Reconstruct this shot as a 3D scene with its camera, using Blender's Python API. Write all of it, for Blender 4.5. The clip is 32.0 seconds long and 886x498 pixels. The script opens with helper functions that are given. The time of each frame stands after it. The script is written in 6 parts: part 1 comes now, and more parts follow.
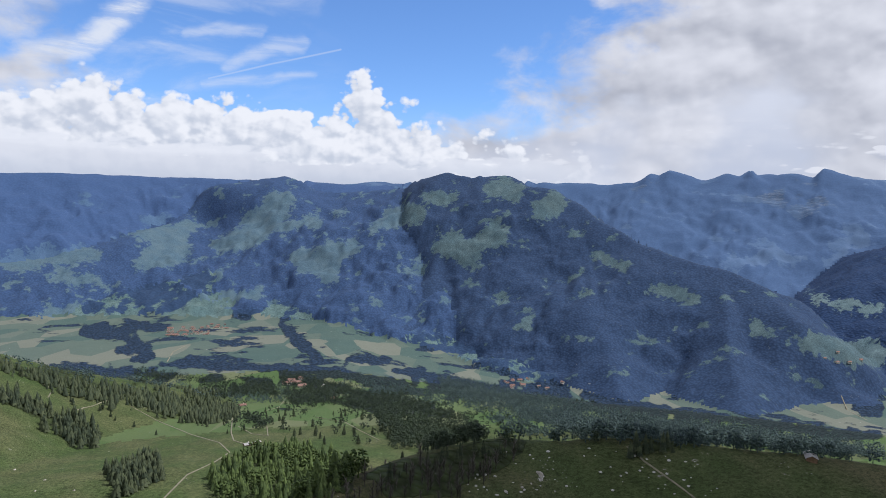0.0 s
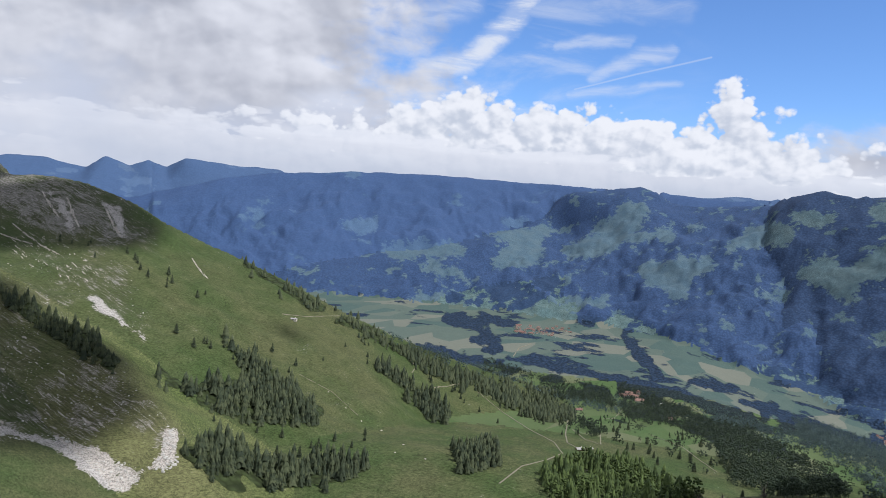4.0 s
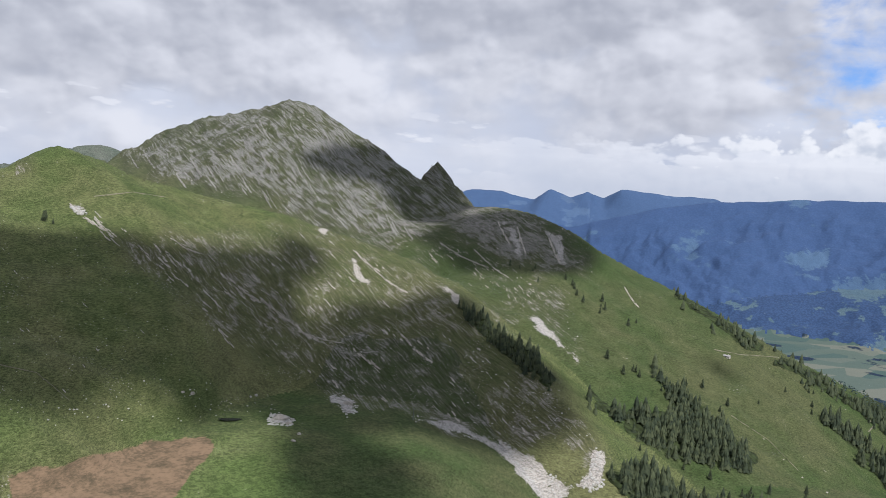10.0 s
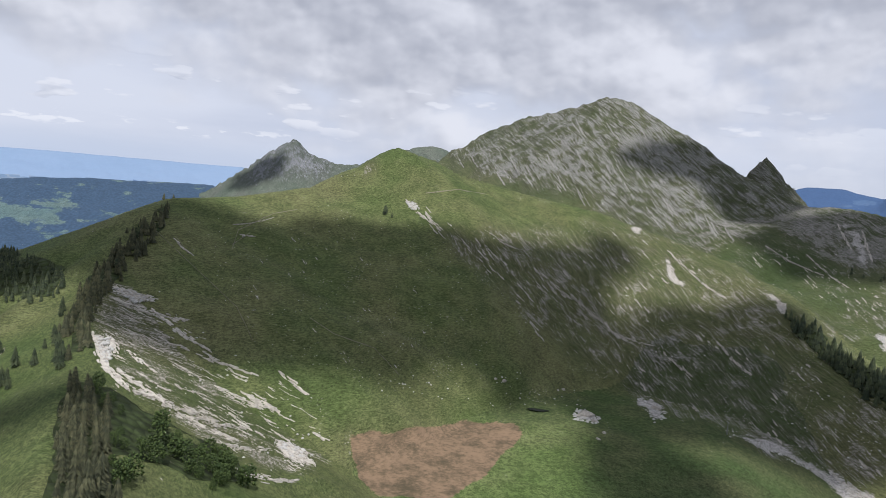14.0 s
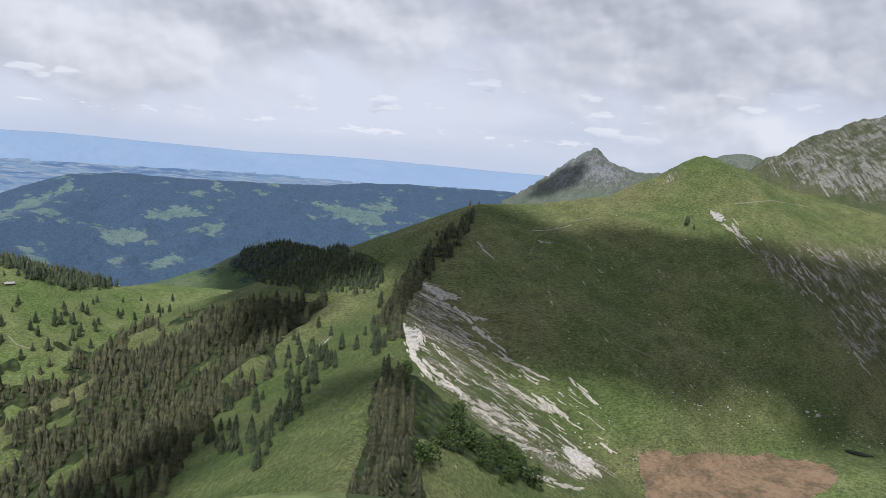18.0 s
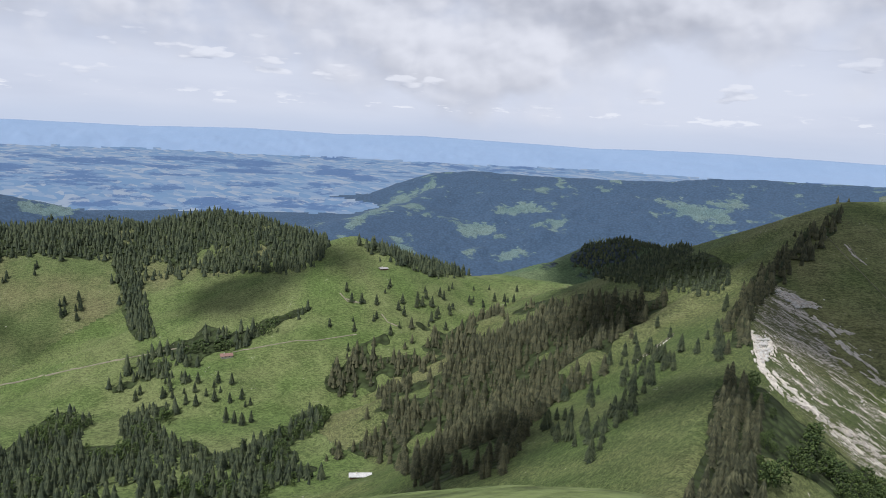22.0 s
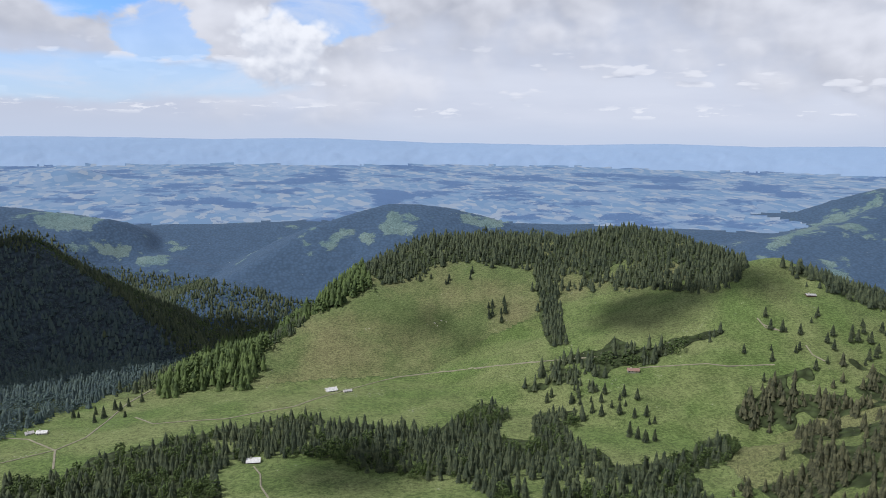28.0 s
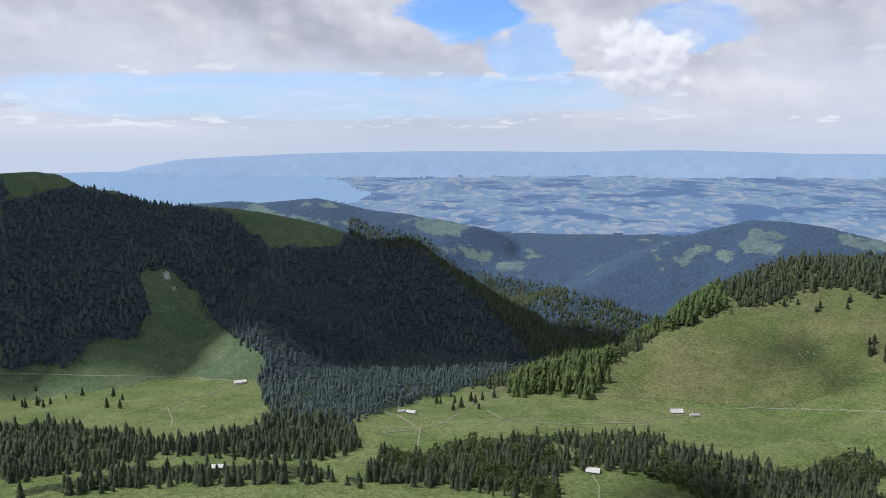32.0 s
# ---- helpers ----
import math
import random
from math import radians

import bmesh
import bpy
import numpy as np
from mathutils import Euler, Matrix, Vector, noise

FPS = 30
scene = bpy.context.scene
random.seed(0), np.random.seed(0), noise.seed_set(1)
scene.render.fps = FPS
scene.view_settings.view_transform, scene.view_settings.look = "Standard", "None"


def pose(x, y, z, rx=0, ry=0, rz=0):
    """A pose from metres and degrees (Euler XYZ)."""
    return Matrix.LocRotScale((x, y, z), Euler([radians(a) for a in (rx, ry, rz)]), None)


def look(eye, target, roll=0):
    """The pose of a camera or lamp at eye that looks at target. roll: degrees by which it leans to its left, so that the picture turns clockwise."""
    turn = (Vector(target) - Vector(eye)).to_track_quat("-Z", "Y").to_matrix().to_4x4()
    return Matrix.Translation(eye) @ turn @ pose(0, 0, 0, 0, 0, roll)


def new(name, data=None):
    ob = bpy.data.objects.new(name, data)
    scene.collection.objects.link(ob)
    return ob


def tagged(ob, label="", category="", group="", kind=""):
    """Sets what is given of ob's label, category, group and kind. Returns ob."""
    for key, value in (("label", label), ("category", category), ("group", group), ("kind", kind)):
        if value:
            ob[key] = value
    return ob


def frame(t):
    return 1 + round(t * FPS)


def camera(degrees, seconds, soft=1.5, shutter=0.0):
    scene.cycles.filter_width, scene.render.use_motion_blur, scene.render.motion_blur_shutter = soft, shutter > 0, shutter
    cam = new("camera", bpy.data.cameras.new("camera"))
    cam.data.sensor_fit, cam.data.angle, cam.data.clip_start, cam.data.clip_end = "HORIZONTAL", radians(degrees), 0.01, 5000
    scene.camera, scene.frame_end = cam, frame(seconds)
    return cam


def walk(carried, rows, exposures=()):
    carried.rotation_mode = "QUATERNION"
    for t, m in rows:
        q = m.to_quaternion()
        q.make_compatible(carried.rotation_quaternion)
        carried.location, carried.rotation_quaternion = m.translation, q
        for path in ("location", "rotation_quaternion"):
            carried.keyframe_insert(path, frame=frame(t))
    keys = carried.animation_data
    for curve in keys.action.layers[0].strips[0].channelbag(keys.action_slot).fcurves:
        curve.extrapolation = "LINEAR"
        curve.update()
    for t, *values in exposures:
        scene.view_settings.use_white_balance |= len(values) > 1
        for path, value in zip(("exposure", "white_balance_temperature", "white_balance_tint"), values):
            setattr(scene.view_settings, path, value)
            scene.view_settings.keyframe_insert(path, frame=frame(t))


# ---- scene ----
cam = camera(61.4, 32.0, 0.6)
EYE = 600.0   # height of the lens; the summit lies 1.7 m lower
# seconds, bearing (anticlockwise from +y), pitch, roll: the camera turns where it stands
TURNS = [
    (0.0, 0.05, -2.71, -1.09),
    (0.5, 3.68, -2.64, -1.35),
    (1.0, 7.03, -2.55, -1.90),
    (1.5, 10.60, -2.58, -2.25),
    (2.0, 14.93, -2.67, -2.64),
    (2.5, 17.66, -2.74, -3.23),
    (3.0, 20.75, -2.90, -3.90),
    (3.5, 23.55, -3.10, -4.44),
    (4.0, 26.66, -3.33, -4.74),
    (4.5, 29.65, -3.52, -4.96),
    (6.5, 40.22, -3.24, -4.71),
    (7.0, 42.47, -3.04, -4.56),
    (7.5, 44.44, -2.98, -4.47),
    (8.0, 46.89, -3.10, -4.47),
    (8.5, 49.51, -3.17, -4.59),
    (9.0, 52.99, -3.35, -4.61),
    (9.5, 56.02, -3.46, -4.67),
    (10.0, 59.14, -3.74, -4.64),
    (10.5, 62.93, -4.08, -4.35),
    (11.0, 65.75, -4.27, -4.10),
    (11.5, 68.75, -4.42, -3.87),
    (12.0, 71.62, -4.61, -3.83),
    (12.5, 75.17, -4.91, -3.94),
    (13.0, 78.03, -5.22, -4.18),
    (13.5, 80.42, -5.55, -4.52),
    (15.5, 91.45, -6.61, -4.63),
    (16.0, 94.72, -6.77, -4.55),
    (16.5, 98.28, -6.80, -4.56),
    (17.0, 100.72, -6.75, -5.10),
    (17.5, 102.84, -6.90, -5.05),
    (18.0, 105.57, -7.13, -4.75),
    (18.5, 109.71, -7.47, -4.22),
    (19.0, 113.86, -7.78, -3.68),
    (19.5, 117.52, -8.01, -3.20),
    (20.0, 121.52, -8.22, -2.80),
    (20.5, 124.52, -8.37, -2.77),
    (21.0, 127.22, -8.61, -3.20),
    (21.5, 129.41, -8.90, -3.18),
    (22.0, 131.31, -9.14, -2.95),
    (22.5, 133.04, -9.21, -2.54),
    (23.0, 135.97, -9.30, -2.00),
    (23.5, 139.08, -9.36, -1.48),
    (24.0, 141.14, -9.27, -1.18),
    (24.5, 143.10, -8.98, -0.90),
    (26.5, 152.27, -8.77, -0.63),
    (27.0, 155.71, -8.85, -0.62),
    (27.5, 159.15, -8.89, -0.74),
    (28.0, 162.25, -8.92, -0.73),
    (28.5, 166.57, -8.96, -0.61),
    (29.0, 170.23, -8.97, -0.56),
    (29.5, 173.04, -8.75, -0.50),
    (30.0, 176.70, -8.47, -0.23),
    (30.5, 180.14, -8.36, -0.34),
    (31.0, 183.39, -8.29, -0.52),
    (31.5, 185.99, -8.13, -0.27),
    (32.0, 188.90, -8.10, 0.17),
]
EXPOSURE = 0.0
walk(cam, [(t, pose(0, 0, EYE, 90 + pitch, roll, yaw)) for t, yaw, pitch, roll in TURNS], [(0.0, EXPOSURE, 6000.0, 13.0), (32.0, EXPOSURE, 6000.0, 13.0)])

# ---- light ----
SUN_BEARING, SUN_HEIGHT = 268.0, 58.0
sun = new("sun", bpy.data.lights.new("sun", "SUN"))
sun.data.energy, sun.data.angle, sun.data.color = 4.2, radians(0.9), (1.0, 0.95, 0.87)
b, h = radians(SUN_BEARING), radians(SUN_HEIGHT)
SUN_WAY = Vector((-math.sin(b) * math.cos(h), math.cos(b) * math.cos(h), math.sin(h)))
sun.matrix_world = look(SUN_WAY * 4000, (0, 0, 0))


class Nodes:
    """Short hand for a node tree."""

    def __init__(self, tree):
        self.tree = tree
        tree.nodes.clear()

    def add(self, kind, inputs=None, **settings):
        node = self.tree.nodes.new(kind)
        for k, v in settings.items():
            setattr(node, k, v)
        for k, v in (inputs or {}).items():
            self.put(node, k, v)
        return node

    def put(self, node, key, v):
        if isinstance(v, bpy.types.NodeSocket):
            self.tree.links.new(v, node.inputs[key])
        elif isinstance(v, bpy.types.Node):
            self.tree.links.new(v.outputs[0], node.inputs[key])
        else:
            node.inputs[key].default_value = v

    def math(self, op, a, b=0.0, c=0.0, clamp=False):
        return self.add("ShaderNodeMath", {0: a, 1: b, 2: c}, operation=op, use_clamp=clamp).outputs[0]

    def ramp(self, v, lo, hi, to_lo=0.0, to_hi=1.0):
        return self.add("ShaderNodeMapRange", {0: v, 1: lo, 2: hi, 3: to_lo, 4: to_hi}, interpolation_type="SMOOTHSTEP").outputs[0]

    def mix(self, f, a, b, blend="MIX"):
        n = self.add("ShaderNodeMix", data_type="RGBA", blend_type=blend)
        for key, v in ((0, f), (6, a), (7, b)):
            self.put(n, key, (*v, 1.0) if isinstance(v, tuple) and len(v) == 3 else v)
        return n.outputs[2]

    def noise(self, vec, scale, detail=4.0, rough=0.55, distort=0.0, **kw):
        n = self.add("ShaderNodeTexNoise", {"Scale": scale, "Detail": detail, "Roughness": rough, "Distortion": distort}, **kw)
        if vec is not None:
            self.put(n, "Vector", vec)
        return n.outputs[0]


def build_sky():
    """Blue sky with a broken layer of cloud, drawn by bearing and elevation so that it goes on all round and overhead."""
    world = bpy.data.worlds.new("sky")
    scene.world = world
    world.use_nodes = True
    n = Nodes(world.node_tree)
    way = n.add("ShaderNodeTexCoord").outputs["Generated"]
    x, y, z = n.add("ShaderNodeSeparateXYZ", {0: way}).outputs
    up = n.math("MULTIPLY", n.math("ARCSINE", z), 57.29578)
    bearing = n.math("MULTIPLY", n.math("ARCTAN2", n.math("MULTIPLY", x, -1.0), y), 57.29578)
    bearing = n.math("ADD", bearing, n.math("MULTIPLY", n.math("LESS_THAN", bearing, -100.0), 360.0))
    blue = n.add("ShaderNodeTexSky", sky_type="NISHITA", sun_disc=False, sun_elevation=radians(SUN_HEIGHT),
                 sun_rotation=math.atan2(SUN_WAY.x, SUN_WAY.y), altitude=2000.0, air_density=1.0, dust_density=0.4, ozone_density=2.5)
    blue = n.mix(1.0, blue, (1.2, 1.46, 1.74), "MULTIPLY")
    haze = n.ramp(up, 9.0, -1.0)
    blue = n.mix(n.math("MULTIPLY", haze, 0.75), blue, (5.6, 6.4, 7.6))
    def spot(sb, su, seed, db=0.0, du=0.0):
        return n.add("ShaderNodeCombineXYZ", {0: n.math("MULTIPLY", n.math("ADD", bearing, db), sb), 1: n.math("MULTIPLY", n.math("ADD", up, du), su), 2: seed})

    def heap(sb, su, seed, db=0.0, du=0.0, puffs=0.5, detail=5.0):
        """Billowing cloud: a soft mass with round heads on it."""
        p = spot(sb, su, seed, db + 13.7 * seed, du)
        soft = n.noise(p, 0.8, detail, 0.52, 0.2, noise_dimensions="2D")
        heads = n.add("ShaderNodeTexVoronoi", {"Vector": p, "Scale": 2.1, "Detail": 2.0, "Roughness": 0.5}, voronoi_dimensions="2D").outputs[0]
        return n.math("ADD", n.math("MULTIPLY", soft, 1.0 - 0.5 * puffs), n.math("MULTIPLY", n.math("SUBTRACT", 1.0, n.math("MULTIPLY", heads, heads)), puffs * 0.3))

    def curve(v, points):
        """A smooth line through (v, value) points."""
        lo, hi = points[0][0], points[-1][0]
        top = max(p[1] for p in points)
        node = n.add("ShaderNodeValToRGB", {0: n.add("ShaderNodeMapRange", {0: v, 1: lo, 2: hi}).outputs[0]})
        node.color_ramp.interpolation = "EASE"
        stops = node.color_ramp.elements
        while len(stops) < len(points):
            stops.new(0.5)
        for e, (x, y) in zip(stops, points):
            e.position, e.color = (x - lo) / (hi - lo), (y / top, y / top, y / top, 1)
        return n.math("MULTIPLY", node.outputs[0], top)

    fray = n.noise(spot(0.1, 0.17, 3.7), 1.5, 7.0, 0.55, 0.2)
    # a pale veil behind, then the deck: broad masses, bright where they turn to the sun and grey below
    veil = n.mix(n.ramp(n.noise(spot(0.03, 0.16, 1.0), 1.0, 5.0, 0.5), 0.35, 0.65), (6.1, 6.5, 7.35), (7.6, 7.85, 8.4))
    mass = heap(0.055, 0.085, 11.3, puffs=0.4)
    turned = n.math("SUBTRACT", mass, heap(0.055, 0.085, 11.3, -1.2, 1.6, 0.4))
    knobs = heap(0.15, 0.21, 4.4, puffs=0.7)
    knob_side = n.math("SUBTRACT", knobs, heap(0.15, 0.21, 4.4, -0.4, 0.5, 0.7))
    lit = n.math("ADD", n.math("MULTIPLY", turned, 2.6), n.math("MULTIPLY", knob_side, 0.8))
    gloom = n.math("MULTIPLY", n.ramp(up, 6.0, 14.0), n.ramp(bearing, 40.0, 70.0, 0.35, 1.0))
    lit = n.math("SUBTRACT", lit, n.math("MULTIPLY", gloom, 0.22))
    deck = n.mix(n.ramp(lit, -0.68, 0.55), (4.6, 4.75, 5.2), (8.6, 8.6, 8.75))
    cover = n.math("ADD", n.math("ADD", mass, n.math("MULTIPLY", knobs, 0.25)), curve(up, [(-2.0, 0.0), (2.0, 0.02), (4.0, 0.12), (7.0, 0.22), (11.0, 0.38), (16.0, 0.5), (40.0, 0.5)]))
    cover = n.math("SUBTRACT", cover, n.ramp(bearing, 108.0, 130.0, 0.0, 0.085))
    grey = n.mix(n.ramp(cover, 0.52, 0.80), veil, deck)
    # small flat-bottomed clouds under the deck
    tufts = heap(0.12, 0.42, 5.1, puffs=0.7)
    tuft_side = n.math("SUBTRACT", tufts, heap(0.12, 0.42, 5.1, -0.3, 0.5, 0.7))
    belt = n.math("MULTIPLY", n.ramp(up, 1.6, 3.0), n.ramp(up, 7.5, 4.6))
    heaps = n.math("MULTIPLY", n.ramp(tufts, 0.515, 0.565), belt)
    grey = n.mix(n.math("MULTIPLY", heaps, 0.75), grey, n.mix(n.ramp(tuft_side, -0.12, 0.13), (5.1, 5.4, 6.1), (9.0, 9.0, 9.1)))

    def hole(b, e, wide, high, edge):
        db = n.math("DIVIDE", n.math("SUBTRACT", bearing, b), wide)
        de = n.math("DIVIDE", n.math("SUBTRACT", up, e), high)
        d = n.math("SQRT", n.math("ADD", n.math("MULTIPLY", db, db), n.math("MULTIPLY", de, de)))
        d = n.math("ADD", d, n.math("MULTIPLY", n.math("SUBTRACT", fray, 0.5), edge))
        return n.ramp(d, 1.16, 0.80)
    clear = n.math("MAXIMUM", hole(10.5, 15.0, 22.5, 11.5, 1.3), hole(187.5, 9.6, 6.0, 1.9, 2.4))
    clear = n.math("MAXIMUM", clear, n.math("MULTIPLY", hole(182.6, 7.0, 2.0, 2.2, 4.5), 0.65))
    clear = n.math("MAXIMUM", clear, n.math("MULTIPLY", hole(171.5, 8.2, 4.5, 1.8, 2.6), 0.8))
    clear = n.math("MAXIMUM", clear, n.math("MULTIPLY", hole(198.0, 3.4, 24.0, 1.7, 0.9), 0.7))

    def streak(points, wide, strength):
        """A feathery streak along a line of (bearing, elevation)."""
        best = None
        for (b0, u0), (b1, u1) in zip(points[:-1], points[1:]):
            lb, lu = b1 - b0, u1 - u0
            pb, pu = n.math("SUBTRACT", way_b, b0), n.math("SUBTRACT", way_u, u0)
            t = n.math("ADD", n.math("MULTIPLY", pb, lb / (lb * lb + lu * lu)), n.math("MULTIPLY", pu, lu / (lb * lb + lu * lu)), clamp=True)
            eb, eu = n.math("SUBTRACT", pb, n.math("MULTIPLY", t, lb)), n.math("SUBTRACT", pu, n.math("MULTIPLY", t, lu))
            d = n.math("SQRT", n.math("ADD", n.math("MULTIPLY", eb, eb), n.math("MULTIPLY", eu, eu)))
            best = d if best is None else n.math("MINIMUM", best, d)
        return n.math("MULTIPLY", n.ramp(best, wide, wide * 0.1), strength)
    wobble = n.noise(spot(0.3, 0.5, 6.1), 1.0, 6.0, 0.6)
    way_b, way_u = n.math("ADD", bearing, n.math("MULTIPLY", n.math("SUBTRACT", wobble, 0.5), 2.6)), n.math("ADD", up, n.math("MULTIPLY", n.math("SUBTRACT", fray, 0.5), 2.2))
    wisp = n.ramp(n.noise(n.add("ShaderNodeMapping", {0: spot(0.28, 0.5, 7.0), "Rotation": (0.0, 0.0, 0.5), "Scale": (0.7, 1.8, 1.0)}), 1.0, 6.0, 0.62, 0.6), 0.36, 0.62)
    plume = streak([(21.5, 15.6), (23.7, 12.9), (25.6, 10.9), (28.8, 10.0), (28.2, 8.6)], 1.3, 1.1)
    for line, wide, strength in (([(16.1, 10.5), (13.6, 11.5), (11.0, 12.2)], 0.8, 0.6), ([(17.7, 9.0), (13.5, 9.4), (10.1, 10.0)], 0.6, 0.5), ([(19.0, 12.5), (16.6, 12.9), (14.0, 12.6)], 0.6, 0.55), ([(20.5, 15.2), (15.0, 15.6), (10.0, 15.0)], 1.4, 0.35), ([(30.0, 13.5), (26.0, 15.0)], 1.6, 0.5)):
        plume = n.math("MAXIMUM", plume, streak(line, wide, strength))
    plume = n.math("MULTIPLY", plume, n.math("ADD", 0.3, n.math("MULTIPLY", wisp, 0.55)))
    way_b, way_u = bearing, up
    plume = n.math("MAXIMUM", plume, streak([(17.5, 9.4), (13.1, 10.7), (8.0, 12.0)], 0.11, 0.3))
    feather = n.ramp(n.noise(n.add("ShaderNodeMapping", {0: spot(0.1, 0.17, 9.0), "Rotation": (0.0, 0.0, 0.30), "Scale": (0.8, 2.0, 1.0)}), 0.9, 8.0, 0.58, 0.7), 0.44, 0.70)
    feather = n.math("MULTIPLY", n.math("MULTIPLY", feather, n.ramp(bearing, 6.0, 22.0)), 0.6)
    sky = n.mix(n.math("MAXIMUM", feather, plume), blue, (8.3, 8.6, 9.0))
    sky = n.mix(n.math("SUBTRACT", 1.0, clear), sky, grey)

    # the bank of cumulus over the eastern mountains: billowing heads behind a flat, soft sheet
    rise = curve(bearing, [(-16.0, 3.6), (-7.5, 4.0), (-4.6, 5.1), (-2.4, 5.3), (-0.2, 5.8), (0.7, 7.0), (3.4, 8.5), (5.6, 10.0), (7.9, 9.2), (9.4, 8.0), (11.3, 7.4), (13.5, 7.9), (17.0, 8.2), (21.4, 8.3), (25.4, 9.4), (29.0, 8.2), (33.0, 6.4), (40.0, 5.6), (64.0, 5.0)])
    bulge = heap(0.24, 0.30, 8.2, puffs=0.6, detail=8.0)
    bulge_side = n.math("SUBTRACT", bulge, heap(0.24, 0.30, 8.2, -0.35, 0.5, 0.6, 8.0))
    inside = n.math("SUBTRACT", n.math("ADD", rise, n.math("MULTIPLY", n.math("SUBTRACT", bulge, 0.49), 9.0)), up)
    bank = n.math("MULTIPLY", n.ramp(inside, -0.25, 0.45), n.ramp(bearing, 56.0, 34.0))
    bank = n.math("MULTIPLY", bank, n.ramp(bearing, -14.0, -7.0))
    depth = n.ramp(n.math("ADD", n.math("MULTIPLY", bulge_side, 4.0), n.math("MULTIPLY", n.math("SUBTRACT", rise, up), -0.045)), -0.85, 0.35)
    white = n.mix(depth, (6.4, 6.8, 7.4), (9.6, 9.6, 9.55))
    sky = n.mix(bank, sky, white)
    ledge = n.math("ADD", n.ramp(bearing, 0.0, 24.0, 4.3, 5.4), n.math("MULTIPLY", n.math("SUBTRACT", heap(0.16, 0.5, 2.2, puffs=0.8), 0.50), 4.5))
    sheet = n.math("MULTIPLY", n.ramp(n.math("SUBTRACT", ledge, up), -0.1, 0.5), n.math("MULTIPLY", n.ramp(bearing, 70.0, 40.0), n.ramp(bearing, -13.0, -5.0)))
    sheet_tone = n.mix(n.ramp(up, 2.0, 4.6), (6.1, 6.5, 7.2), (8.8, 8.9, 9.1))
    sheet_tone = n.mix(n.ramp(n.noise(spot(0.08, 0.7, 2.9), 1.0, 5.0, 0.5), 0.4, 0.65, 0.0, 0.45), sheet_tone, (6.9, 7.1, 7.6))
    sky = n.mix(n.math("MULTIPLY", sheet, 0.85), sky, sheet_tone)
    # one tall white cumulus in the west
    db, de = n.math("DIVIDE", n.math("SUBTRACT", bearing, 174.2), 4.2), n.math("DIVIDE", n.math("SUBTRACT", up, 6.0), 3.0)
    tower = heap(0.24, 0.30, 21.0, puffs=0.6)
    tower_side = n.math("SUBTRACT", tower, heap(0.24, 0.30, 21.0, 0.3, 0.5, 0.6))
    core = n.math("SQRT", n.math("ADD", n.math("MULTIPLY", db, db), n.math("MULTIPLY", de, de)))
    body = n.ramp(n.math("ADD", core, n.math("MULTIPLY", n.math("SUBTRACT", 0.49, tower), 1.3)), 1.12, 0.78)
    crest = n.ramp(n.math("ADD", n.math("MULTIPLY", tower_side, 1.8), n.math("MULTIPLY", de, 0.45)), -0.7, 0.45)
    sky = n.mix(body, sky, n.mix(crest, (5.9, 6.2, 6.8), (9.9, 9.9, 9.8)))
    # little fair-weather clouds along the plain
    row = spot(0.35, 1.5, 8.0)
    bits = n.math("MULTIPLY", n.ramp(n.noise(row, 1.3, 6.0, 0.55), 0.55, 0.63), n.math("MULTIPLY", n.ramp(up, 0.9, 1.4), n.ramp(up, 2.3, 1.6)))
    bits = n.math("MULTIPLY", bits, n.ramp(bearing, 85.0, 100.0))
    sky = n.mix(n.math("MULTIPLY", bits, 0.75), sky, (9.4, 9.4, 9.4))
    # haze above the horizon
    sky = n.mix(n.math("MULTIPLY", n.ramp(up, 1.6, -0.8), n.ramp(bearing, 60.0, 95.0, 0.15, 0.8)), sky, (6.1, 6.75, 7.8))
    out = n.add("ShaderNodeBackground", {0: sky, 1: SKY_STRENGTH})
    n.add("ShaderNodeOutputWorld", {0: out})


SKY_STRENGTH = 0.092
build_sky()

# ---- materials ----


def plain(name, colour, rough=0.85, metal=0.0, vary=0.25, size=1.5):
    """A painted, tiled or wooden surface: one colour with stains and a fine grain."""
    m = bpy.data.materials.new(name)
    m.use_nodes = True
    n = Nodes(m.node_tree)
    pos = n.add("ShaderNodeNewGeometry").outputs["Position"]
    stain, fine = n.noise(pos, 1 / size, 5.0), n.noise(pos, 6 / size, 3.0)
    tone = n.ramp(n.math("ADD", n.math("MULTIPLY", stain, 0.7), n.math("MULTIPLY", fine, 0.3)), 0.3, 0.7, 1 - vary, 1 + vary)
    col = n.mix(1.0, colour, n.add("ShaderNodeCombineColor", {0: tone, 1: tone, 2: tone}).outputs[0], "MULTIPLY")
    bump = n.add("ShaderNodeBump", {"Height": fine, "Strength": 0.3, "Distance": 0.1})
    n.add("ShaderNodeOutputMaterial", {0: n.add("ShaderNodeBsdfPrincipled", {"Base Color": col, "Roughness": rough, "Metallic": metal, "Normal": bump})})
    return m


def leaves(name, dark, light, rough=0.75):
    """Needles or leaves: every tree its own tone, with lighter and darker clumps."""
    m = bpy.data.materials.new(name)
    m.use_nodes = True
    n = Nodes(m.node_tree)
    geo = n.add("ShaderNodeNewGeometry")
    own = n.add("ShaderNodeObjectInfo").outputs["Random"]
    mixed = n.math("FRACT", n.math("ADD", geo.outputs["Random Per Island"], own))
    patch = n.noise(geo.outputs["Position"], 0.012, 3.0)
    clump = n.noise(geo.outputs["Position"], 0.7, 4.0)
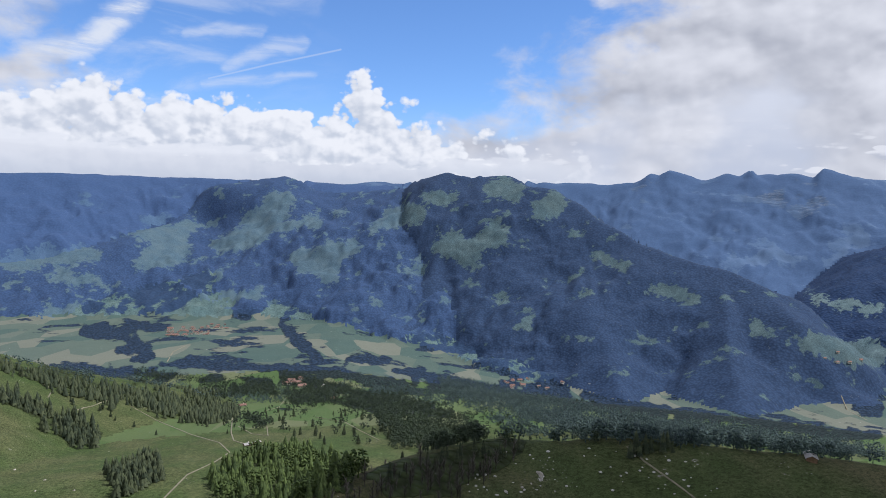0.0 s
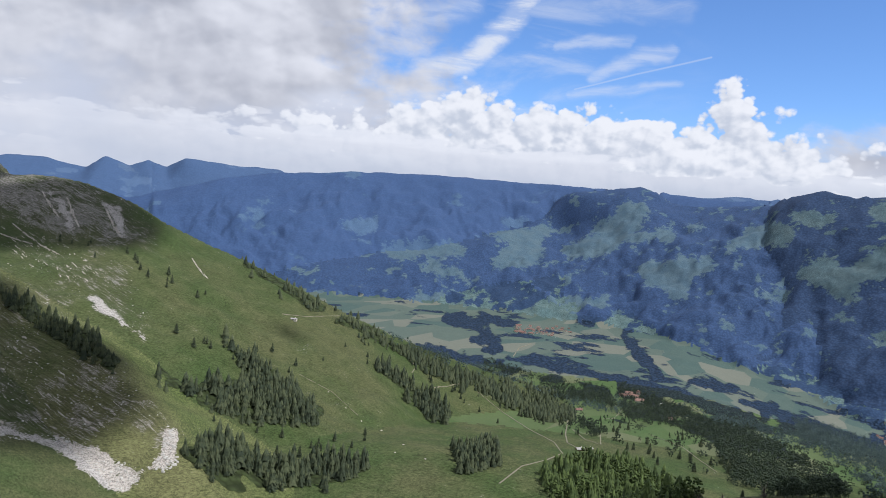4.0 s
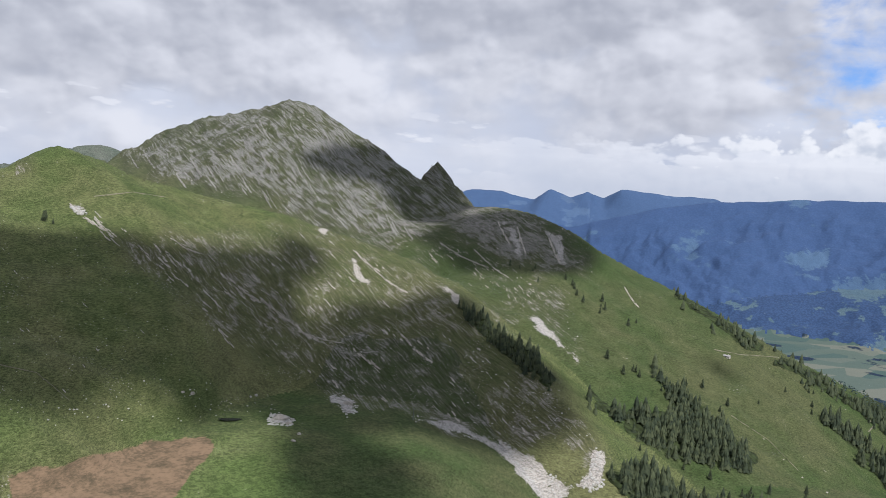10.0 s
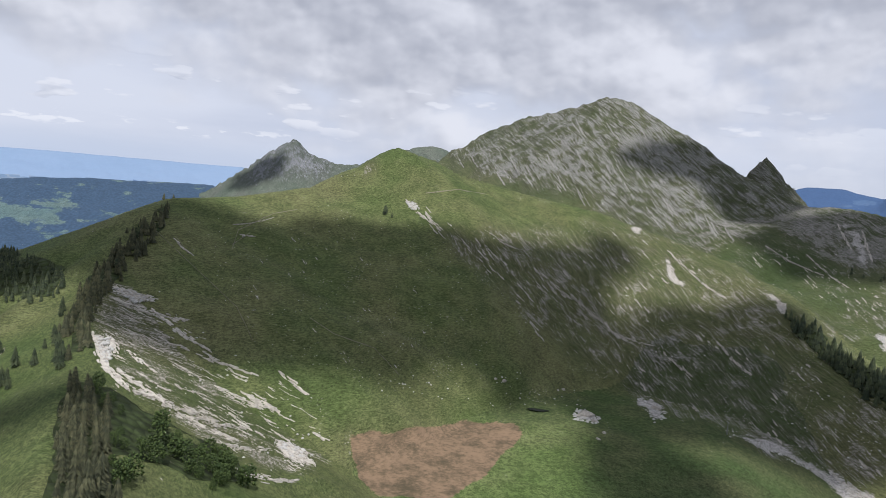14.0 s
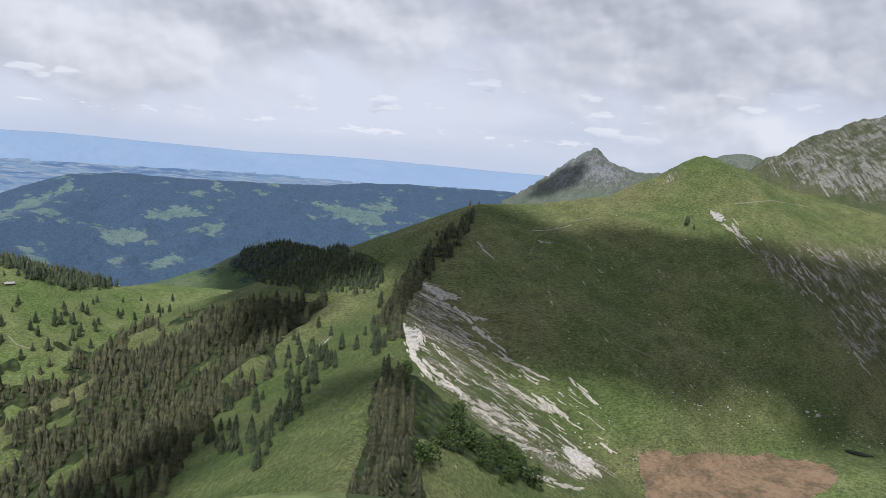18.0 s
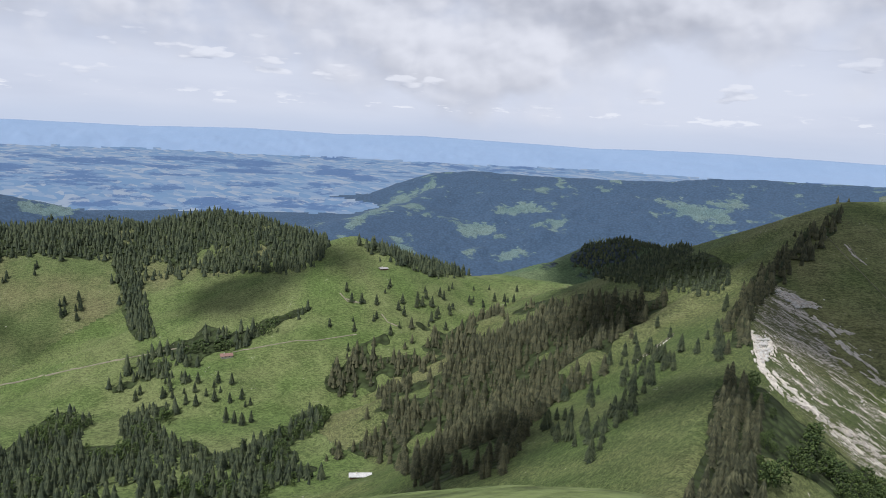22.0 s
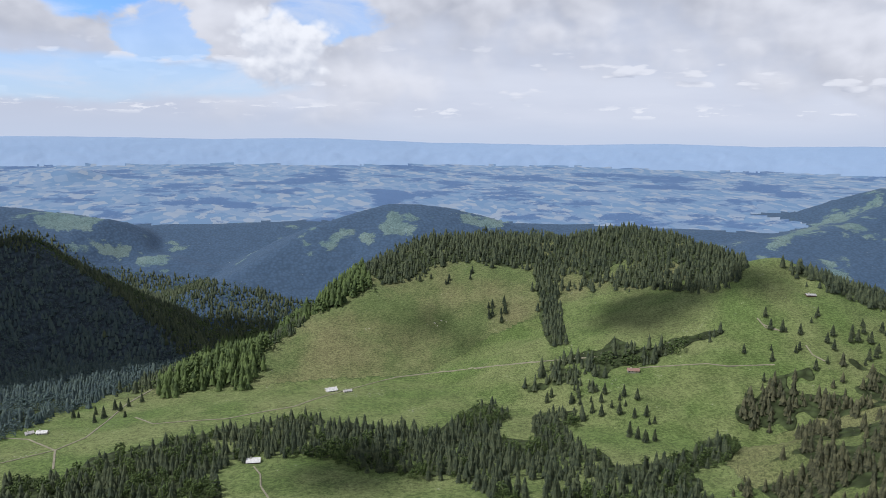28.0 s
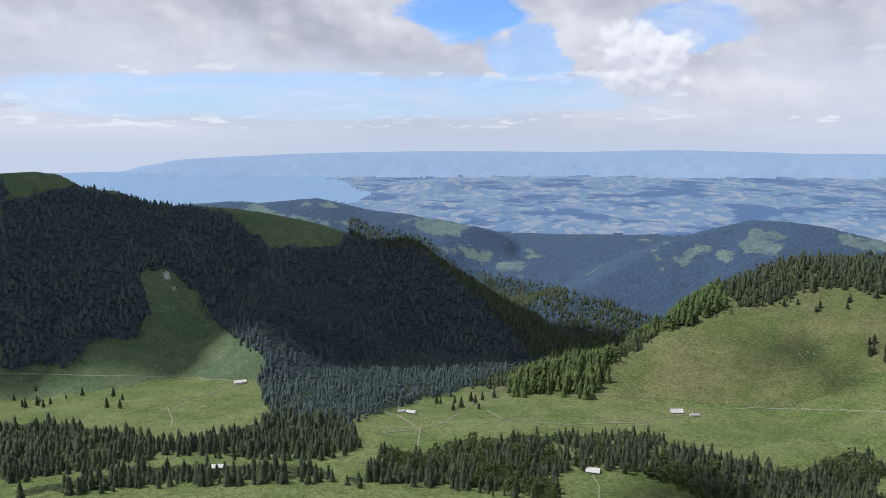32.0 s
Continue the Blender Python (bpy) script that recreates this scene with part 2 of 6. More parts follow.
    t = n.math("ADD", n.math("MULTIPLY", mixed, 0.45), n.math("ADD", n.math("MULTIPLY", patch, 0.5), n.math("MULTIPLY", n.math("SUBTRACT", clump, 0.5), 0.9)))
    col = n.mix(n.ramp(t, 0.15, 0.85), dark, light)
    n.add("ShaderNodeOutputMaterial", {0: n.add("ShaderNodeBsdfPrincipled", {"Base Color": col, "Roughness": rough, "Specular IOR Level": 0.2})})
    return m


def land_material(name, grass, dry, wood, rock, wooded=0.0, patch=140.0, fields=None, field_size=60.0, crown=9.0, relief=1.0, dip=(0.147, 0.692, 0.707), warping=22.0, bed_size=(2.4, 15.0), rib_at=0.735, lean=None, gap_shade=0.45, tufts=1.0, wild_rough=0.6):
    """Turf, woods and bare rock. The mesh says where woods, strata, scree and mud lie; noise frays their edges.
    wooded: share of the open ground that is wood as well."""
    m = bpy.data.materials.new(name)
    m.use_nodes = True
    n = Nodes(m.node_tree)
    pos = n.add("ShaderNodeNewGeometry").outputs["Position"]
    cover = n.add("ShaderNodeAttribute", attribute_name="cover")
    trees, strata, scree = n.add("ShaderNodeSeparateColor", {0: cover.outputs["Color"]}).outputs
    mud = cover.outputs["Alpha"]
    open_land = n.add("ShaderNodeAttribute", attribute_name="meadow").outputs["Fac"]
    level = n.add("ShaderNodeVectorMath", {0: pos, 1: (1.0, 1.0, 4.5)}, operation="MULTIPLY").outputs[0]
    big, mid, fine, tiny = n.noise(pos, 1 / patch, 5.0), n.noise(pos, 1 / 22.0, 6.0, 0.62), n.noise(level, 1 / 4.0, 5.0, 0.62), n.noise(level, 0.8, 4.0, 0.65)
    # turf
    tone = n.math("ADD", n.math("MULTIPLY", big, 0.66), n.math("ADD", n.math("MULTIPLY", mid, 0.16), n.math("MULTIPLY", fine, 0.18)))
    col = n.mix(n.ramp(tone, 0.38, 0.64), grass, dry)
    if lean:
        col = n.mix(open_land, n.mix(n.ramp(tone, 0.38, 0.64), *lean), col)
    tuft = n.ramp(n.math("ADD", n.math("MULTIPLY", mid, 0.14), n.math("ADD", n.math("MULTIPLY", fine, 0.36), n.math("MULTIPLY", tiny, 0.5))), 0.38, 0.62, 1 - 0.52 * tufts, 1 + 0.48 * tufts)
    col = n.mix(1.0, col, n.add("ShaderNodeCombineColor", {0: tuft, 1: tuft, 2: tuft}).outputs[0], "MULTIPLY")
    if fields:
        plot = n.add("ShaderNodeTexVoronoi", {"Vector": n.add("ShaderNodeMapping", {0: pos, "Rotation": (0, 0, 0.5), "Scale": (1.0, 0.55, 0.0)}), "Scale": 1 / field_size})
        pick = n.add("ShaderNodeSeparateColor", {0: plot.outputs["Color"]}).outputs
        crop = n.mix(n.ramp(pick[0], 0.45, 0.6), fields[0], fields[1])
        crop = n.mix(n.ramp(pick[1], 0.72, 0.8), crop, fields[2])
        col = n.mix(0.8, col, crop)
    # strata that break through the turf as slanting ribs
    # the beds dip to the east: ribs run down the faces aslant
    across = n.add("ShaderNodeVectorMath", {0: pos, 1: dip}, operation="DOT_PRODUCT").outputs["Value"]
    along = n.add("ShaderNodeVectorMath", {0: pos, 1: (dip[0] * dip[2] / math.hypot(dip[0], dip[1]), dip[1] * dip[2] / math.hypot(dip[0], dip[1]), -math.hypot(dip[0], dip[1]))}, operation="DOT_PRODUCT").outputs["Value"]
    warp = n.math("MULTIPLY", n.math("SUBTRACT", n.noise(pos, 1 / 90.0, 3.0), 0.5), warping)
    bed = n.add("ShaderNodeCombineXYZ", {0: n.math("DIVIDE", n.math("ADD", across, warp), bed_size[0]), 1: n.math("DIVIDE", along, bed_size[1]), 2: 0.0})
    thin = n.add("ShaderNodeVectorMath", {0: bed, 1: (3.1, 2.3, 1.0)}, operation="MULTIPLY").outputs[0]
    rib = n.math("ADD", n.math("MULTIPLY", n.noise(bed, 1.0, 5.0, 0.62), 0.55), n.math("MULTIPLY", n.noise(thin, 1.0, 4.0, 0.6), 0.45))
    bare = n.math("ADD", n.math("MULTIPLY", strata, 0.30), n.math("ADD", n.math("MULTIPLY", n.math("SUBTRACT", mid, 0.5), 0.55), n.math("MULTIPLY", n.math("SUBTRACT", big, 0.5), 0.45)))
    ribs = n.math("MULTIPLY", n.ramp(n.math("ADD", rib, bare), rib_at, rib_at + 0.06), n.ramp(strata, 0.05, 0.3))
    ribs = n.math("MULTIPLY", ribs, n.ramp(n.math("ADD", n.math("MULTIPLY", fine, 0.5), n.math("MULTIPLY", tiny, 0.5)), 0.42, 0.56))
    stone = n.mix(n.ramp(n.math("ADD", n.math("MULTIPLY", fine, 0.6), n.math("MULTIPLY", rib, 0.4)), 0.38, 0.62), tuple(0.36 * c for c in rock), tuple(0.85 * c for c in rock))
    # weathered olive tint, with crevice shade between the beds painted in as darker colour
    weather = n.mix(n.ramp(rib, 0.42, 0.575), tuple(0.36 * g + 0.02 * r for g, r in zip(dry, rock)), tuple(0.80 * g + 0.07 * r for g, r in zip(dry, rock)))
    col = n.mix(n.math("MULTIPLY", n.math("MULTIPLY", n.ramp(strata, 0.2, 1.0), n.ramp(mid, 0.36, 0.6, 0.5, 1.0)), 0.85), col, weather)
    col = n.mix(n.math("MULTIPLY", n.ramp(strata, 0.72, 0.98), n.ramp(n.math("ADD", n.math("MULTIPLY", rib, 0.6), n.math("MULTIPLY", mid, 0.5)), 0.5, 0.62, 0.0, 0.32)), col, tuple(0.5 * c for c in rock))
    col = n.mix(ribs, col, stone)
    speck = n.add("ShaderNodeTexVoronoi", {"Vector": pos, "Scale": 0.30})
    pebble = n.math("MULTIPLY", n.ramp(speck.outputs["Distance"], 0.26, 0.14), n.ramp(n.math("ADD", n.math("MULTIPLY", strata, 0.22), n.noise(pos, 1 / 55.0, 4.0, 0.6)), 0.60, 0.72))
    if not wooded:
        col = n.mix(n.math("MULTIPLY", pebble, 0.8), col, rock)
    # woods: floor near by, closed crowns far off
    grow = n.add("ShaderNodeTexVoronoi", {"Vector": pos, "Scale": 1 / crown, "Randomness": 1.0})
    # gaps between crowns are darkened in the colour, standing in for their shade
    woods = n.mix(n.ramp(n.math("ADD", grow.outputs["Distance"], n.math("MULTIPLY", n.math("SUBTRACT", mid, 0.5), 0.8)), 0.1, 0.85), wood, tuple(gap_shade * c for c in wood))
    edge = n.math("ADD", n.math("MULTIPLY", n.math("SUBTRACT", mid, 0.5), 2.0 if wooded > 0.5 else 0.9), n.math("MULTIPLY", n.math("SUBTRACT", big, 0.5), 0.7 if wooded else 0.0))
    share = n.ramp(n.math("ADD", trees, edge), 0.42, 0.58)
    if wooded:
        wild = n.ramp(n.math("ADD", n.noise(pos, 1 / (patch * 1.3), 9.0, wild_rough), wooded), 0.96, 1.0)
        share = n.math("MAXIMUM", share, n.math("MULTIPLY", wild, n.ramp(n.math("ADD", open_land, edge), 0.6, 0.4)))
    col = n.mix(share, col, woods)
    # scree and mud
    rubble = n.add("ShaderNodeTexVoronoi", {"Vector": pos, "Scale": 0.9})
    blocks = n.math("ADD", n.math("MULTIPLY", rubble.outputs["Distance"], 0.5), n.math("ADD", n.math("MULTIPLY", fine, 0.8), n.math("MULTIPLY", tiny, 0.8)))
    pale = n.mix(n.ramp(blocks, 0.85, 1.3), tuple(min(0.6, 1.45 * c) for c in rock), tuple(0.5 * c for c in rock))
    spread = n.ramp(n.math("ADD", scree, n.math("ADD", n.math("MULTIPLY", n.math("SUBTRACT", fine, 0.5), 1.9), n.math("ADD", n.math("MULTIPLY", n.math("SUBTRACT", mid, 0.5), 1.9), n.math("MULTIPLY", n.math("SUBTRACT", rib, 0.5), 0.9)))), 0.55, 0.67)
    col = n.mix(spread, col, pale)
    silt = n.mix(n.ramp(n.math("ADD", n.math("MULTIPLY", mid, 0.6), n.math("MULTIPLY", fine, 0.4)), 0.36, 0.62), (0.085, 0.068, 0.042), (0.225, 0.155, 0.098))
    col = n.mix(n.ramp(n.math("ADD", mud, n.math("MULTIPLY", n.math("SUBTRACT", n.math("ADD", fine, mid), 1.0), 0.8)), 0.35, 0.62), col, silt)
    height = n.math("ADD", n.math("MULTIPLY", fine, 0.32), n.math("MULTIPLY", tiny, 0.12))
    height = n.math("ADD", height, n.math("MULTIPLY", n.math("MULTIPLY", rib, strata), 2.2))
    height = n.math("SUBTRACT", height, n.math("MULTIPLY", n.math("MULTIPLY", grow.outputs["Distance"], share), 0.9 * crown / 2))
    bump = n.add("ShaderNodeBump", {"Height": height, "Strength": 0.8 * relief, "Distance": 1.6})
    n.add("ShaderNodeOutputMaterial", {0: n.add("ShaderNodeBsdfPrincipled", {"Base Color": col, "Roughness": 0.95, "Specular IOR Level": 0.15, "Normal": bump})})
    return m


GRASS, DRY, WOOD, ROCK = (0.070, 0.096, 0.031), (0.118, 0.122, 0.054), (0.050, 0.068, 0.027), (0.33, 0.315, 0.295)
LOOKS = {
    "alp": land_material("alpine_turf", GRASS, DRY, WOOD, (0.36, 0.335, 0.30), rib_at=0.785, bed_size=(3.2, 20.0), tufts=1.2),
    "lush": land_material("lush_pasture", (0.076, 0.112, 0.033), (0.120, 0.140, 0.056), WOOD, ROCK, patch=80.0, lean=((0.046, 0.072, 0.023), (0.078, 0.087, 0.038))),
    # bluish floor and clearings: haze over the wooded slopes put into the colours
    "alp_woods": land_material("hazed_wooded_alp", (0.060, 0.098, 0.048), (0.088, 0.116, 0.060), (0.05, 0.07, 0.085), ROCK, 0.40, 110.0),
    "peak": land_material("rocky_turf", (0.060, 0.078, 0.032), (0.094, 0.100, 0.052), WOOD, (0.33, 0.325, 0.31), bed_size=(4.6, 34.0), rib_at=0.79),
    "shoulder": land_material("shoulder_turf", (0.046, 0.072, 0.023), (0.078, 0.087, 0.038), WOOD, ROCK),
    "pasture": land_material("pasture_turf", (0.080, 0.108, 0.038), (0.128, 0.127, 0.060), WOOD, ROCK, patch=90.0),
    "knoll": land_material("dark_turf", (0.046, 0.066, 0.022), (0.082, 0.076, 0.040), WOOD, ROCK),
    "crag": land_material("crag_turf", (0.058, 0.086, 0.026), (0.100, 0.108, 0.044), WOOD, (0.42, 0.385, 0.335), dip=(-0.945, -0.31, 0.1), warping=10.0, bed_size=(3.6, 70.0), rib_at=0.69),
    # a little distance haze is blended into turf and rock colours here
    "cone": land_material("hazed_far_alp", (0.085, 0.108, 0.082), (0.125, 0.135, 0.112), (0.04, 0.06, 0.06), (0.32, 0.33, 0.36), 0.0),
    "dale": land_material("dale_turf", (0.062, 0.106, 0.036), (0.092, 0.122, 0.050), (0.020, 0.034, 0.036), ROCK, 0.33, 60.0,
                          [(0.062, 0.106, 0.036), (0.084, 0.118, 0.048), (0.125, 0.138, 0.075)], 70.0),
    # eastern distance: the air's blue haze is mixed into these base colours
    "valley": land_material("hazed_valley_fields", (0.062, 0.098, 0.092), (0.090, 0.122, 0.104), (0.024, 0.046, 0.085), (0.4, 0.4, 0.4), 0.38, 110.0,
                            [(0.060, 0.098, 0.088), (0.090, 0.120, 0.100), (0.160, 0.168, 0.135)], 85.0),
    "mount": land_material("hazed_woods", (0.060, 0.100, 0.118), (0.076, 0.115, 0.126), (0.032, 0.059, 0.122), (0.3, 0.32, 0.34), 0.60, 70.0, crown=8.0, relief=0.24, gap_shade=0.66),
    "back": land_material("hazy_blue_woods", (0.067, 0.114, 0.154), (0.084, 0.130, 0.160), (0.041, 0.076, 0.162), (0.22, 0.26, 0.32), 0.58, 60.0, crown=8.0, relief=0.2, gap_shade=0.72, tufts=0.5),
    "foot": land_material("hazed_foothill_meadows", (0.075, 0.125, 0.13), (0.10, 0.15, 0.145), (0.030, 0.058, 0.118), (0.3, 0.32, 0.34), 0.50, 70.0, crown=8.0, relief=0.28, gap_shade=0.75),
    "side": land_material("hazed_dale", (0.08, 0.13, 0.15), (0.12, 0.17, 0.18), (0.022, 0.046, 0.11), (0.3, 0.33, 0.38), 0.62, 170.0, crown=10.0, relief=0.5, gap_shade=0.7),
    "hazy": land_material("hazy_woods", (0.062, 0.112, 0.198), (0.073, 0.125, 0.21), (0.049, 0.090, 0.194), (0.2, 0.25, 0.34), 0.6, 260.0, crown=10.0, relief=0.3, gap_shade=0.85, tufts=0.4),
    "range": land_material("hazed_far_cliffs", (0.074, 0.124, 0.222), (0.083, 0.133, 0.228), (0.060, 0.106, 0.208), (0.17, 0.22, 0.32), 0.58, 160.0, relief=0.22, tufts=0.25, gap_shade=0.88, bed_size=(14.0, 160.0)),
    # western distance: haze painted into the base colours, palest for the horizon chain
    "broad": land_material("hazed_broad_woods", (0.085, 0.132, 0.135), (0.108, 0.152, 0.145), (0.050, 0.085, 0.138), (0.3, 0.33, 0.34), 0.585, 110.0, crown=8.0, relief=0.28, gap_shade=0.75),
    "plain": land_material("hazed_far_plain", (0.105, 0.172, 0.275), (0.125, 0.190, 0.285), (0.072, 0.125, 0.232), (0.4, 0.42, 0.45), 0.43, 210.0,
                           [(0.105, 0.175, 0.275), (0.15, 0.210, 0.295), (0.215, 0.255, 0.305)], 30.0, relief=0.1, tufts=0.2, wild_rough=0.68, gap_shade=0.92),
    "jura": land_material("horizon_haze_blue", (0.195, 0.275, 0.40), (0.21, 0.29, 0.415), (0.18, 0.26, 0.385), (0.3, 0.4, 0.55), 0.0, 500.0, relief=0.0, tufts=0.06),
}
NEEDLES = leaves("spruce_needles", (0.024, 0.036, 0.021), (0.074, 0.090, 0.044))
NEEDLES_BROWN = leaves("dry_spruce_needles", (0.032, 0.037, 0.020), (0.094, 0.095, 0.049))
# spruces of the far forest slope, with blue haze painted into the needles
NEEDLES_HAZED = leaves("haze_tinted_spruce_needles", (0.038, 0.060, 0.066), (0.074, 0.104, 0.086))
FOLIAGE = leaves("broad_leaves", (0.030, 0.050, 0.016), (0.088, 0.125, 0.036))
# leaf colour shifted to blue to carry the haze of the distance
FOLIAGE_HAZED = leaves("haze_tinted_leaves", (0.042, 0.066, 0.074), (0.080, 0.118, 0.098))
TWIGS = leaves("bare_twigs", (0.035, 0.032, 0.026), (0.13, 0.12, 0.105))
FOLIAGE_DARK = leaves("dark_leaves", (0.018, 0.030, 0.022), (0.048, 0.068, 0.036))
BARK = plain("bark", (0.07, 0.052, 0.038))
GRAVEL = plain("gravel", (0.18, 0.165, 0.115), size=4.0)
WALL_PALE = plain("lime_plaster", (0.62, 0.58, 0.5))
WALL_WOOD = plain("brown_boards", (0.16, 0.095, 0.055))
ROOF_RED = plain("clay_tiles", (0.19, 0.105, 0.085))
ROOF_BROWN = plain("rusty_sheet", (0.21, 0.125, 0.10))
ROOF_PALE = plain("pale_sheet_metal", (0.46, 0.455, 0.44), 0.6)
ROOF_GREY = plain("grey_shingles", (0.30, 0.29, 0.28))
GLASS = plain("dark_glass", (0.03, 0.035, 0.04), 0.15)
STONE = plain("limestone", (0.42, 0.41, 0.38), size=2.0)


# ---- the land ----
# Every ridge is a line of crest points (bearing, elevation angle, range from the summit), with the fall of its
# left and right flank, the rounding of its crest and the roughness of its relief.


def at(bearing, up, far):
    b = math.radians(bearing)
    return (-far * math.sin(b), far * math.cos(b), far * math.tan(math.radians(up)))


RIDGES = {}


def ridge(owner, pts, left, right, soft=12.0, rough=0.05):
    RIDGES.setdefault(owner, []).append((np.array([at(*p) for p in pts]), left, right, soft, rough))


# eastern side
ridge("far_range", [(-60, 2, 4750), (-36, 2.4, 4750), (-31.5, 2.5, 4750), (-29.0, 3.1, 4700), (-27.3, 3.55, 4680), (-26.6, 3.0, 4680), (-25.5, 3.2, 4650), (-23.7, 3.3, 4650), (-22.6, 3.15, 4650), (-21.9, 3.65, 4640), (-21.2, 3.2, 4650), (-20.4, 3.4, 4660),
                    (-19.4, 2.9, 4680), (-18.7, 3.2, 4670), (-17.3, 3.5, 4650), (-16.4, 3.1, 4650), (-15.7, 3.3, 4640), (-14.6, 2.7, 4640), (-12.5, 2.4, 4640), (-7, 2.6, 4650), (0, 2.4, 4750), (28, 2.0, 4800)], 0.5, 0.6, 4, 0.08)
ridge("far_range", [(-27.3, 3.3, 4680), (-27, 1.2, 4500), (-26, -1.5, 4300)], 0.5, 0.5, 8, 0.07)
ridge("far_range", [(-21.9, 3.5, 4640), (-21, 1.0, 4480), (-20.6, -1.5, 4300)], 0.5, 0.5, 8, 0.07)
ridge("far_range", [(-17.3, 3.3, 4650), (-16, 1.0, 4480), (-14.5, -1.0, 4300)], 0.5, 0.5, 8, 0.07)
ridge("distant_ridge", [(28, 1.4, 4850), (38, 1.6, 4850), (43.8, 1.8, 4800), (45, 1.9, 4800), (46.5, 1.1, 4800), (48.3, 1.55, 4750), (49.5, 1.1, 4750), (51, 1.6, 4750),
                        (52.3, 0.7, 4780), (55, 1.1, 4850), (58, 1.0, 4850), (80, 0.8, 4850)], 0.5, 0.5, 4, 0.06)
ridge("hazy_hill", [(2, 2.0, 4550), (12, 2.2, 4550), (22, 2.3, 4500), (28.3, 2.3, 4400), (34, 2.0, 4350), (38, 1.6, 4350), (41, 1.4, 4300), (44, 0.6, 4300), (50, -1.5, 4300)], 0.58, 0.5, 40, 0.12)
ridge("back_mountain", [(38, -5.6, 3500), (34, -4.6, 3560), (29, -3.5, 3650), (23.5, -1.9, 3800), (20, -1.1, 3980), (18.3, -0.3, 4150), (16.3, 1.7, 4230), (14.6, 2.3, 4200), (12.7, 2.6, 4150), (11.6, 2.3, 4120), (10.6, 1.6, 4100), (8.5, 1.5, 4080), (5.5, 1.7, 4000), (3, 2.0, 3920)], 0.3, 0.42, 14, 0.13)
ridge("back_mountain", [(12.7, 2.4, 4150), (14.5, -1.6, 3850), (17, -5.5, 3500)], 0.4, 0.5, 15, 0.12)
ridge("back_mountain", [(20.5, -1.2, 3950), (22.5, -3.6, 3650), (24, -5.6, 3450)], 0.35, 0.4, 15, 0.12)
ridge("back_mountain", [(8.5, 1.3, 4080), (8.8, -1.8, 3750), (9.5, -5.0, 3450)], 0.5, 0.6, 15, 0.14)
ridge("wooded_mountain", [(14.5, -8.3, 2950), (12, -6.3, 3250), (9, -3.6, 3550), (6.5, -0.9, 3780), (4.5, 0.8, 3880), (2.3, 2.4, 3850), (0.6, 2.9, 3750), (-0.6, 3.15, 3650), (-2.6, 2.8, 3600), (-4.6, 3.1, 3550), (-6.3, 2.2, 3450), (-8.4, 2.0, 3380), (-9.6, 1.2, 3340), (-12.6, -0.4, 3150), (-15.5, -1.9, 3000), (-19.5, -3.4, 2850), (-23.3, -5, 2700), (-26, -7, 2550), (-28.4, -11, 2450)], 0.5, 0.58, 14, 0.10)
ridge("wooded_mountain", [(-3, 3.0, 3560), (-2, -0.5, 3250), (0.5, -5.0, 2950), (2, -8.5, 2750)], 0.55, 0.6, 12, 0.16)
ridge("wooded_mountain", [(-9.2, 1.3, 3350), (-11, -4.5, 2850), (-13, -10, 2400), (-14, -13, 2150)], 0.5, 0.6, 12, 0.16)
ridge("wooded_mountain", [(-19.5, -3.6, 2850), (-21, -9, 2400), (-22, -13, 2120)], 0.5, 0.6, 12, 0.16)
ridge("foothill", [(42, -3.6, 4100), (36, -4.2, 4000), (30, -4.4, 3850), (24, -3.9, 3750), (18, -4.0, 3600), (13.5, -4.6, 3450), (9.5, -6.0, 3200), (6.5, -7.6, 2950)], 0.12, 0.30, 60, 0.08)
ridge("side_valley_hill", [(-24, -4.2, 4000), (-26.5, -3, 3900), (-30.7, -1.3, 3800), (-40, -0.5, 3800), (-60, 0, 3800)], 0.4, 0.4, 40, 0.05)
ridge("side_valley_hill", [(-26, -7.2, 3500), (-30, -6.0, 3300), (-36, -5.0, 3300)], 0.3, 0.3, 60, 0.03)
ridge("grassy_shoulder", [(60, -1.2, 1560), (57.6, -0.6, 1580), (56.2, -0.3, 1560), (54, -0.2, 1540), (52.3, -0.4, 1520), (49.6, -1.4, 1480), (47.3, -2.7, 1450), (43.3, -4.5, 1430), (38.9, -6.3, 1410),
                          (34.7, -8.2, 1410), (30.7, -9.8, 1430), (27, -11.1, 1440), (23.5, -12.0, 1460), (18.2, -13.2, 1510), (14, -14.2, 1560), (5, -15.2, 1700)], 0.50, 0.25, 25, 0.03)
ridge("near_knoll", [(14, -25, 330), (8.6, -21.1, 400), (5.5, -19.6, 430), (2.5, -18.5, 460), (-1, -17.6, 490), (-5, -16.8, 520), (-9.7, -16.8, 540), (-12.2, -16.4, 550), (-16, -16.1, 560),
                     (-20, -16.2, 580), (-26.6, -15.9, 620), (-31, -15.8, 650), (-45, -16, 700)], 0.8, 0.42, 14, 0.04)
# northern side
ridge("rocky_peak", [(84, 0.8, 2000), (81.8, 1.5, 1950), (80.1, 2.8, 1880), (79.1, 3.7, 1830), (77, 4.5, 1790), (73.8, 5.6, 1750), (71.1, 6.5, 1700), (69.2, 6.1, 1690), (67.5, 5.2, 1680),
                     (65.4, 4.2, 1660), (62.8, 2.6, 1640), (61.2, 1.5, 1630), (58.5, 0.4, 1600), (56.2, -0.4, 1570)], 0.62, 0.6, 5, 0.10)
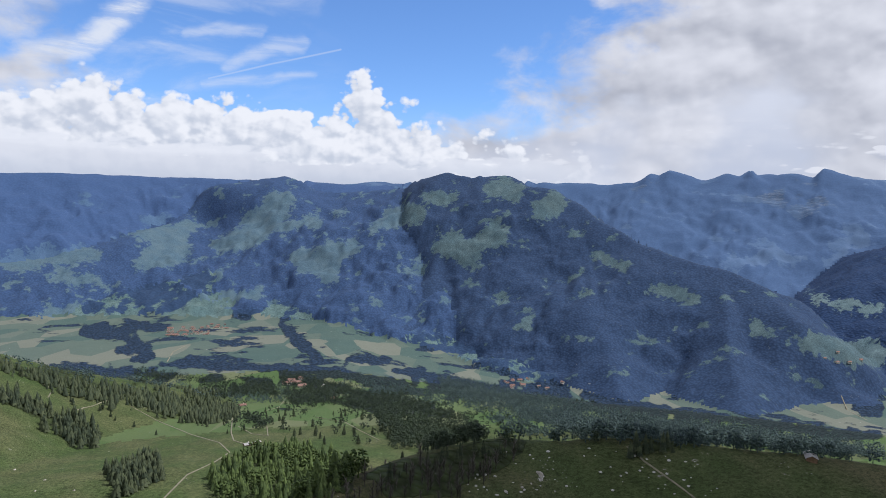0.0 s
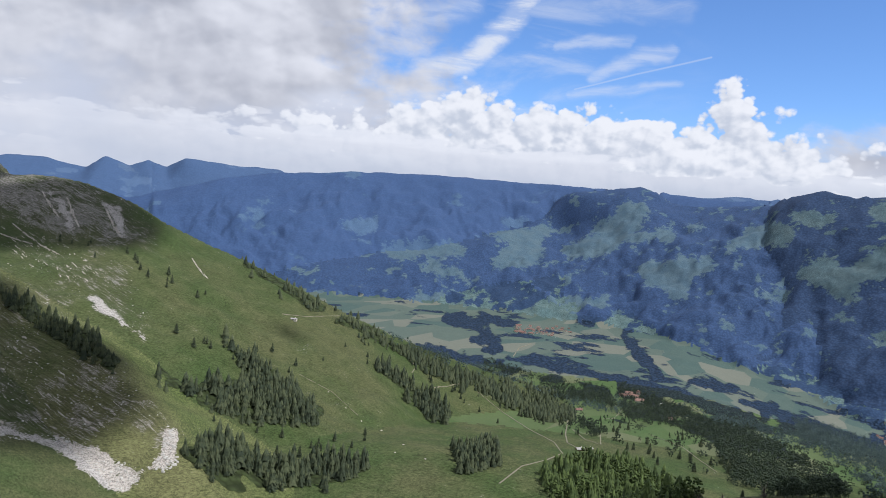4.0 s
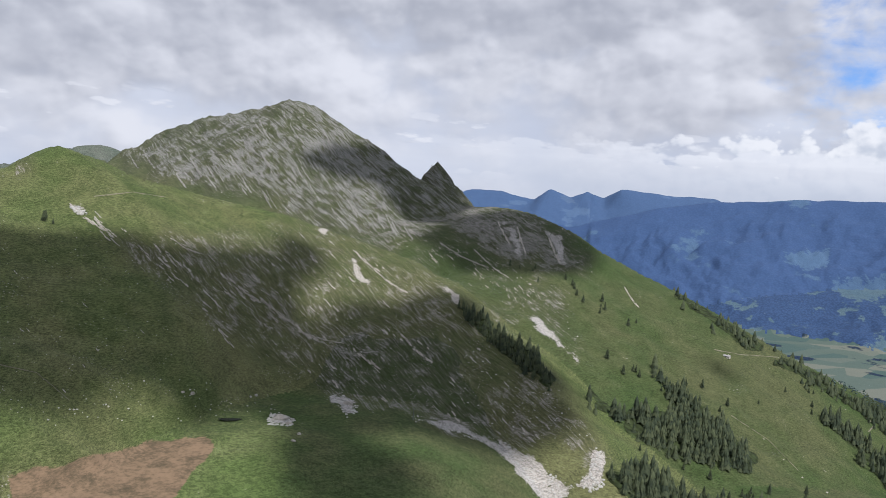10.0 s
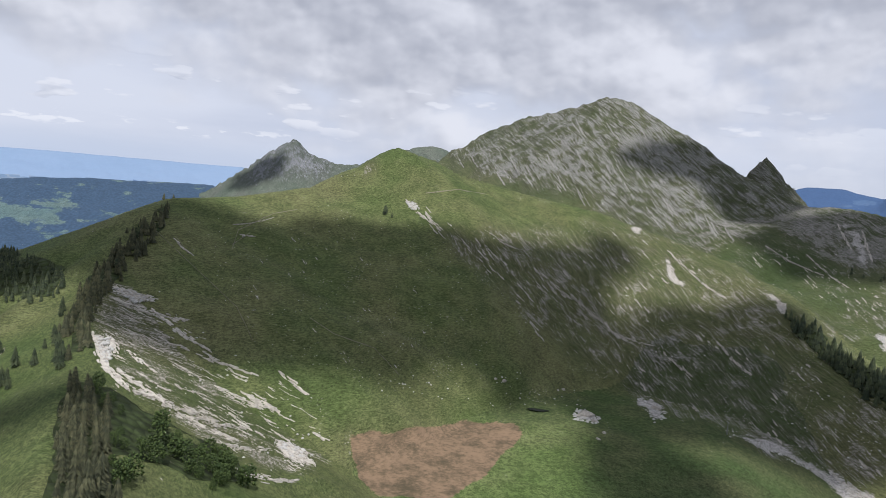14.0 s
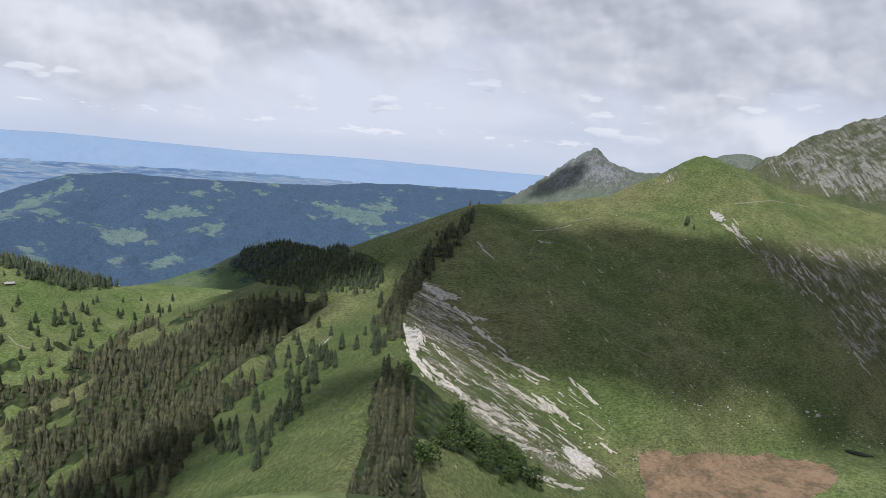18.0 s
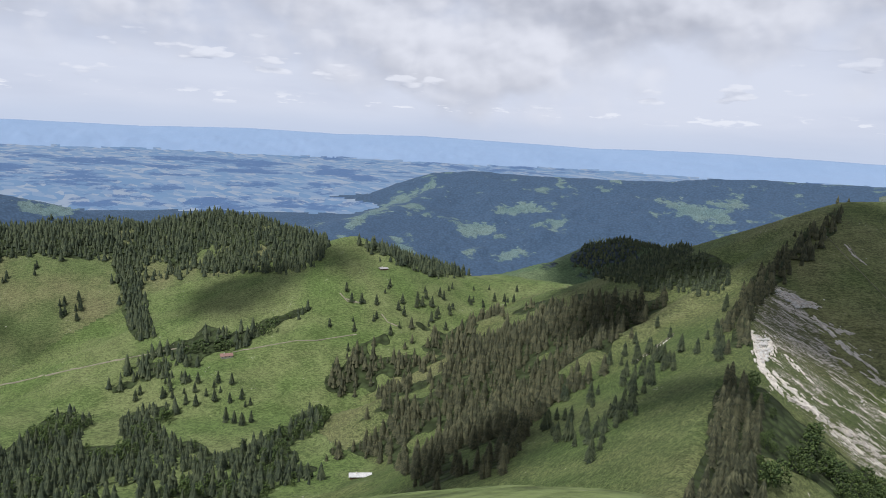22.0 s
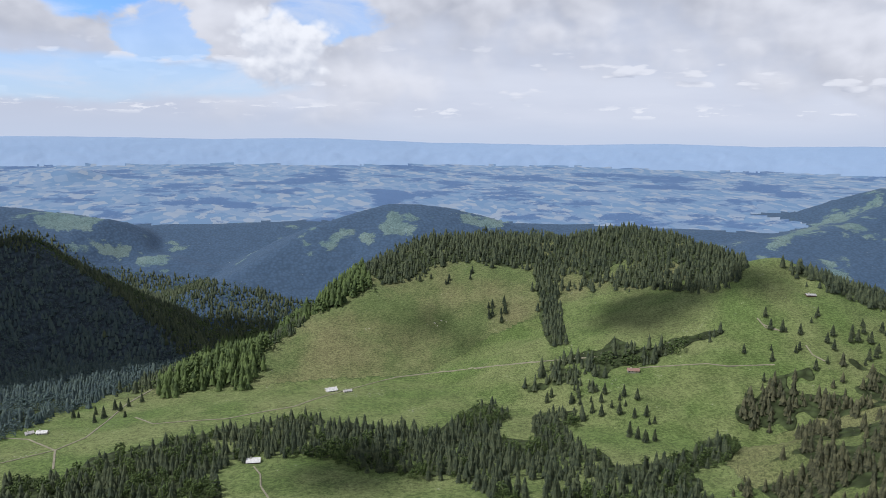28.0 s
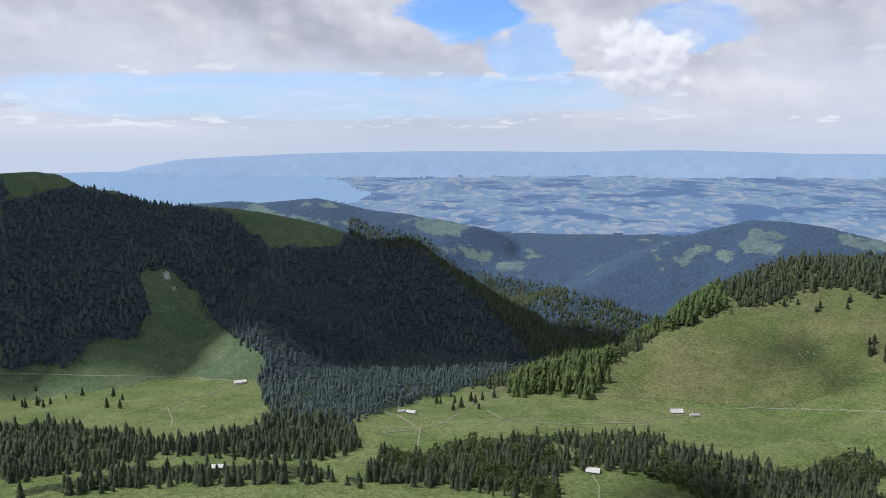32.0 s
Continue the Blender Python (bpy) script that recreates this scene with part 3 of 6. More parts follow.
ridge("rock_spike", [(61.2, 1.2, 1780), (60.6, 2.0, 1790), (59.8, 3.0, 1800), (58.9, 2.0, 1800), (58.2, 1.2, 1800)], 1.1, 1.1, 3, 0.08)
ridge("cone_mountain", [(103, -4.2, 2900), (100.2, -2.7, 2850), (97.7, -0.9, 2800), (95.8, 0.6, 2780), (94.1, 1.6, 2760), (93, 0.7, 2760), (91.4, 0.1, 2760), (88, 0.1, 2760), (84, 0.6, 2900)], 0.55, 0.6, 6, 0.08)
ridge("pale_ridge", [(87, 1.2, 3300), (85.2, 1.75, 3300), (83.9, 1.9, 3300), (81.8, 1.7, 3300), (79, 1.5, 3300)], 0.5, 0.5, 6, 0.06)
ridge("meadow_hill", [(103.5, -4.1, 900), (102.4, -3.4, 930), (98, -3.0, 990), (92.5, -1.9, 1060), (89.3, -0.2, 1130), (86.5, 1.6, 1180), (83.9, 0.9, 1200), (81.7, 0, 1220), (77.3, -1, 1240),
                      (73.7, -1.6, 1250), (71.1, -2, 1260), (68.5, -2.7, 1260), (63, -4.2, 1220), (59, -5.9, 1150), (53, -10, 1000), (47.3, -15.5, 840), (45, -18, 780)], 0.5, 0.4, 14, 0.04)
ridge("crest_ridge", [(103.3, -4.1, 900), (104.1, -5.9, 830), (105.7, -8.1, 760), (107.2, -10.3, 680), (108.3, -13, 580), (108.2, -15.2, 500), (109.4, -17.4, 430), (110.1, -19.8, 370), (111.1, -24, 290),
                      (111.8, -28, 220), (114, -33, 120), (114, -32, 20)], 0.52, 0.55, 5, 0.05)
# western side
ridge("chalet_hill", [(142, -10.7, 1060), (139.8, -9.2, 1070), (137.8, -8.55, 1080), (135.4, -9.4, 1070), (132.7, -10.4, 1080), (129, -11.1, 1100), (126, -11.0, 1130), (118, -11.5, 1050), (112, -12.5, 900), (109, -13.5, 700)], 0.30, 0.4, 45, 0.03)
ridge("pasture_hill", [(187, -18.9, 930), (182.5, -18.5, 960), (178.8, -17.1, 980), (175.4, -16.2, 1010), (172, -14.2, 1050), (168.4, -11.4, 1120), (165.8, -9.6, 1180), (163.2, -8.4, 1210), (158.4, -8.1, 1230),
                       (152.8, -8.1, 1240), (148.2, -7.1, 1240), (144.5, -7.7, 1200), (140.6, -8.9, 1140)], 0.68, 0.45, 25, 0.04)
ridge("dark_knoll", [(126, -11.2, 1300), (122, -9.6, 1400), (118.9, -8.0, 1450), (117.3, -7.5, 1450), (115, -7.9, 1450), (112.6, -8.8, 1400), (110.3, -9.6, 1350), (107, -10.5, 1300)], 0.4, 0.45, 20, 0.05)
ridge("broad_hill", [(160, -7.5, 2750), (150, -6.9, 2750), (145, -6.2, 2750), (136.8, -5.2, 2780), (134.3, -4.2, 2800), (131.7, -3.3, 2820), (128.7, -3.05, 2820), (124.5, -3.15, 2820), (118.4, -3.1, 2820),
                     (114.5, -3.0, 2850), (111, -2.5, 2900), (107.5, -2.4, 2950), (100.7, -2.3, 3000), (92, -2.4, 3000)], 0.3, 0.3, 40, 0.04)
ridge("broad_hill", [(129, -3.2, 2800), (133, -5.6, 2500), (138, -7.2, 2250)], 0.28, 0.3, 40, 0.04)
ridge("split_hill", [(180, -11.5, 1700), (177.4, -10.4, 1780), (171.9, -7.2, 1950), (168.4, -6.1, 2020), (166.3, -5.5, 2050), (164, -5.5, 2050), (161.5, -5.8, 2050), (158.9, -6.4, 2050), (155, -7.4, 2050)], 0.4, 0.4, 20, 0.05)
ridge("forest_mountain", [(250, -3, 1800), (235, -1.5, 1700), (225, -1.7, 1680), (219.5, -1.9, 1680), (217.5, -1.8, 1680), (216.2, -2.0, 1680), (214.5, -3.1, 1660), (212.4, -3.4, 1650), (210.2, -4.3, 1650),
                          (205.5, -4.6, 1660), (203, -5.0, 1640), (198.6, -6.0, 1600), (196, -6.9, 1560), (194.3, -7.6, 1560), (191.7, -7.5, 1560), (190, -8.8, 1520), (187.8, -10.6, 1460),
                          (185.6, -12.3, 1380), (182.9, -14.9, 1280), (181, -16.9, 1200)], 0.55, 0.6, 20, 0.07)
ridge("forest_mountain", [(213, -3.3, 1650), (214, -8.5, 1420), (216, -12.5, 1300)], 0.5, 0.6, 15, 0.05)
ridge("forest_mountain", [(200, -5.8, 1600), (202, -10.5, 1350), (203, -15.5, 1120)], 0.5, 0.6, 15, 0.05)
ridge("lake_hill", [(212, -4.6, 2400), (205, -4.2, 2350), (202.7, -4.4, 2350), (198.5, -4.1, 2350), (194.7, -5, 2330), (191.7, -5.4, 2320), (189, -5.9, 2300), (186.5, -6.4, 2250), (183.8, -8.9, 2150), (180, -10, 2050)], 0.3, 0.35, 30, 0.04)
ridge("shore_hill", [(203, -4.5, 3500), (196.8, -3.8, 3600), (192.5, -3.2, 3650), (190.8, -2.95, 3650), (188.2, -2.8, 3650), (185.6, -3.5, 3600), (178, -4.3, 3500)], 0.16, 0.16, 40, 0.02)
ridge("blue_horizon_range", [(84, -0.7, 4850), (100, -0.85, 4850), (112, -0.7, 4850), (120, -0.85, 4850), (133, -0.6, 4850), (139, -0.75, 4850), (146, -0.65, 4850), (153, -0.85, 4850), (163, -0.8, 4850),
                             (172, -0.55, 4850), (179, -0.7, 4850), (190, -0.6, 4850), (200, -0.75, 4850), (208, -1.1, 4850)], 0.2, 0.2, 20, 0.03)


def hashed(ix, iy, seed):
    v = (ix.astype(np.int64) * 374761393 + iy.astype(np.int64) * 668265263 + seed * 974711) & 0x7FFFFFFF
    v = ((v ^ (v >> 13)) * 1274126177) & 0x7FFFFFFF
    return ((v ^ (v >> 16)) & 0xFFFF) / 65535.0


def grain(x, y, size, seed=0, octaves=4, gain=0.5):
    """Fractal value noise, about -1 to 1."""
    total, amp, norm = np.zeros(np.shape(x)), 1.0, 0.0
    for o in range(octaves):
        u, v = x / size, y / size
        iu, iv = np.floor(u), np.floor(v)
        fu, fv = u - iu, v - iv
        fu, fv = fu * fu * (3 - 2 * fu), fv * fv * (3 - 2 * fv)
        s = seed + 31 * o
        lo = hashed(iu, iv, s) * (1 - fu) + hashed(iu + 1, iv, s) * fu
        hi = hashed(iu, iv + 1, s) * (1 - fu) + hashed(iu + 1, iv + 1, s) * fu
        total += amp * (2 * (lo * (1 - fv) + hi * fv) - 1)
        norm, amp, size = norm + amp, amp * gain, size / 2.03
    return total / norm * 1.6


def ease(v, lo, hi):
    t = np.clip((v - lo) / (hi - lo), 0, 1)
    return t * t * (3 - 2 * t)


def bearing_of(x, y):
    b = np.degrees(np.arctan2(-x, y))
    return np.where(b < -100, b + 360, b)


def floor_level(x, y):
    """The lie of the low ground between the ridges."""
    r, b = np.hypot(x, y), bearing_of(x, y)
    deep = np.interp(b, [-8, 8], [-520, -420])
    east = np.interp(r, [0, 500, 900, 1500, 1800], [-310, -310, -300, -380, -410])
    east = east + (deep - east) * ease(r, 1500, 2200)
    north = np.interp(r, [0, 480, 700, 900, 1200, 2500, 4900], [-232, -232, -232, -240, -300, -300, -150])
    west = np.interp(r, [0, 400, 700, 1000, 1400, 2000, 2400, 3000, 4700, 6000], [-255, -262, -292, -330, -400, -400, -300, -245, -165, -160])
    k = ease(b, 42, 62)
    low = east * (1 - k) + north * k
    k = ease(b, 103, 118)
    low = low * (1 - k) + west * k
    k = ease(b, 232, 255)
    return low * (1 - k) + -400 * k


OWNERS = ["ground"] + list(RIDGES)


def land(x, y):
    """Height of the land relative to the lens, and which ridge it belongs to."""
    sway = 70.0 * ease(np.hypot(x, y), 1900, 2600) * (bearing_of(x, y) < 48)
    x, y = x + sway * grain(x, y, 420, 15, 3), y + sway * grain(x, y, 420, 19, 3)
    rough = grain(x, y, 260, 3, 6)
    fine = grain(x, y, 60, 9, 5)
    best = floor_level(x, y) + 4 * rough + 1.2 * fine
    r0 = np.hypot(x, y)
    cone = -1.7 - 0.60 * (np.sqrt(r0 * r0 + 16) - 4) + 0.02 * np.minimum(r0, 300) * fine
    owner = np.zeros(x.shape, int)
    k = 10.0

    def blend(a, c, k):
        h = np.clip(0.5 + 0.5 * (c - a) / k, 0, 1)
        return a * (1 - h) + c * h + k * h * (1 - h)
    best = blend(best, cone, k)
    for i, (name, lines) in enumerate(RIDGES.items(), 1):
        tall = None
        for pts, left, right, soft, amp in lines:
            sum_w, sum_z, sum_f = np.zeros(x.shape), np.zeros(x.shape), np.zeros(x.shape)
            least = np.full(x.shape, 1e9)
            for p, q in zip(pts[:-1], pts[1:]):
                dx, dy = q[0] - p[0], q[1] - p[1]
                t = np.clip(((x - p[0]) * dx + (y - p[1]) * dy) / (dx * dx + dy * dy), 0, 1)
                ex, ey = x - p[0] - t * dx, y - p[1] - t * dy
                d2 = ex * ex + ey * ey
                side = (dx * ey - dy * ex) / math.hypot(dx, dy)
                w = (d2 + 9.0) ** -3
                sum_w += w
                sum_z += w * (p[2] + t * (q[2] - p[2]))
                sum_f += w * ease(side, -soft, soft)
                least = np.minimum(least, d2)
            d = np.sqrt(least)
            fall = right + (left - right) * sum_f / sum_w
            jag = 2.4 if soft < 7 and amp > 0.055 else 0.06 * soft
            top = sum_z / sum_w - fall * (np.sqrt(least + soft * soft) - soft) + amp * np.minimum(d, 350) * (0.7 * rough + 0.45 * fine) + jag * fine
            tall = top if tall is None else blend(tall, top, k)
        owner = np.where(tall > best, i, owner)
        best = blend(best, tall, k)
    return best, owner


def surface():
    """Bearings and ranges of the land's grid: columns are even in bearing over the open view, and each column has its
    rows where the land turns its face to the summit."""
    cols = np.radians(np.concatenate([np.arange(-36, 226, 0.14), np.arange(226, 324, 2.0)]))
    rows = 290
    some = np.radians(np.concatenate([np.arange(-36, 226, 0.56), np.arange(226, 324, 2.0)]))
    lr = np.exp(np.linspace(math.log(0.3), math.log(4890.0), 760))
    x, y = -np.sin(some)[:, None] * lr, np.cos(some)[:, None] * lr
    z, _ = land(x, y)
    up = np.degrees(np.arctan2(z, lr))
    seen = np.maximum.accumulate(up, axis=1)
    gain = np.diff(seen, axis=1, prepend=seen[:, :1])
    gain[:, lr < 60] *= 0.02
    crest = np.zeros_like(gain)
    crest[:, 1:] = (gain[:, :-1] > 0) & (gain[:, 1:] <= 0)
    weight = np.minimum(gain, 0.5) + 0.12 * crest + 0.012
    ker = np.array([1, 3, 5, 3, 1]) / 13
    weight = np.apply_along_axis(lambda a: np.convolve(np.pad(a, 2, mode="edge"), ker, "valid"), 0, weight)
    weight = np.apply_along_axis(lambda a: np.convolve(np.pad(a, 2, mode="edge"), ker, "valid"), 1, weight)
    total = np.cumsum(weight, axis=1)
    total = (total - total[:, :1]) / (total[:, -1:] - total[:, :1])
    even = np.linspace(0, 1, rows)
    coarse = np.array([np.interp(even, t, lr) for t in total])
    ranges = np.empty((len(cols), rows))
    for j in range(rows):
        ranges[:, j] = np.interp(cols, some, coarse[:, j])
    ranges[:, 0] = 0.0
    return cols, ranges


COLS, RANGES = surface()
GX, GY = -np.sin(COLS)[:, None] * RANGES, np.cos(COLS)[:, None] * RANGES
GZ, GOWN = land(GX, GY)

STANDS = {
    "hilltop_spruce": (1.0, [(168.4, -10.2), (165.8, -8.6), (163.2, -7.7), (158.4, -7.4), (152.8, -7.4), (148.2, -6.6), (144.5, -7.1), (140.9, -8.2), (139.4, -9.1), (140.8, -10.4), (143.1, -11.1), (152.2, -11.6), (153.2, -12.5), (152.5, -15.5), (153.5, -16.1), (154.5, -13.9), (155.1, -10.2), (158.3, -9.9), (161.4, -9.8), (164.1, -11.1), (166.7, -11.5), (168.0, -10.6)]),
    "flank_broadleaf": (1.0, [(168.4, -10.3), (167.6, -11.5), (170.2, -13.2), (172.8, -14.0), (175.8, -15.5), (176.1, -18.0), (177.6, -18.9), (180.1, -18.5), (183.4, -19.0), (184.1, -18.5), (178.8, -15.8), (175.4, -15.2), (171.9, -13.2)]),
    "hedge_spruce": (1.3, [(155.7, -19.0), (152.4, -16.8), (149.8, -16.2), (148.6, -15.0), (146.9, -15.9), (143.3, -14.7), (139.1, -12.6), (139.1, -13.1), (146.0, -16.6), (148.9, -17.3), (150.1, -19.1), (150.6, -18.3), (155.0, -19.6)]),
    "hollow_spruce": (1.0, [(188.6, -22.7), (183.1, -22.2), (175.6, -21.5), (172.1, -21.3), (168.5, -22.2), (163.9, -23.1), (159.9, -21.4), (159.0, -20.6), (156.7, -21.1), (158.9, -22.6), (157.5, -24.0), (155.3, -23.1), (151.7, -23.7), (149.4, -24.6), (141.8, -24.5), (140.9, -25.5), (157.9, -27.3), (158.4, -26.6), (161.2, -25.7), (166.7, -25.5), (170.8, -24.4), (175.6, -23.7), (179.1, -24.0), (180.3, -24.6), (179.8, -26.5), (194.4, -24.0), (194.3, -22.9), (190.8, -23.6)]),
    "slope_spruce": (1.05, [(139.5, -19.2), (136.5, -16.2), (132.9, -14.8), (130.2, -15.7), (127.7, -14.0), (122.6, -12.6), (117.7, -11.5), (114.6, -10.8), (113.4, -11.4), (114.3, -13.6), (117.4, -15.0), (117.6, -17.1), (120.0, -18.8), (122.8, -21.1), (123.9, -23.7), (125.2, -25.0), (131.0, -27.1), (134.3, -24.9), (139.4, -24.8), (138.9, -23.6), (134.5, -20.6), (136.3, -20.2), (139.5, -20.1)]),
    "lower_spruce": (1.0, [(167.5, -22.1), (162.2, -22.4), (159.1, -20.6), (156.3, -21.2), (158.4, -22.6), (154.8, -23.5), (154.7, -21.4), (150.1, -20.3), (150.1, -20.9), (152.7, -22.1), (148.8, -23.8), (147.9, -24.6), (143.5, -22.9), (139.9, -21.1), (139.4, -22.3), (142.6, -24.2), (141.7, -25.0), (138.9, -26.0), (143.4, -26.7), (145.2, -27.6), (167.7, -25.0)]),
    "ridge_spruce": (0.9, [(103.0, -4.2), (104.1, -5.8), (105.5, -7.9), (106.8, -9.4), (107.8, -11.2), (108.0, -14.2), (108.9, -16.5), (109.7, -18.2), (109.8, -21.9), (111.3, -26.1), (105.4, -25.6), (106.1, -20.8), (106.3, -17.9), (107.8, -16.4), (109.1, -14.8), (108.4, -11.3), (107.1, -8.8), (104.9, -6.5)]),
    "ridge_broadleaf": (1.6, [(108.3, -16.2), (106.3, -17.1), (103.8, -18.7), (100.8, -20.2), (97.2, -22.0), (95.1, -23.8), (108.2, -22.6)]),
    "shade_forest": (1.0, [(219.6, -3.9), (218.6, -3.5), (214.5, -2.9), (209.1, -4.3), (205.2, -4.9), (204.0, -6.1), (202.0, -7.8), (197.4, -8.0), (196.1, -6.8), (194.3, -7.4), (190.0, -8.7), (185.6, -12.2), (181.6, -16.6), (183.8, -17.5), (188.2, -18.8), (196.3, -20.7), (202.5, -19.9), (203.2, -17.8), (202.7, -15.6), (204.8, -14.2), (206.3, -12.8), (207.8, -10.7), (209.3, -8.7), (211.4, -8.9), (210.8, -11.9), (211.7, -13.6), (214.9, -13.6), (216.0, -15.0), (220.5, -14.6)]),
    "stream_spruce": (1.0, [(220.8, -18.4), (217.4, -18.8), (210.0, -21.1), (203.3, -20.8), (202.5, -20.1), (197.2, -20.2), (195.5, -22.6), (199.1, -23.2), (204.7, -22.7), (210.0, -21.7), (215.1, -22.0), (221.1, -21.7)]),
    "near_spruce": (1.0, [(221.2, -22.9), (219.1, -22.5), (212.1, -22.5), (206.0, -23.3), (199.1, -24.1), (195.6, -25.5), (194.6, -23.8), (190.1, -23.3), (184.6, -22.7), (181.0, -22.7), (179.8, -24.7), (179.6, -26.3)]),
    "knoll_spruce": (0.85, [(121.0, -9.4), (118.9, -7.2), (117.5, -6.5), (114.5, -6.8), (112.5, -7.6), (109.5, -8.7), (110.0, -10.5), (114.7, -10.8), (118.9, -10.1)]),
    "valley_wood": (1.0, [(187.0, -9.6), (180.0, -11.0), (176.0, -11.8), (172.0, -13.2), (174.0, -15.4), (178.0, -17.0), (182.0, -18.6), (187.0, -18.2)]),
    "ridge_top_spruce": (0.75, [(102.6, -3.7), (104.6, -5.2), (106.2, -7.5), (107.6, -9.1), (108.8, -11.2), (109.4, -13.0), (108.2, -13.2), (107.2, -11.0), (106.2, -9.7), (104.8, -8.0), (103.3, -6.0)]),
    "shade_forest_edge": (1.0, [(196.0, -5.6), (190.0, -7.4), (185.0, -11.4), (181.4, -15.4), (180.6, -18.2), (184.0, -17.4), (189.0, -12.6), (196.0, -9.0)]),
    "strip_spruce": (0.85, [(23.1, -13.0), (20.9, -13.3), (19.1, -13.6), (15.2, -14.4), (15.1, -15.0), (17.8, -15.4), (20.0, -14.3), (22.7, -13.7)]),
    "terrace_broadleaf": (0.85, [(22.7, -11.3), (17.8, -12.1), (12.8, -12.5), (12.3, -13.7), (14.7, -13.6), (17.3, -13.5), (18.2, -12.3), (22.3, -12.1)]),
    "hamlet_broadleaf": (0.85, [(12.3, -12.0), (8.6, -12.6), (5.6, -13.6), (3.6, -13.8), (-0.8, -14.7), (-0.8, -15.5), (5.3, -15.0), (8.6, -14.3), (11.3, -14.4), (12.1, -13.5)]),
    "dark_grove": (0.85, [(5.3, -15.0), (3.5, -15.0), (3.3, -16.0), (-0.8, -16.4), (-0.8, -17.3), (3.8, -16.9)]),
    "upper_strip_spruce": (0.9, [(28.9, -11.3), (25.9, -12.0), (23.3, -12.9), (23.6, -13.7), (25.7, -13.1), (28.3, -11.9)]),
    "lane_broadleaf": (0.9, [(14.9, -14.7), (12.8, -15.6), (13.5, -15.9), (14.9, -15.2)]),
    "gorge_broadleaf": (0.85, [(-0.0, -12.3), (-3.1, -12.7), (-7.1, -13.5), (-11.1, -14.0), (-17.3, -14.7), (-21.8, -14.4), (-26.1, -14.8), (-31.3, -14.8), (-31.3, -15.2), (-24.0, -15.7), (-17.3, -15.9), (-12.1, -16.1), (-6.4, -15.2), (-6.1, -14.8), (-0.0, -13.5)]),
    "plateau_hedges": (1.5, [(24.0, -12.3), (10.0, -12.6), (-12.0, -13.4), (-12.0, -16.4), (4.0, -17.4), (17.0, -15.6)]),
    "saddle_spruce": (1.2, [(137.6, -8.7), (132.3, -9.8), (128.7, -10.8), (130.5, -11.2), (134.9, -10.3)]),
    "gully_line": (0.9, [(57.4, -7.8), (55.9, -8.2), (52.1, -10.4), (49.4, -12.8), (50.0, -13.4), (52.4, -11.9), (56.7, -8.9)]),
    "pasture_clump": (0.9, [(42.7, -10.8), (40.2, -12.3), (37.0, -14.1), (34.6, -16.0), (34.6, -16.8), (40.7, -17.1), (43.0, -16.0), (46.2, -15.0), (46.8, -13.3), (44.9, -14.5), (40.1, -14.0)]),
    "lower_clump": (0.9, [(45.0, -18.8), (42.4, -18.2), (36.5, -19.8), (30.8, -19.2), (30.8, -20.0), (33.3, -21.1), (41.2, -21.8), (44.5, -19.4)]),
    "long_clump": (0.9, [(30.6, -12.4), (27.5, -13.8), (24.8, -15.6), (25.2, -16.2), (26.9, -15.7), (30.6, -13.1)]),
    "oval_clump": (0.8, [(24.3, -18.2), (21.4, -17.3), (20.6, -18.8), (23.6, -19.7)]),
    "dell_broadleaf": (0.9, [(17.0, -19.0), (14.5, -17.6), (11.2, -17.4), (6.0, -18.9), (7.7, -20.9), (12.0, -21.0), (16.9, -20.6)]),
    "plateau_spruce": (1.0, [(22.8, -12.7), (19.0, -13.7), (16.2, -14.4), (18.2, -15.2), (20.9, -14.4)]),
    "plateau_grove": (1.1, [(3.9, -15.3), (-2.3, -15.6), (-4.0, -16.4), (-1.0, -17.5), (3.8, -17.5)]),
    "crest_spruce": (1.4, [(41.3, -5.3), (37.5, -7.2), (33.1, -9.1), (28.6, -10.9), (24.0, -12.4), (17.0, -13.1), (16.9, -14.3), (24.9, -13.0), (29.4, -11.4), (33.9, -9.5), (38.3, -7.7), (41.3, -6.0)]),
    "valley_broadleaf": (1.5, [(30.8, -9.9), (28.8, -10.5), (23.9, -11.7), (15.4, -13.2), (6.1, -12.4), (0.8, -13.4), (-9.6, -14.9), (-31.2, -14.4), (-31.3, -15.3), (-21.9, -15.8), (-13.9, -16.6), (-5.3, -16.3), (-3.1, -14.8), (3.5, -14.1), (14.1, -14.1), (22.1, -13.0), (27.5, -11.5)]),
    "knoll_dark_spruce": (1.1, [(6.0, -19.6), (2.5, -18.4), (-1.0, -17.5), (-6.2, -16.7), (-7.0, -17.3), (-2.0, -18.3), (3.0, -19.6)]),
    "knoll_bare_trees": (0.7, [(9.0, -21.1), (6.0, -19.7), (2.5, -18.6), (-1.0, -17.7), (-5.4, -16.9), (-6.7, -17.7), (-4.5, -19.0), (-1.9, -20.3), (-1.1, -21.2)]),
    "knoll_crest_spruce": (0.9, [(-14.3, -17.0), (-15.9, -16.2), (-18.2, -16.1), (-17.2, -16.7)]),
    "clump_w": (0.8, [(27.3, -14.3), (26.4, -14.2), (24.7, -15.7), (25.0, -16.2), (26.8, -16.0)]),
    "clump_y": (0.8, [(24.6, -18.1), (21.7, -17.5), (21.2, -19.0), (23.2, -19.7)]),
    "clump_z": (0.9, [(30.8, -12.1), (27.8, -13.5), (27.1, -14.3), (30.8, -12.7)]),
}
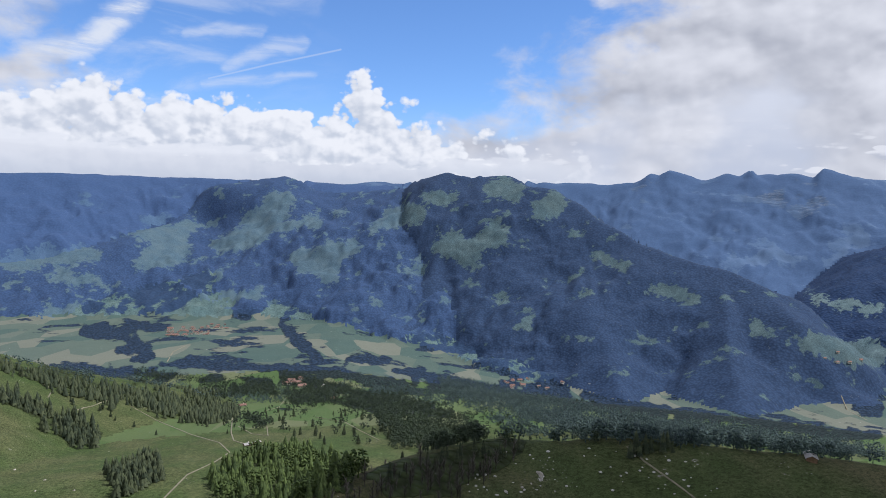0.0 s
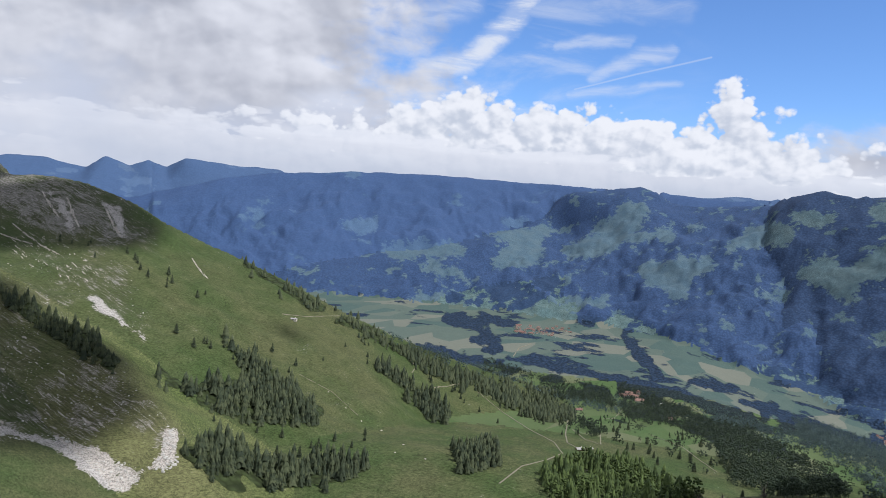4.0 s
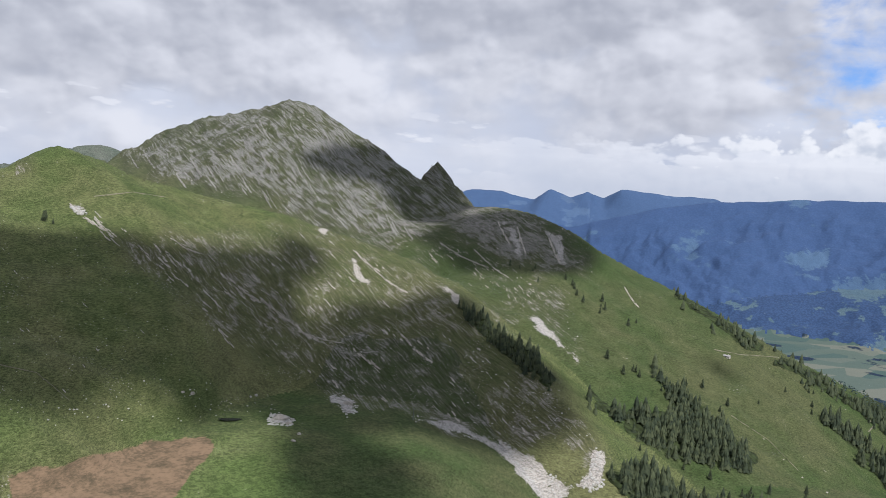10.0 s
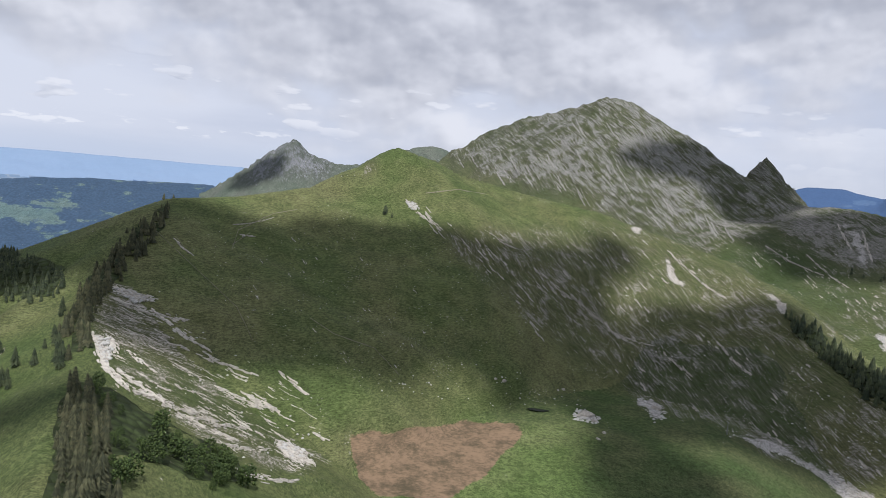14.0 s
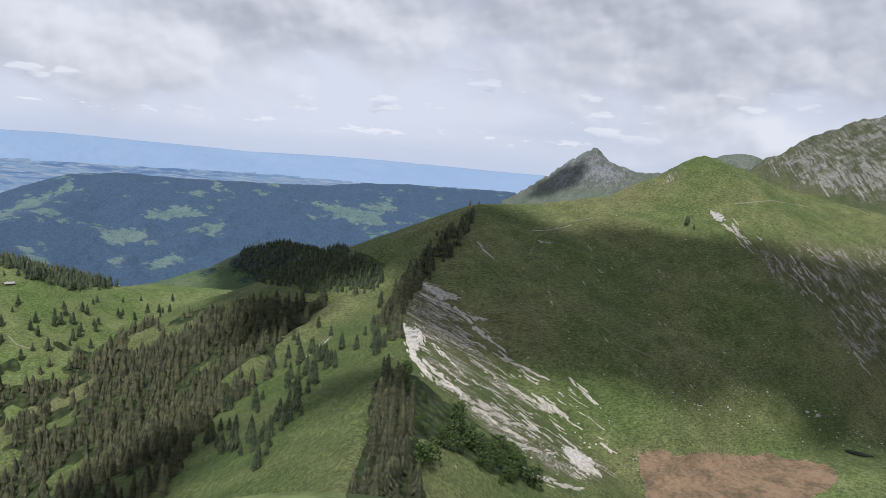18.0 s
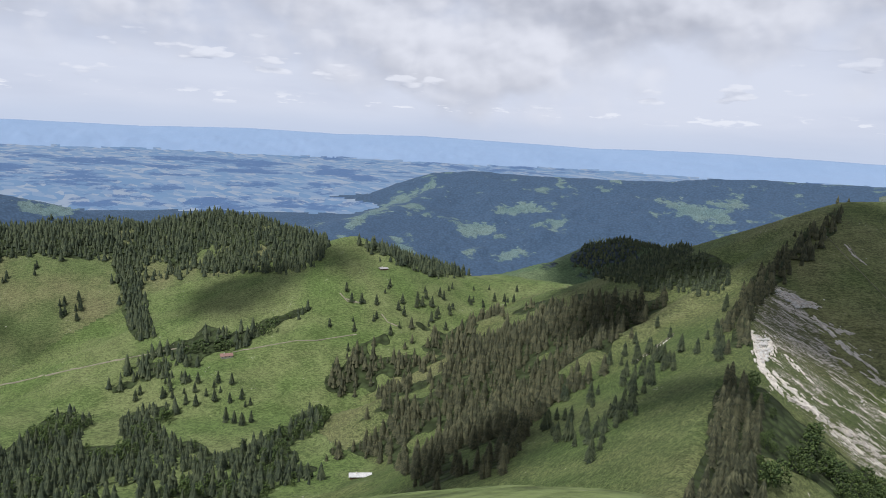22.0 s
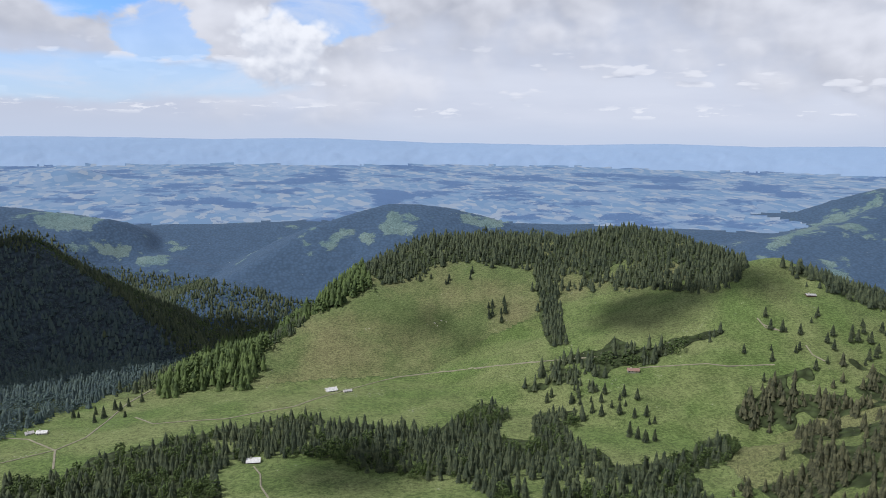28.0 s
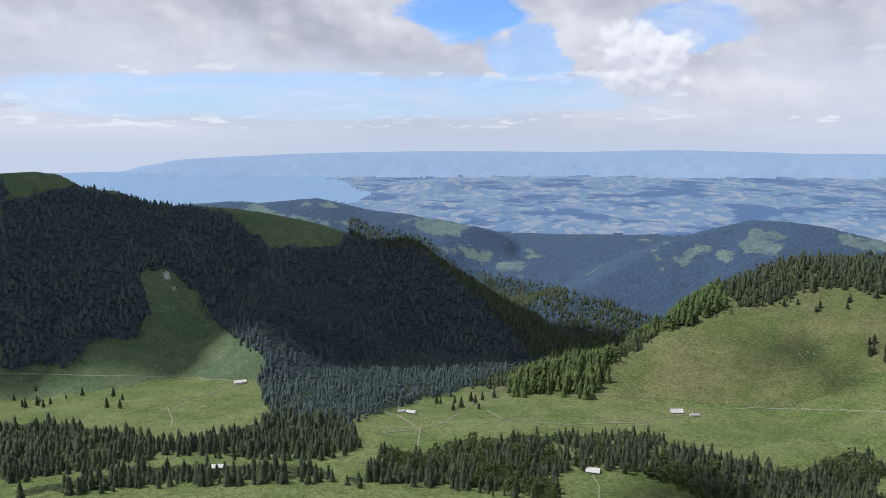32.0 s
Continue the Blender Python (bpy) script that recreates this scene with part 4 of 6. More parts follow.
SINGLES = [
    (40, [(113.1, -12.7), (116.9, -15.9), (119.8, -18.8), (123.0, -21.5), (120.5, -23.8), (117.8, -24.2), (112.9, -18.4), (110.9, -16.0)]),
    (18, [(47.0, -13.0), (44.0, -17.5), (39.0, -20.5), (31.0, -20.5), (31.0, -18.0), (40.0, -17.0)]),
    (24, [(139.0, -13.5), (131.0, -12.0), (122.0, -11.8), (126.0, -13.6), (133.0, -14.6)]),
    (16, [(54.6, -3.9), (49.5, -5.2), (43.3, -6.9), (42.3, -9.0), (45.8, -8.8), (51.1, -6.6)]),
    (14, [(47.5, -8.9), (40.3, -11.9), (31.6, -11.0), (29.7, -13.3), (40.1, -13.5), (45.5, -12.6)]),
    (10, [(35.8, -17.7), (31.0, -17.2), (30.8, -19.6), (35.6, -20.1)]),
    (34, [(139.7, -12.0), (130.4, -12.1), (121.8, -11.9), (130.2, -15.5), (136.5, -16.2), (139.5, -19.6), (140.0, -18.0)]),
    (30, [(121.1, -20.6), (113.5, -14.3), (111.9, -14.9), (113.9, -18.3), (117.5, -22.9), (119.6, -23.2)]),
    (22, [(149.2, -18.7), (145.3, -20.0), (144.8, -22.9), (152.2, -20.9), (155.1, -19.9)]),
    (12, [(166.3, -10.2), (159.7, -10.6), (159.6, -11.7), (164.9, -11.5)]),
    (14, [(158.5, -12.7), (156.9, -12.7), (156.9, -14.6), (158.5, -14.4)]),
    (14, [(220.6, -16.1), (213.6, -17.1), (211.4, -18.6), (219.4, -18.1)]),
    (12, [(191.3, -19.5), (189.1, -19.8), (184.5, -19.1), (185.8, -20.3), (189.5, -20.5)]),
    (40, [(18.2, -15.1), (12.9, -14.9), (3.5, -14.7), (3.4, -17.5), (11.2, -17.4), (15.3, -16.4)]),
    (26, [(104.2, -5.3), (103.4, -4.2), (105.6, -8.4), (109.4, -16.1), (116.4, -19.0), (109.7, -11.8), (106.5, -8.1)]),
    (3, [(87.2, -3.0), (86.6, -3.0), (86.5, -4.0), (87.2, -3.9)]),
    (10, [(151.9, -19.2), (146.7, -19.2), (146.6, -20.2), (151.8, -20.4)]),
    (26, [(34.2, -10.3), (26.8, -11.1), (23.9, -13.4), (15.8, -16.3), (20.1, -16.4), (31.9, -12.7)]),
]
VALLEY_WOODS = [
    [(26.0, -8.0), (23.5, -7.9), (19.7, -8.3), (20.2, -8.9), (22.5, -8.8), (21.1, -10.2), (20.9, -10.9), (21.7, -10.7), (22.9, -9.4), (25.9, -9.2)],
    [(25.7, -11.2), (21.9, -11.3), (18.5, -10.7), (15.4, -11.2), (12.6, -11.5), (9.7, -11.5), (9.9, -12.0), (13.2, -11.9), (16.2, -11.9), (20.6, -11.4), (23.8, -12.0), (25.7, -11.8)],
    [(12.7, -8.0), (11.5, -7.8), (11.1, -9.1), (9.2, -10.6), (8.5, -11.4), (9.1, -11.6), (10.7, -10.5), (11.9, -9.5)],
    [(15.8, -6.6), (13.7, -6.5), (13.1, -7.2), (15.0, -8.5), (16.0, -8.4)],
    [(7.7, -10.9), (5.2, -10.6), (3.5, -11.2), (4.0, -11.7), (7.4, -11.5)],
    [(23.0, -5.7), (18.1, -4.6), (13.4, -3.9), (11.0, -3.9), (11.2, -5.1), (15.9, -6.0), (21.4, -7.0), (23.6, -6.7)],
    [(8.5, -11.9), (4.5, -12.5), (1.7, -12.8), (-0.9, -12.8), (-3.4, -13.4), (-5.6, -13.7), (-5.7, -14.4), (-2.3, -14.2), (1.6, -13.9), (6.0, -13.3), (8.4, -12.5)],
    [(4.0, -11.9), (1.8, -11.7), (-0.8, -12.3), (-5.5, -12.9), (-5.6, -13.3), (-0.9, -12.8), (3.4, -12.4)],
    [(26.1, -6.4), (24.2, -6.6), (23.5, -7.2), (26.0, -7.4)],
    [(30.8, -10.8), (26.8, -10.6), (21.7, -11.3), (20.1, -11.8), (24.6, -11.9), (28.8, -11.5)],
    [(16.2, -11.6), (11.2, -11.3), (7.8, -11.9), (3.5, -12.6), (9.5, -12.6)],
    [(-3.0, -11.2), (-7.8, -11.9), (-12.1, -13.3), (-21.8, -13.8), (-31.2, -13.7), (-31.2, -14.4), (-17.9, -15.2), (-9.6, -14.5), (-5.3, -13.2)],
    [(-28.2, -11.7), (-31.0, -9.9), (-31.2, -12.8), (-29.9, -13.0)],
    [(23.9, -10.0), (22.4, -9.3), (20.9, -9.9), (21.3, -10.9), (22.8, -10.8)],
]
MEADOWS = [
    [(14.3, -0.1), (12.9, 1.4), (11.6, 1.2), (11.1, 0.4), (12.4, -0.9), (13.2, -1.6), (14.5, -1.9), (15.6, -1.5)],
    [(23.2, -1.6), (20.0, -1.2), (18.3, -0.3), (17.9, -0.9), (19.1, -2.2), (21.6, -2.5)],
    [(17.4, -2.8), (15.8, -1.5), (13.2, -1.8), (13.6, -2.7), (16.6, -3.2)],
    [(23.0, -3.8), (21.2, -2.5), (18.3, -2.4), (19.1, -3.9), (21.9, -4.4)],
    [(19.0, -5.4), (16.5, -4.1), (15.3, -3.6), (16.1, -4.9), (18.2, -5.4)],
    [(14.1, -1.9), (11.5, -0.7), (9.4, 0.0), (9.1, -1.1), (11.1, -1.3)],
    [(12.1, -3.3), (9.7, -2.6), (6.7, -2.1), (6.2, -2.7), (8.0, -3.4), (7.7, -5.6), (9.6, -5.2), (11.0, -4.4)],
    [(6.1, -1.4), (4.2, 0.4), (2.5, 0.9), (1.1, -0.1), (2.8, -0.8), (4.1, -1.3)],
    [(1.3, -2.7), (-0.6, -1.2), (-1.9, -1.8), (-3.5, -0.4), (-5.2, -1.2), (-4.9, -2.3), (-2.8, -2.6), (-2.8, -3.9), (-1.6, -4.3), (-0.7, -3.5)],
    [(-2.6, 2.1), (-4.7, 2.8), (-6.4, 1.8), (-5.6, 0.7), (-3.9, 1.1)],
    [(-6.4, 1.0), (-8.4, 1.8), (-9.6, 1.1), (-8.3, -0.5), (-6.8, -0.1)],
    [(-8.7, -0.6), (-10.9, -1.2), (-10.7, -1.6), (-9.3, -1.2)],
    [(-11.2, -2.4), (-14.1, -3.5), (-13.0, -4.0), (-11.4, -3.2)],
    [(-15.1, -5.6), (-16.4, -4.8), (-19.7, -5.9), (-18.7, -6.3), (-17.2, -5.9)],
    [(-7.5, -4.9), (-8.3, -4.4), (-8.1, -6.1)],
    [(-9.7, -5.4), (-12.5, -5.6), (-10.7, -6.2)],
    [(3.8, -4.3), (1.4, -3.8), (1.4, -4.7), (3.1, -4.8)],
    [(31.2, -3.7), (28.6, -2.8), (24.8, -2.8), (24.7, -3.8), (27.8, -4.0), (29.3, -4.6)],
    [(28.2, -5.4), (27.1, -4.2), (23.9, -5.0), (24.3, -5.4)],
    [(28.9, -7.3), (25.9, -6.3), (23.5, -6.7), (24.3, -7.7), (27.4, -7.9)],
    [(20.2, -7.3), (16.5, -5.8), (13.1, -5.7), (14.8, -7.2), (16.0, -7.9), (19.0, -8.1)],
    [(14.7, -7.9), (12.6, -7.0), (10.9, -7.2), (13.0, -8.5)],
    [(34.7, -2.0), (31.9, -1.1), (31.2, -2.3), (33.3, -2.7)],
    [(-18.1, -2.6), (-20.9, -2.7), (-23.8, -1.9), (-23.8, -3.2), (-21.6, -3.5), (-18.5, -3.2)],
    [(-22.1, -7.0), (-24.1, -7.9), (-24.1, -8.6), (-23.2, -8.2)],
    [(9.2, 0.0), (7.6, 0.3), (6.8, -0.3), (8.5, -0.6)],
    [(2.1, 1.6), (0.4, 1.8), (-1.3, 1.7), (-0.5, 0.8), (1.2, 0.7)],
    [(-23.6, -8.0), (-25.3, -8.2), (-30.9, -7.7), (-31.0, -9.5), (-27.1, -9.6)],
    [(-25.1, -4.3), (-27.9, -5.3), (-30.9, -5.5), (-30.9, -6.2), (-26.9, -5.6)],
    [(10.2, -8.8), (2.6, -10.0), (0.9, -11.1), (7.0, -10.3)],
    [(139.8, -8.3), (136.8, -6.7), (133.8, -5.1), (131.7, -3.6), (131.2, -3.9), (133.8, -5.5), (137.6, -7.6)],
    [(130.2, -7.1), (126.8, -6.7), (126.7, -7.8), (129.3, -7.8)],
    [(127.7, -6.2), (125.2, -5.1), (122.3, -5.6), (123.0, -6.1)],
    [(123.2, -3.2), (118.3, -3.9), (117.9, -4.2), (122.4, -3.7)],
    [(115.4, -4.5), (113.7, -4.2), (109.6, -5.1), (112.1, -5.6)],
    [(110.8, -4.0), (108.5, -4.4), (109.3, -4.6)],
    [(127.5, -9.5), (124.6, -8.5), (124.5, -9.2), (126.6, -9.7)],
    [(118.8, -3.1), (115.7, -3.0), (116.4, -3.3), (118.4, -3.4)],
    [(127.4, -9.4), (124.3, -8.9), (123.9, -8.3), (123.7, -9.1), (126.8, -9.7)],
    [(167.1, -7.4), (166.3, -5.9), (163.7, -7.2), (164.9, -8.0)],
    [(161.5, -6.3), (158.9, -6.4), (157.5, -7.1), (160.2, -7.3)],
    [(168.9, -7.8), (167.3, -7.4), (167.3, -8.5), (168.4, -8.5)],
    [(191.2, -6.0), (189.3, -5.8), (186.5, -6.4), (188.0, -7.2), (190.4, -6.7)],
    [(188.1, -8.1), (186.3, -8.2), (184.8, -8.7), (187.0, -8.7)],
    [(205.2, -5.0), (203.1, -4.6), (197.7, -6.0), (197.4, -8.0), (201.6, -7.8), (204.0, -6.1)],
    [(219.5, -1.6), (217.5, -1.5), (214.8, -2.3), (215.6, -3.5), (218.6, -3.3), (219.6, -3.1)],
    [(200.2, -4.5), (198.5, -4.2), (199.2, -4.8)],
    [(211.2, -9.0), (209.3, -8.9), (207.8, -10.9), (206.3, -13.0), (204.8, -14.4), (202.9, -15.3), (202.6, -17.0), (203.5, -18.2), (202.5, -20.3), (207.1, -20.8), (210.3, -20.3), (213.7, -19.0), (220.7, -17.3), (220.5, -15.0), (216.0, -15.2), (214.9, -13.8), (211.5, -13.8), (210.6, -11.9)],
    [(192.6, -7.4), (190.0, -8.1), (186.9, -10.2), (184.9, -11.5), (186.0, -11.7), (189.5, -9.4)],
]
SCREE = [
    [(61.1, -16.2), (57.9, -16.6), (54.8, -17.3), (52.5, -17.8), (50.2, -18.9), (48.0, -19.9), (46.4, -20.4), (45.5, -18.9), (45.2, -17.5), (46.1, -17.5), (46.4, -19.0), (47.6, -20.9), (48.5, -21.6), (49.8, -21.3), (51.0, -20.1), (52.7, -18.7), (54.7, -17.9), (58.8, -17.1)],
    [(46.1, -20.5), (46.2, -18.2), (45.5, -17.4), (44.9, -19.9)],
    [(66.8, -15.3), (65.8, -15.1), (64.0, -16.3), (65.2, -16.9)],
    [(71.4, -17.0), (70.4, -16.7), (69.2, -17.2), (69.5, -17.7), (71.1, -17.6)],
    [(59.7, -5.8), (59.2, -5.9), (57.0, -7.6), (57.6, -7.7)],
    [(52.1, -8.2), (51.1, -8.4), (48.9, -10.0), (47.4, -11.5), (48.2, -11.1), (50.2, -9.7)],
    [(106.8, -9.9), (105.0, -10.1), (103.2, -10.9), (105.0, -11.0)],
    [(107.5, -13.4), (106.6, -13.2), (106.0, -14.4), (106.6, -15.4)],
    [(94.7, -20.8), (93.2, -20.8), (91.3, -21.8), (91.5, -22.3), (93.2, -21.8)],
    [(85.6, -2.5), (85.0, -2.4), (84.4, -3.0), (85.2, -3.0)],
    [(68.0, -2.9), (68.6, -2.8), (64.8, -5.9), (63.9, -6.7), (64.7, -6.7)],
    [(209.8, -8.9), (209.3, -9.1), (209.1, -10.4), (209.4, -10.6), (209.7, -9.7)],
    [(54.8, -0.8), (53.7, -1.6), (52.4, -3.9), (53.1, -3.8)],
    [(51.3, -1.6), (49.9, -2.2), (49.3, -4.1), (50.2, -3.7)],
    [(-7.4, -19.6), (-7.8, -18.9), (-8.2, -19.0), (-7.8, -19.5)],
]
STRATA = [
    (0.8, [(-8.5, 2.7), (-12.1, 3.6), (-16.5, 3.4), (-17.4, 0.3), (-11.3, 1.4)]),
    (0.8, [(-20.8, 2.8), (-23.4, 3.5), (-25.9, 3.3), (-29.0, 2.0), (-28.4, 0.1), (-22.4, 0.4)]),
    (0.9, [(52.7, 0.4), (50.9, 1.5), (48.3, 1.5), (46.9, 1.0), (48.7, 0.3)]),
    (1.0, [(83.7, 0.8), (80.1, 2.8), (77.1, 4.5), (71.1, 6.5), (67.5, 5.2), (62.8, 2.4), (60.0, -0.8), (59.0, -2.9), (64.1, -3.3), (67.8, -2.7), (73.0, -1.4), (78.2, -0.7)]),
    (0.8, [(85.0, -2.2), (80.5, -3.6), (68.5, -2.7), (59.9, -6.1), (51.6, -13.0), (45.3, -17.2), (45.2, -18.3), (56.7, -17.8), (67.4, -15.4), (76.6, -10.3), (82.1, -5.9)]),
    (0.60, [(107.5, -9.6), (103.0, -10.0), (96.4, -14.0), (90.0, -18.0), (88.2, -20.0), (90.1, -23.2), (95.1, -23.8), (106.3, -16.3), (108.0, -13.3)]),
    (0.95, [(61.9, 1.6), (57.5, 0.7), (54.0, -0.0), (49.6, -1.3), (47.1, -5.0), (54.1, -4.3), (59.1, -2.0)]),
    (0.6, [(59.0, -2.9), (53.7, -4.7), (49.1, -6.5), (47.0, -11.4), (53.4, -7.7), (58.9, -4.6), (62.4, -4.0)]),
    (1.0, [(62.3, 0.6), (61.0, 2.6), (59.8, 3.9), (58.2, 2.2), (57.2, -0.4), (60.0, -1.5)]),
    (0.9, [(84.5, 1.4), (79.6, 4.6), (77.0, 5.4), (71.1, 7.4), (67.3, 6.2), (62.8, 3.6), (59.0, 1.6), (58.0, -0.8), (66.0, 1.5), (71.0, 4.0), (78.0, 2.4), (82.0, 0.2)]),
    (0.95, [(98.2, -0.6), (95.8, 1.4), (94.1, 2.4), (92.6, 1.4), (88.0, 0.9), (88.0, -0.6), (93.4, -1.6), (97.0, -2.0)]),
    (0.8, [(100.2, -2.8), (97.7, -1.0), (94.1, 1.5), (91.4, 0.1), (89.3, 0.0), (92.5, -1.7)]),
    (0.7, [(69.0, -2.8), (60.6, -3.9), (53.4, -8.6), (48.6, -13.3), (55.7, -12.2), (64.6, -7.6)]),
    (0.35, [(88.4, -16.8), (80.7, -14.0), (71.8, -15.0), (68.0, -17.9), (73.8, -17.7)]),
    (0.75, [(56.9, -9.7), (47.8, -14.8), (45.7, -17.5), (56.6, -17.0)]),
    (0.25, [(-1.1, -21.2), (-3.6, -17.8), (-9.7, -17.1), (-18.0, -16.8), (-22.0, -19.4)]),
]
MUD = [(88.7, -20.2), (85.2, -19.7), (79.9, -18.9), (75.5, -18.4), (74.9, -18.9), (76.2, -20.5), (77.8, -22.2), (80.4, -24.2), (85.7, -24.5), (87.6, -23.1), (88.4, -21.6)]
TRACKS = [
    (3.5, [(194.2, -21.9), (192.5, -21.8), (190.8, -21.7), (188.8, -21.2), (187.3, -20.3), (185.9, -19.3), (184.1, -18.5)]),
    (4.0, [(185.4, -20.3), (184.2, -20.9), (179.0, -21.1), (173.8, -20.6), (172.0, -20.1), (169.8, -19.6), (165.8, -18.7), (161.3, -18.2), (156.8, -17.6), (152.4, -17.0), (149.8, -16.6)]),
    (4.0, [(190.8, -21.7), (191.0, -22.9)]),
    (3.5, [(194.1, -20.3), (192.4, -20.7), (190.8, -21.7)]),
    (2.2, [(146.8, -17.2), (141.9, -16.4), (140.4, -16.4), (137.3, -15.9)]),
    (3.0, [(138.7, -12.8), (138.3, -13.2), (137.2, -13.5)]),
    (3.0, [(135.4, -14.3), (134.9, -14.9), (134.1, -15.2)]),
    (3.0, [(177.0, -24.6), (176.5, -25.2), (176.5, -26.0), (175.9, -26.9)]),
    (3.0, [(220.5, -15.0), (215.4, -15.9), (209.7, -16.7), (205.1, -17.4)]),
    (3.5, [(205.1, -17.7), (206.6, -18.1), (209.0, -18.5), (210.0, -18.8), (209.7, -19.6), (209.8, -20.1)]),
    (4.0, [(28.0, -12.9), (27.7, -12.4), (28.2, -12.0)]),
    (3.5, [(26.4, -13.9), (25.2, -13.7), (23.9, -13.3)]),
    (4.0, [(22.8, -13.9), (20.9, -15.1), (18.6, -16.2), (16.6, -16.9), (15.9, -17.6), (17.0, -18.2), (18.9, -18.9), (20.5, -20.3)]),
    (4.0, [(15.7, -15.2), (15.8, -16.2), (15.6, -16.8), (14.5, -17.2)]),
    (3.5, [(15.3, -15.8), (14.3, -16.4), (13.1, -16.6), (13.2, -15.9)]),
    (4.0, [(11.8, -13.9), (12.3, -14.6), (13.3, -14.8)]),
    (3.5, [(9.5, -15.4), (7.3, -15.8), (6.0, -16.5), (4.7, -17.1)]),
    (2.5, [(-14.3, -16.8), (-15.6, -17.7), (-18.1, -19.1), (-19.3, -19.8)]),
    (6.0, [(20.3, -11.0), (19.9, -10.3), (19.0, -9.9)]),
    (6.0, [(-28.5, -11.7), (-28.9, -12.6), (-30.1, -13.1)]),
    (1.6, [(36.6, -13.5), (34.0, -14.7), (31.9, -16.3)]),
    (3.0, [(138.5, -13.0), (138.1, -13.4), (137.1, -13.5)]),
    (2.2, [(84.1, -1.7), (81.6, -1.2), (79.4, -1.4)]),
    (2.5, [(38.2, -9.1), (36.5, -9.2), (33.9, -9.0)]),
    (2.0, [(115.7, -16.5), (114.3, -15.3), (112.9, -14.0)]),
    (0.9, [(101.3, -7.4), (102.2, -6.3)]),
    (0.9, [(98.3, -7.0), (97.9, -5.5), (95.4, -4.1), (93.7, -3.7)]),
    (0.8, [(98.3, -6.6), (97.1, -5.7)]),
    (0.9, [(92.2, -11.8), (90.3, -12.9), (87.1, -13.8), (85.0, -15.7)]),
    (0.8, [(103.8, -5.7), (100.4, -8.8), (97.7, -11.2), (96.4, -13.6)]),
]


# ---- what covers the land ----
GB = np.degrees(COLS)[:, None] + 0 * RANGES
GUP = np.degrees(np.arctan2(GZ, RANGES + 1e-6))
GTOP = np.maximum.accumulate(GUP, axis=1)


def inside(b, u, poly):
    """Which of the points (bearing, elevation) lie in the polygon."""
    hit = np.zeros(b.shape, bool)
    pts = list(poly)
    for (b0, u0), (b1, u1) in zip(pts, pts[1:] + pts[:1]):
        if u0 == u1:
            continue
        cross = ((u0 > u) != (u1 > u)) & (b < (b1 - b0) * (u - u0) / (u1 - u0) + b0)
        hit ^= cross
    return hit


def box_of(poly):
    return min(p[0] for p in poly), max(p[0] for p in poly), min(p[1] for p in poly), max(p[1] for p in poly)


def mask(polys, fray=0.15, size=25, octaves=3):
    out = np.zeros(GB.shape)
    wb, wu = GB + fray * grain(GX, GY, size, 41, octaves), GUP + fray * grain(GX, GY, size, 57, octaves)
    for weight, poly in polys:
        b0, b1, u0, u1 = box_of(poly)
        near = (GB > b0 - 1) & (GB < b1 + 1) & (GUP > u0 - 1) & (GUP < u1 + 1)
        got = inside(wb[near], wu[near], poly)
        out[near] = np.maximum(out[near], weight * got)
    return out


def soften(m, times):
    for _ in range(times):
        m = m.copy()
        m[1:-1] = (m[:-2] + 2 * m[1:-1] + m[2:]) / 4
        m[:, 1:-1] = (m[:, :-2] + 2 * m[:, 1:-1] + m[:, 2:]) / 4
    return m


def seat(bearing, up):
    """The spot of ground that is seen from the summit at a bearing and an elevation angle: x, y, z relative to the lens."""
    i = int(np.argmin(np.abs(np.degrees(COLS) - bearing)))
    top = GTOP[i]
    j = int(np.clip(np.searchsorted(top, up), 1, len(top) - 1))
    if top[-1] <= up:
        j = int(np.argmax(top >= top[-1] - 1e-9))
        j = max(j, 1)
    u0, u1 = GUP[i, j - 1], GUP[i, j]
    f = float(np.clip((up - u0) / (u1 - u0 + 1e-9), 0, 1))
    r = RANGES[i, j - 1] * (1 - f) + RANGES[i, j] * f
    z = GZ[i, j - 1] * (1 - f) + GZ[i, j] * f
    b = radians(bearing)
    return Vector((-r * math.sin(b), r * math.cos(b), z + EYE))


def height_at(x, y):
    b, r = float(bearing_of(np.array(x), np.array(y))), math.hypot(x, y)
    i = int(np.argmin(np.abs(np.degrees(COLS) - b)))
    return float(np.interp(r, RANGES[i], GZ[i])) + EYE


WOODS = mask([(1.0, poly) for name, (_, poly) in STANDS.items() if name not in ("plateau_hedges", "valley_broadleaf", "plateau_grove")] + [(1.0, poly) for poly in VALLEY_WOODS], 0.25)
WOODS *= (grain(GX, GY, 40, 77, 3) > -0.42) | (GB > 181)
WOODS = soften(WOODS, 2)
BEDS = soften(mask(STRATA, 0.9), 24)
BEDS *= ~((GB > 89) & (GB < 108) & (GOWN != list(RIDGES).index("crest_ridge") + 1) & (RANGES < 1400))
RUBBLE = soften(mask([(1.0, poly) for poly in SCREE], 0.3), 2)
SILT = soften(mask([(1.0, MUD)], 0.25), 4)
# the beds stand out of the faces as ledges and ribs
def ledges(dip, size, long, seed):
    flat = math.hypot(dip[0], dip[1])
    across = GX * dip[0] + GY * dip[1] + GZ * dip[2]
    along = (GX * dip[0] + GY * dip[1]) * dip[2] / flat - GZ * flat
    return 1 - 2 * np.abs(grain(across, along * size / long, size, seed, 4)) ** 0.7


WHO = {name: list(RIDGES).index(name) + 1 for name in RIDGES}
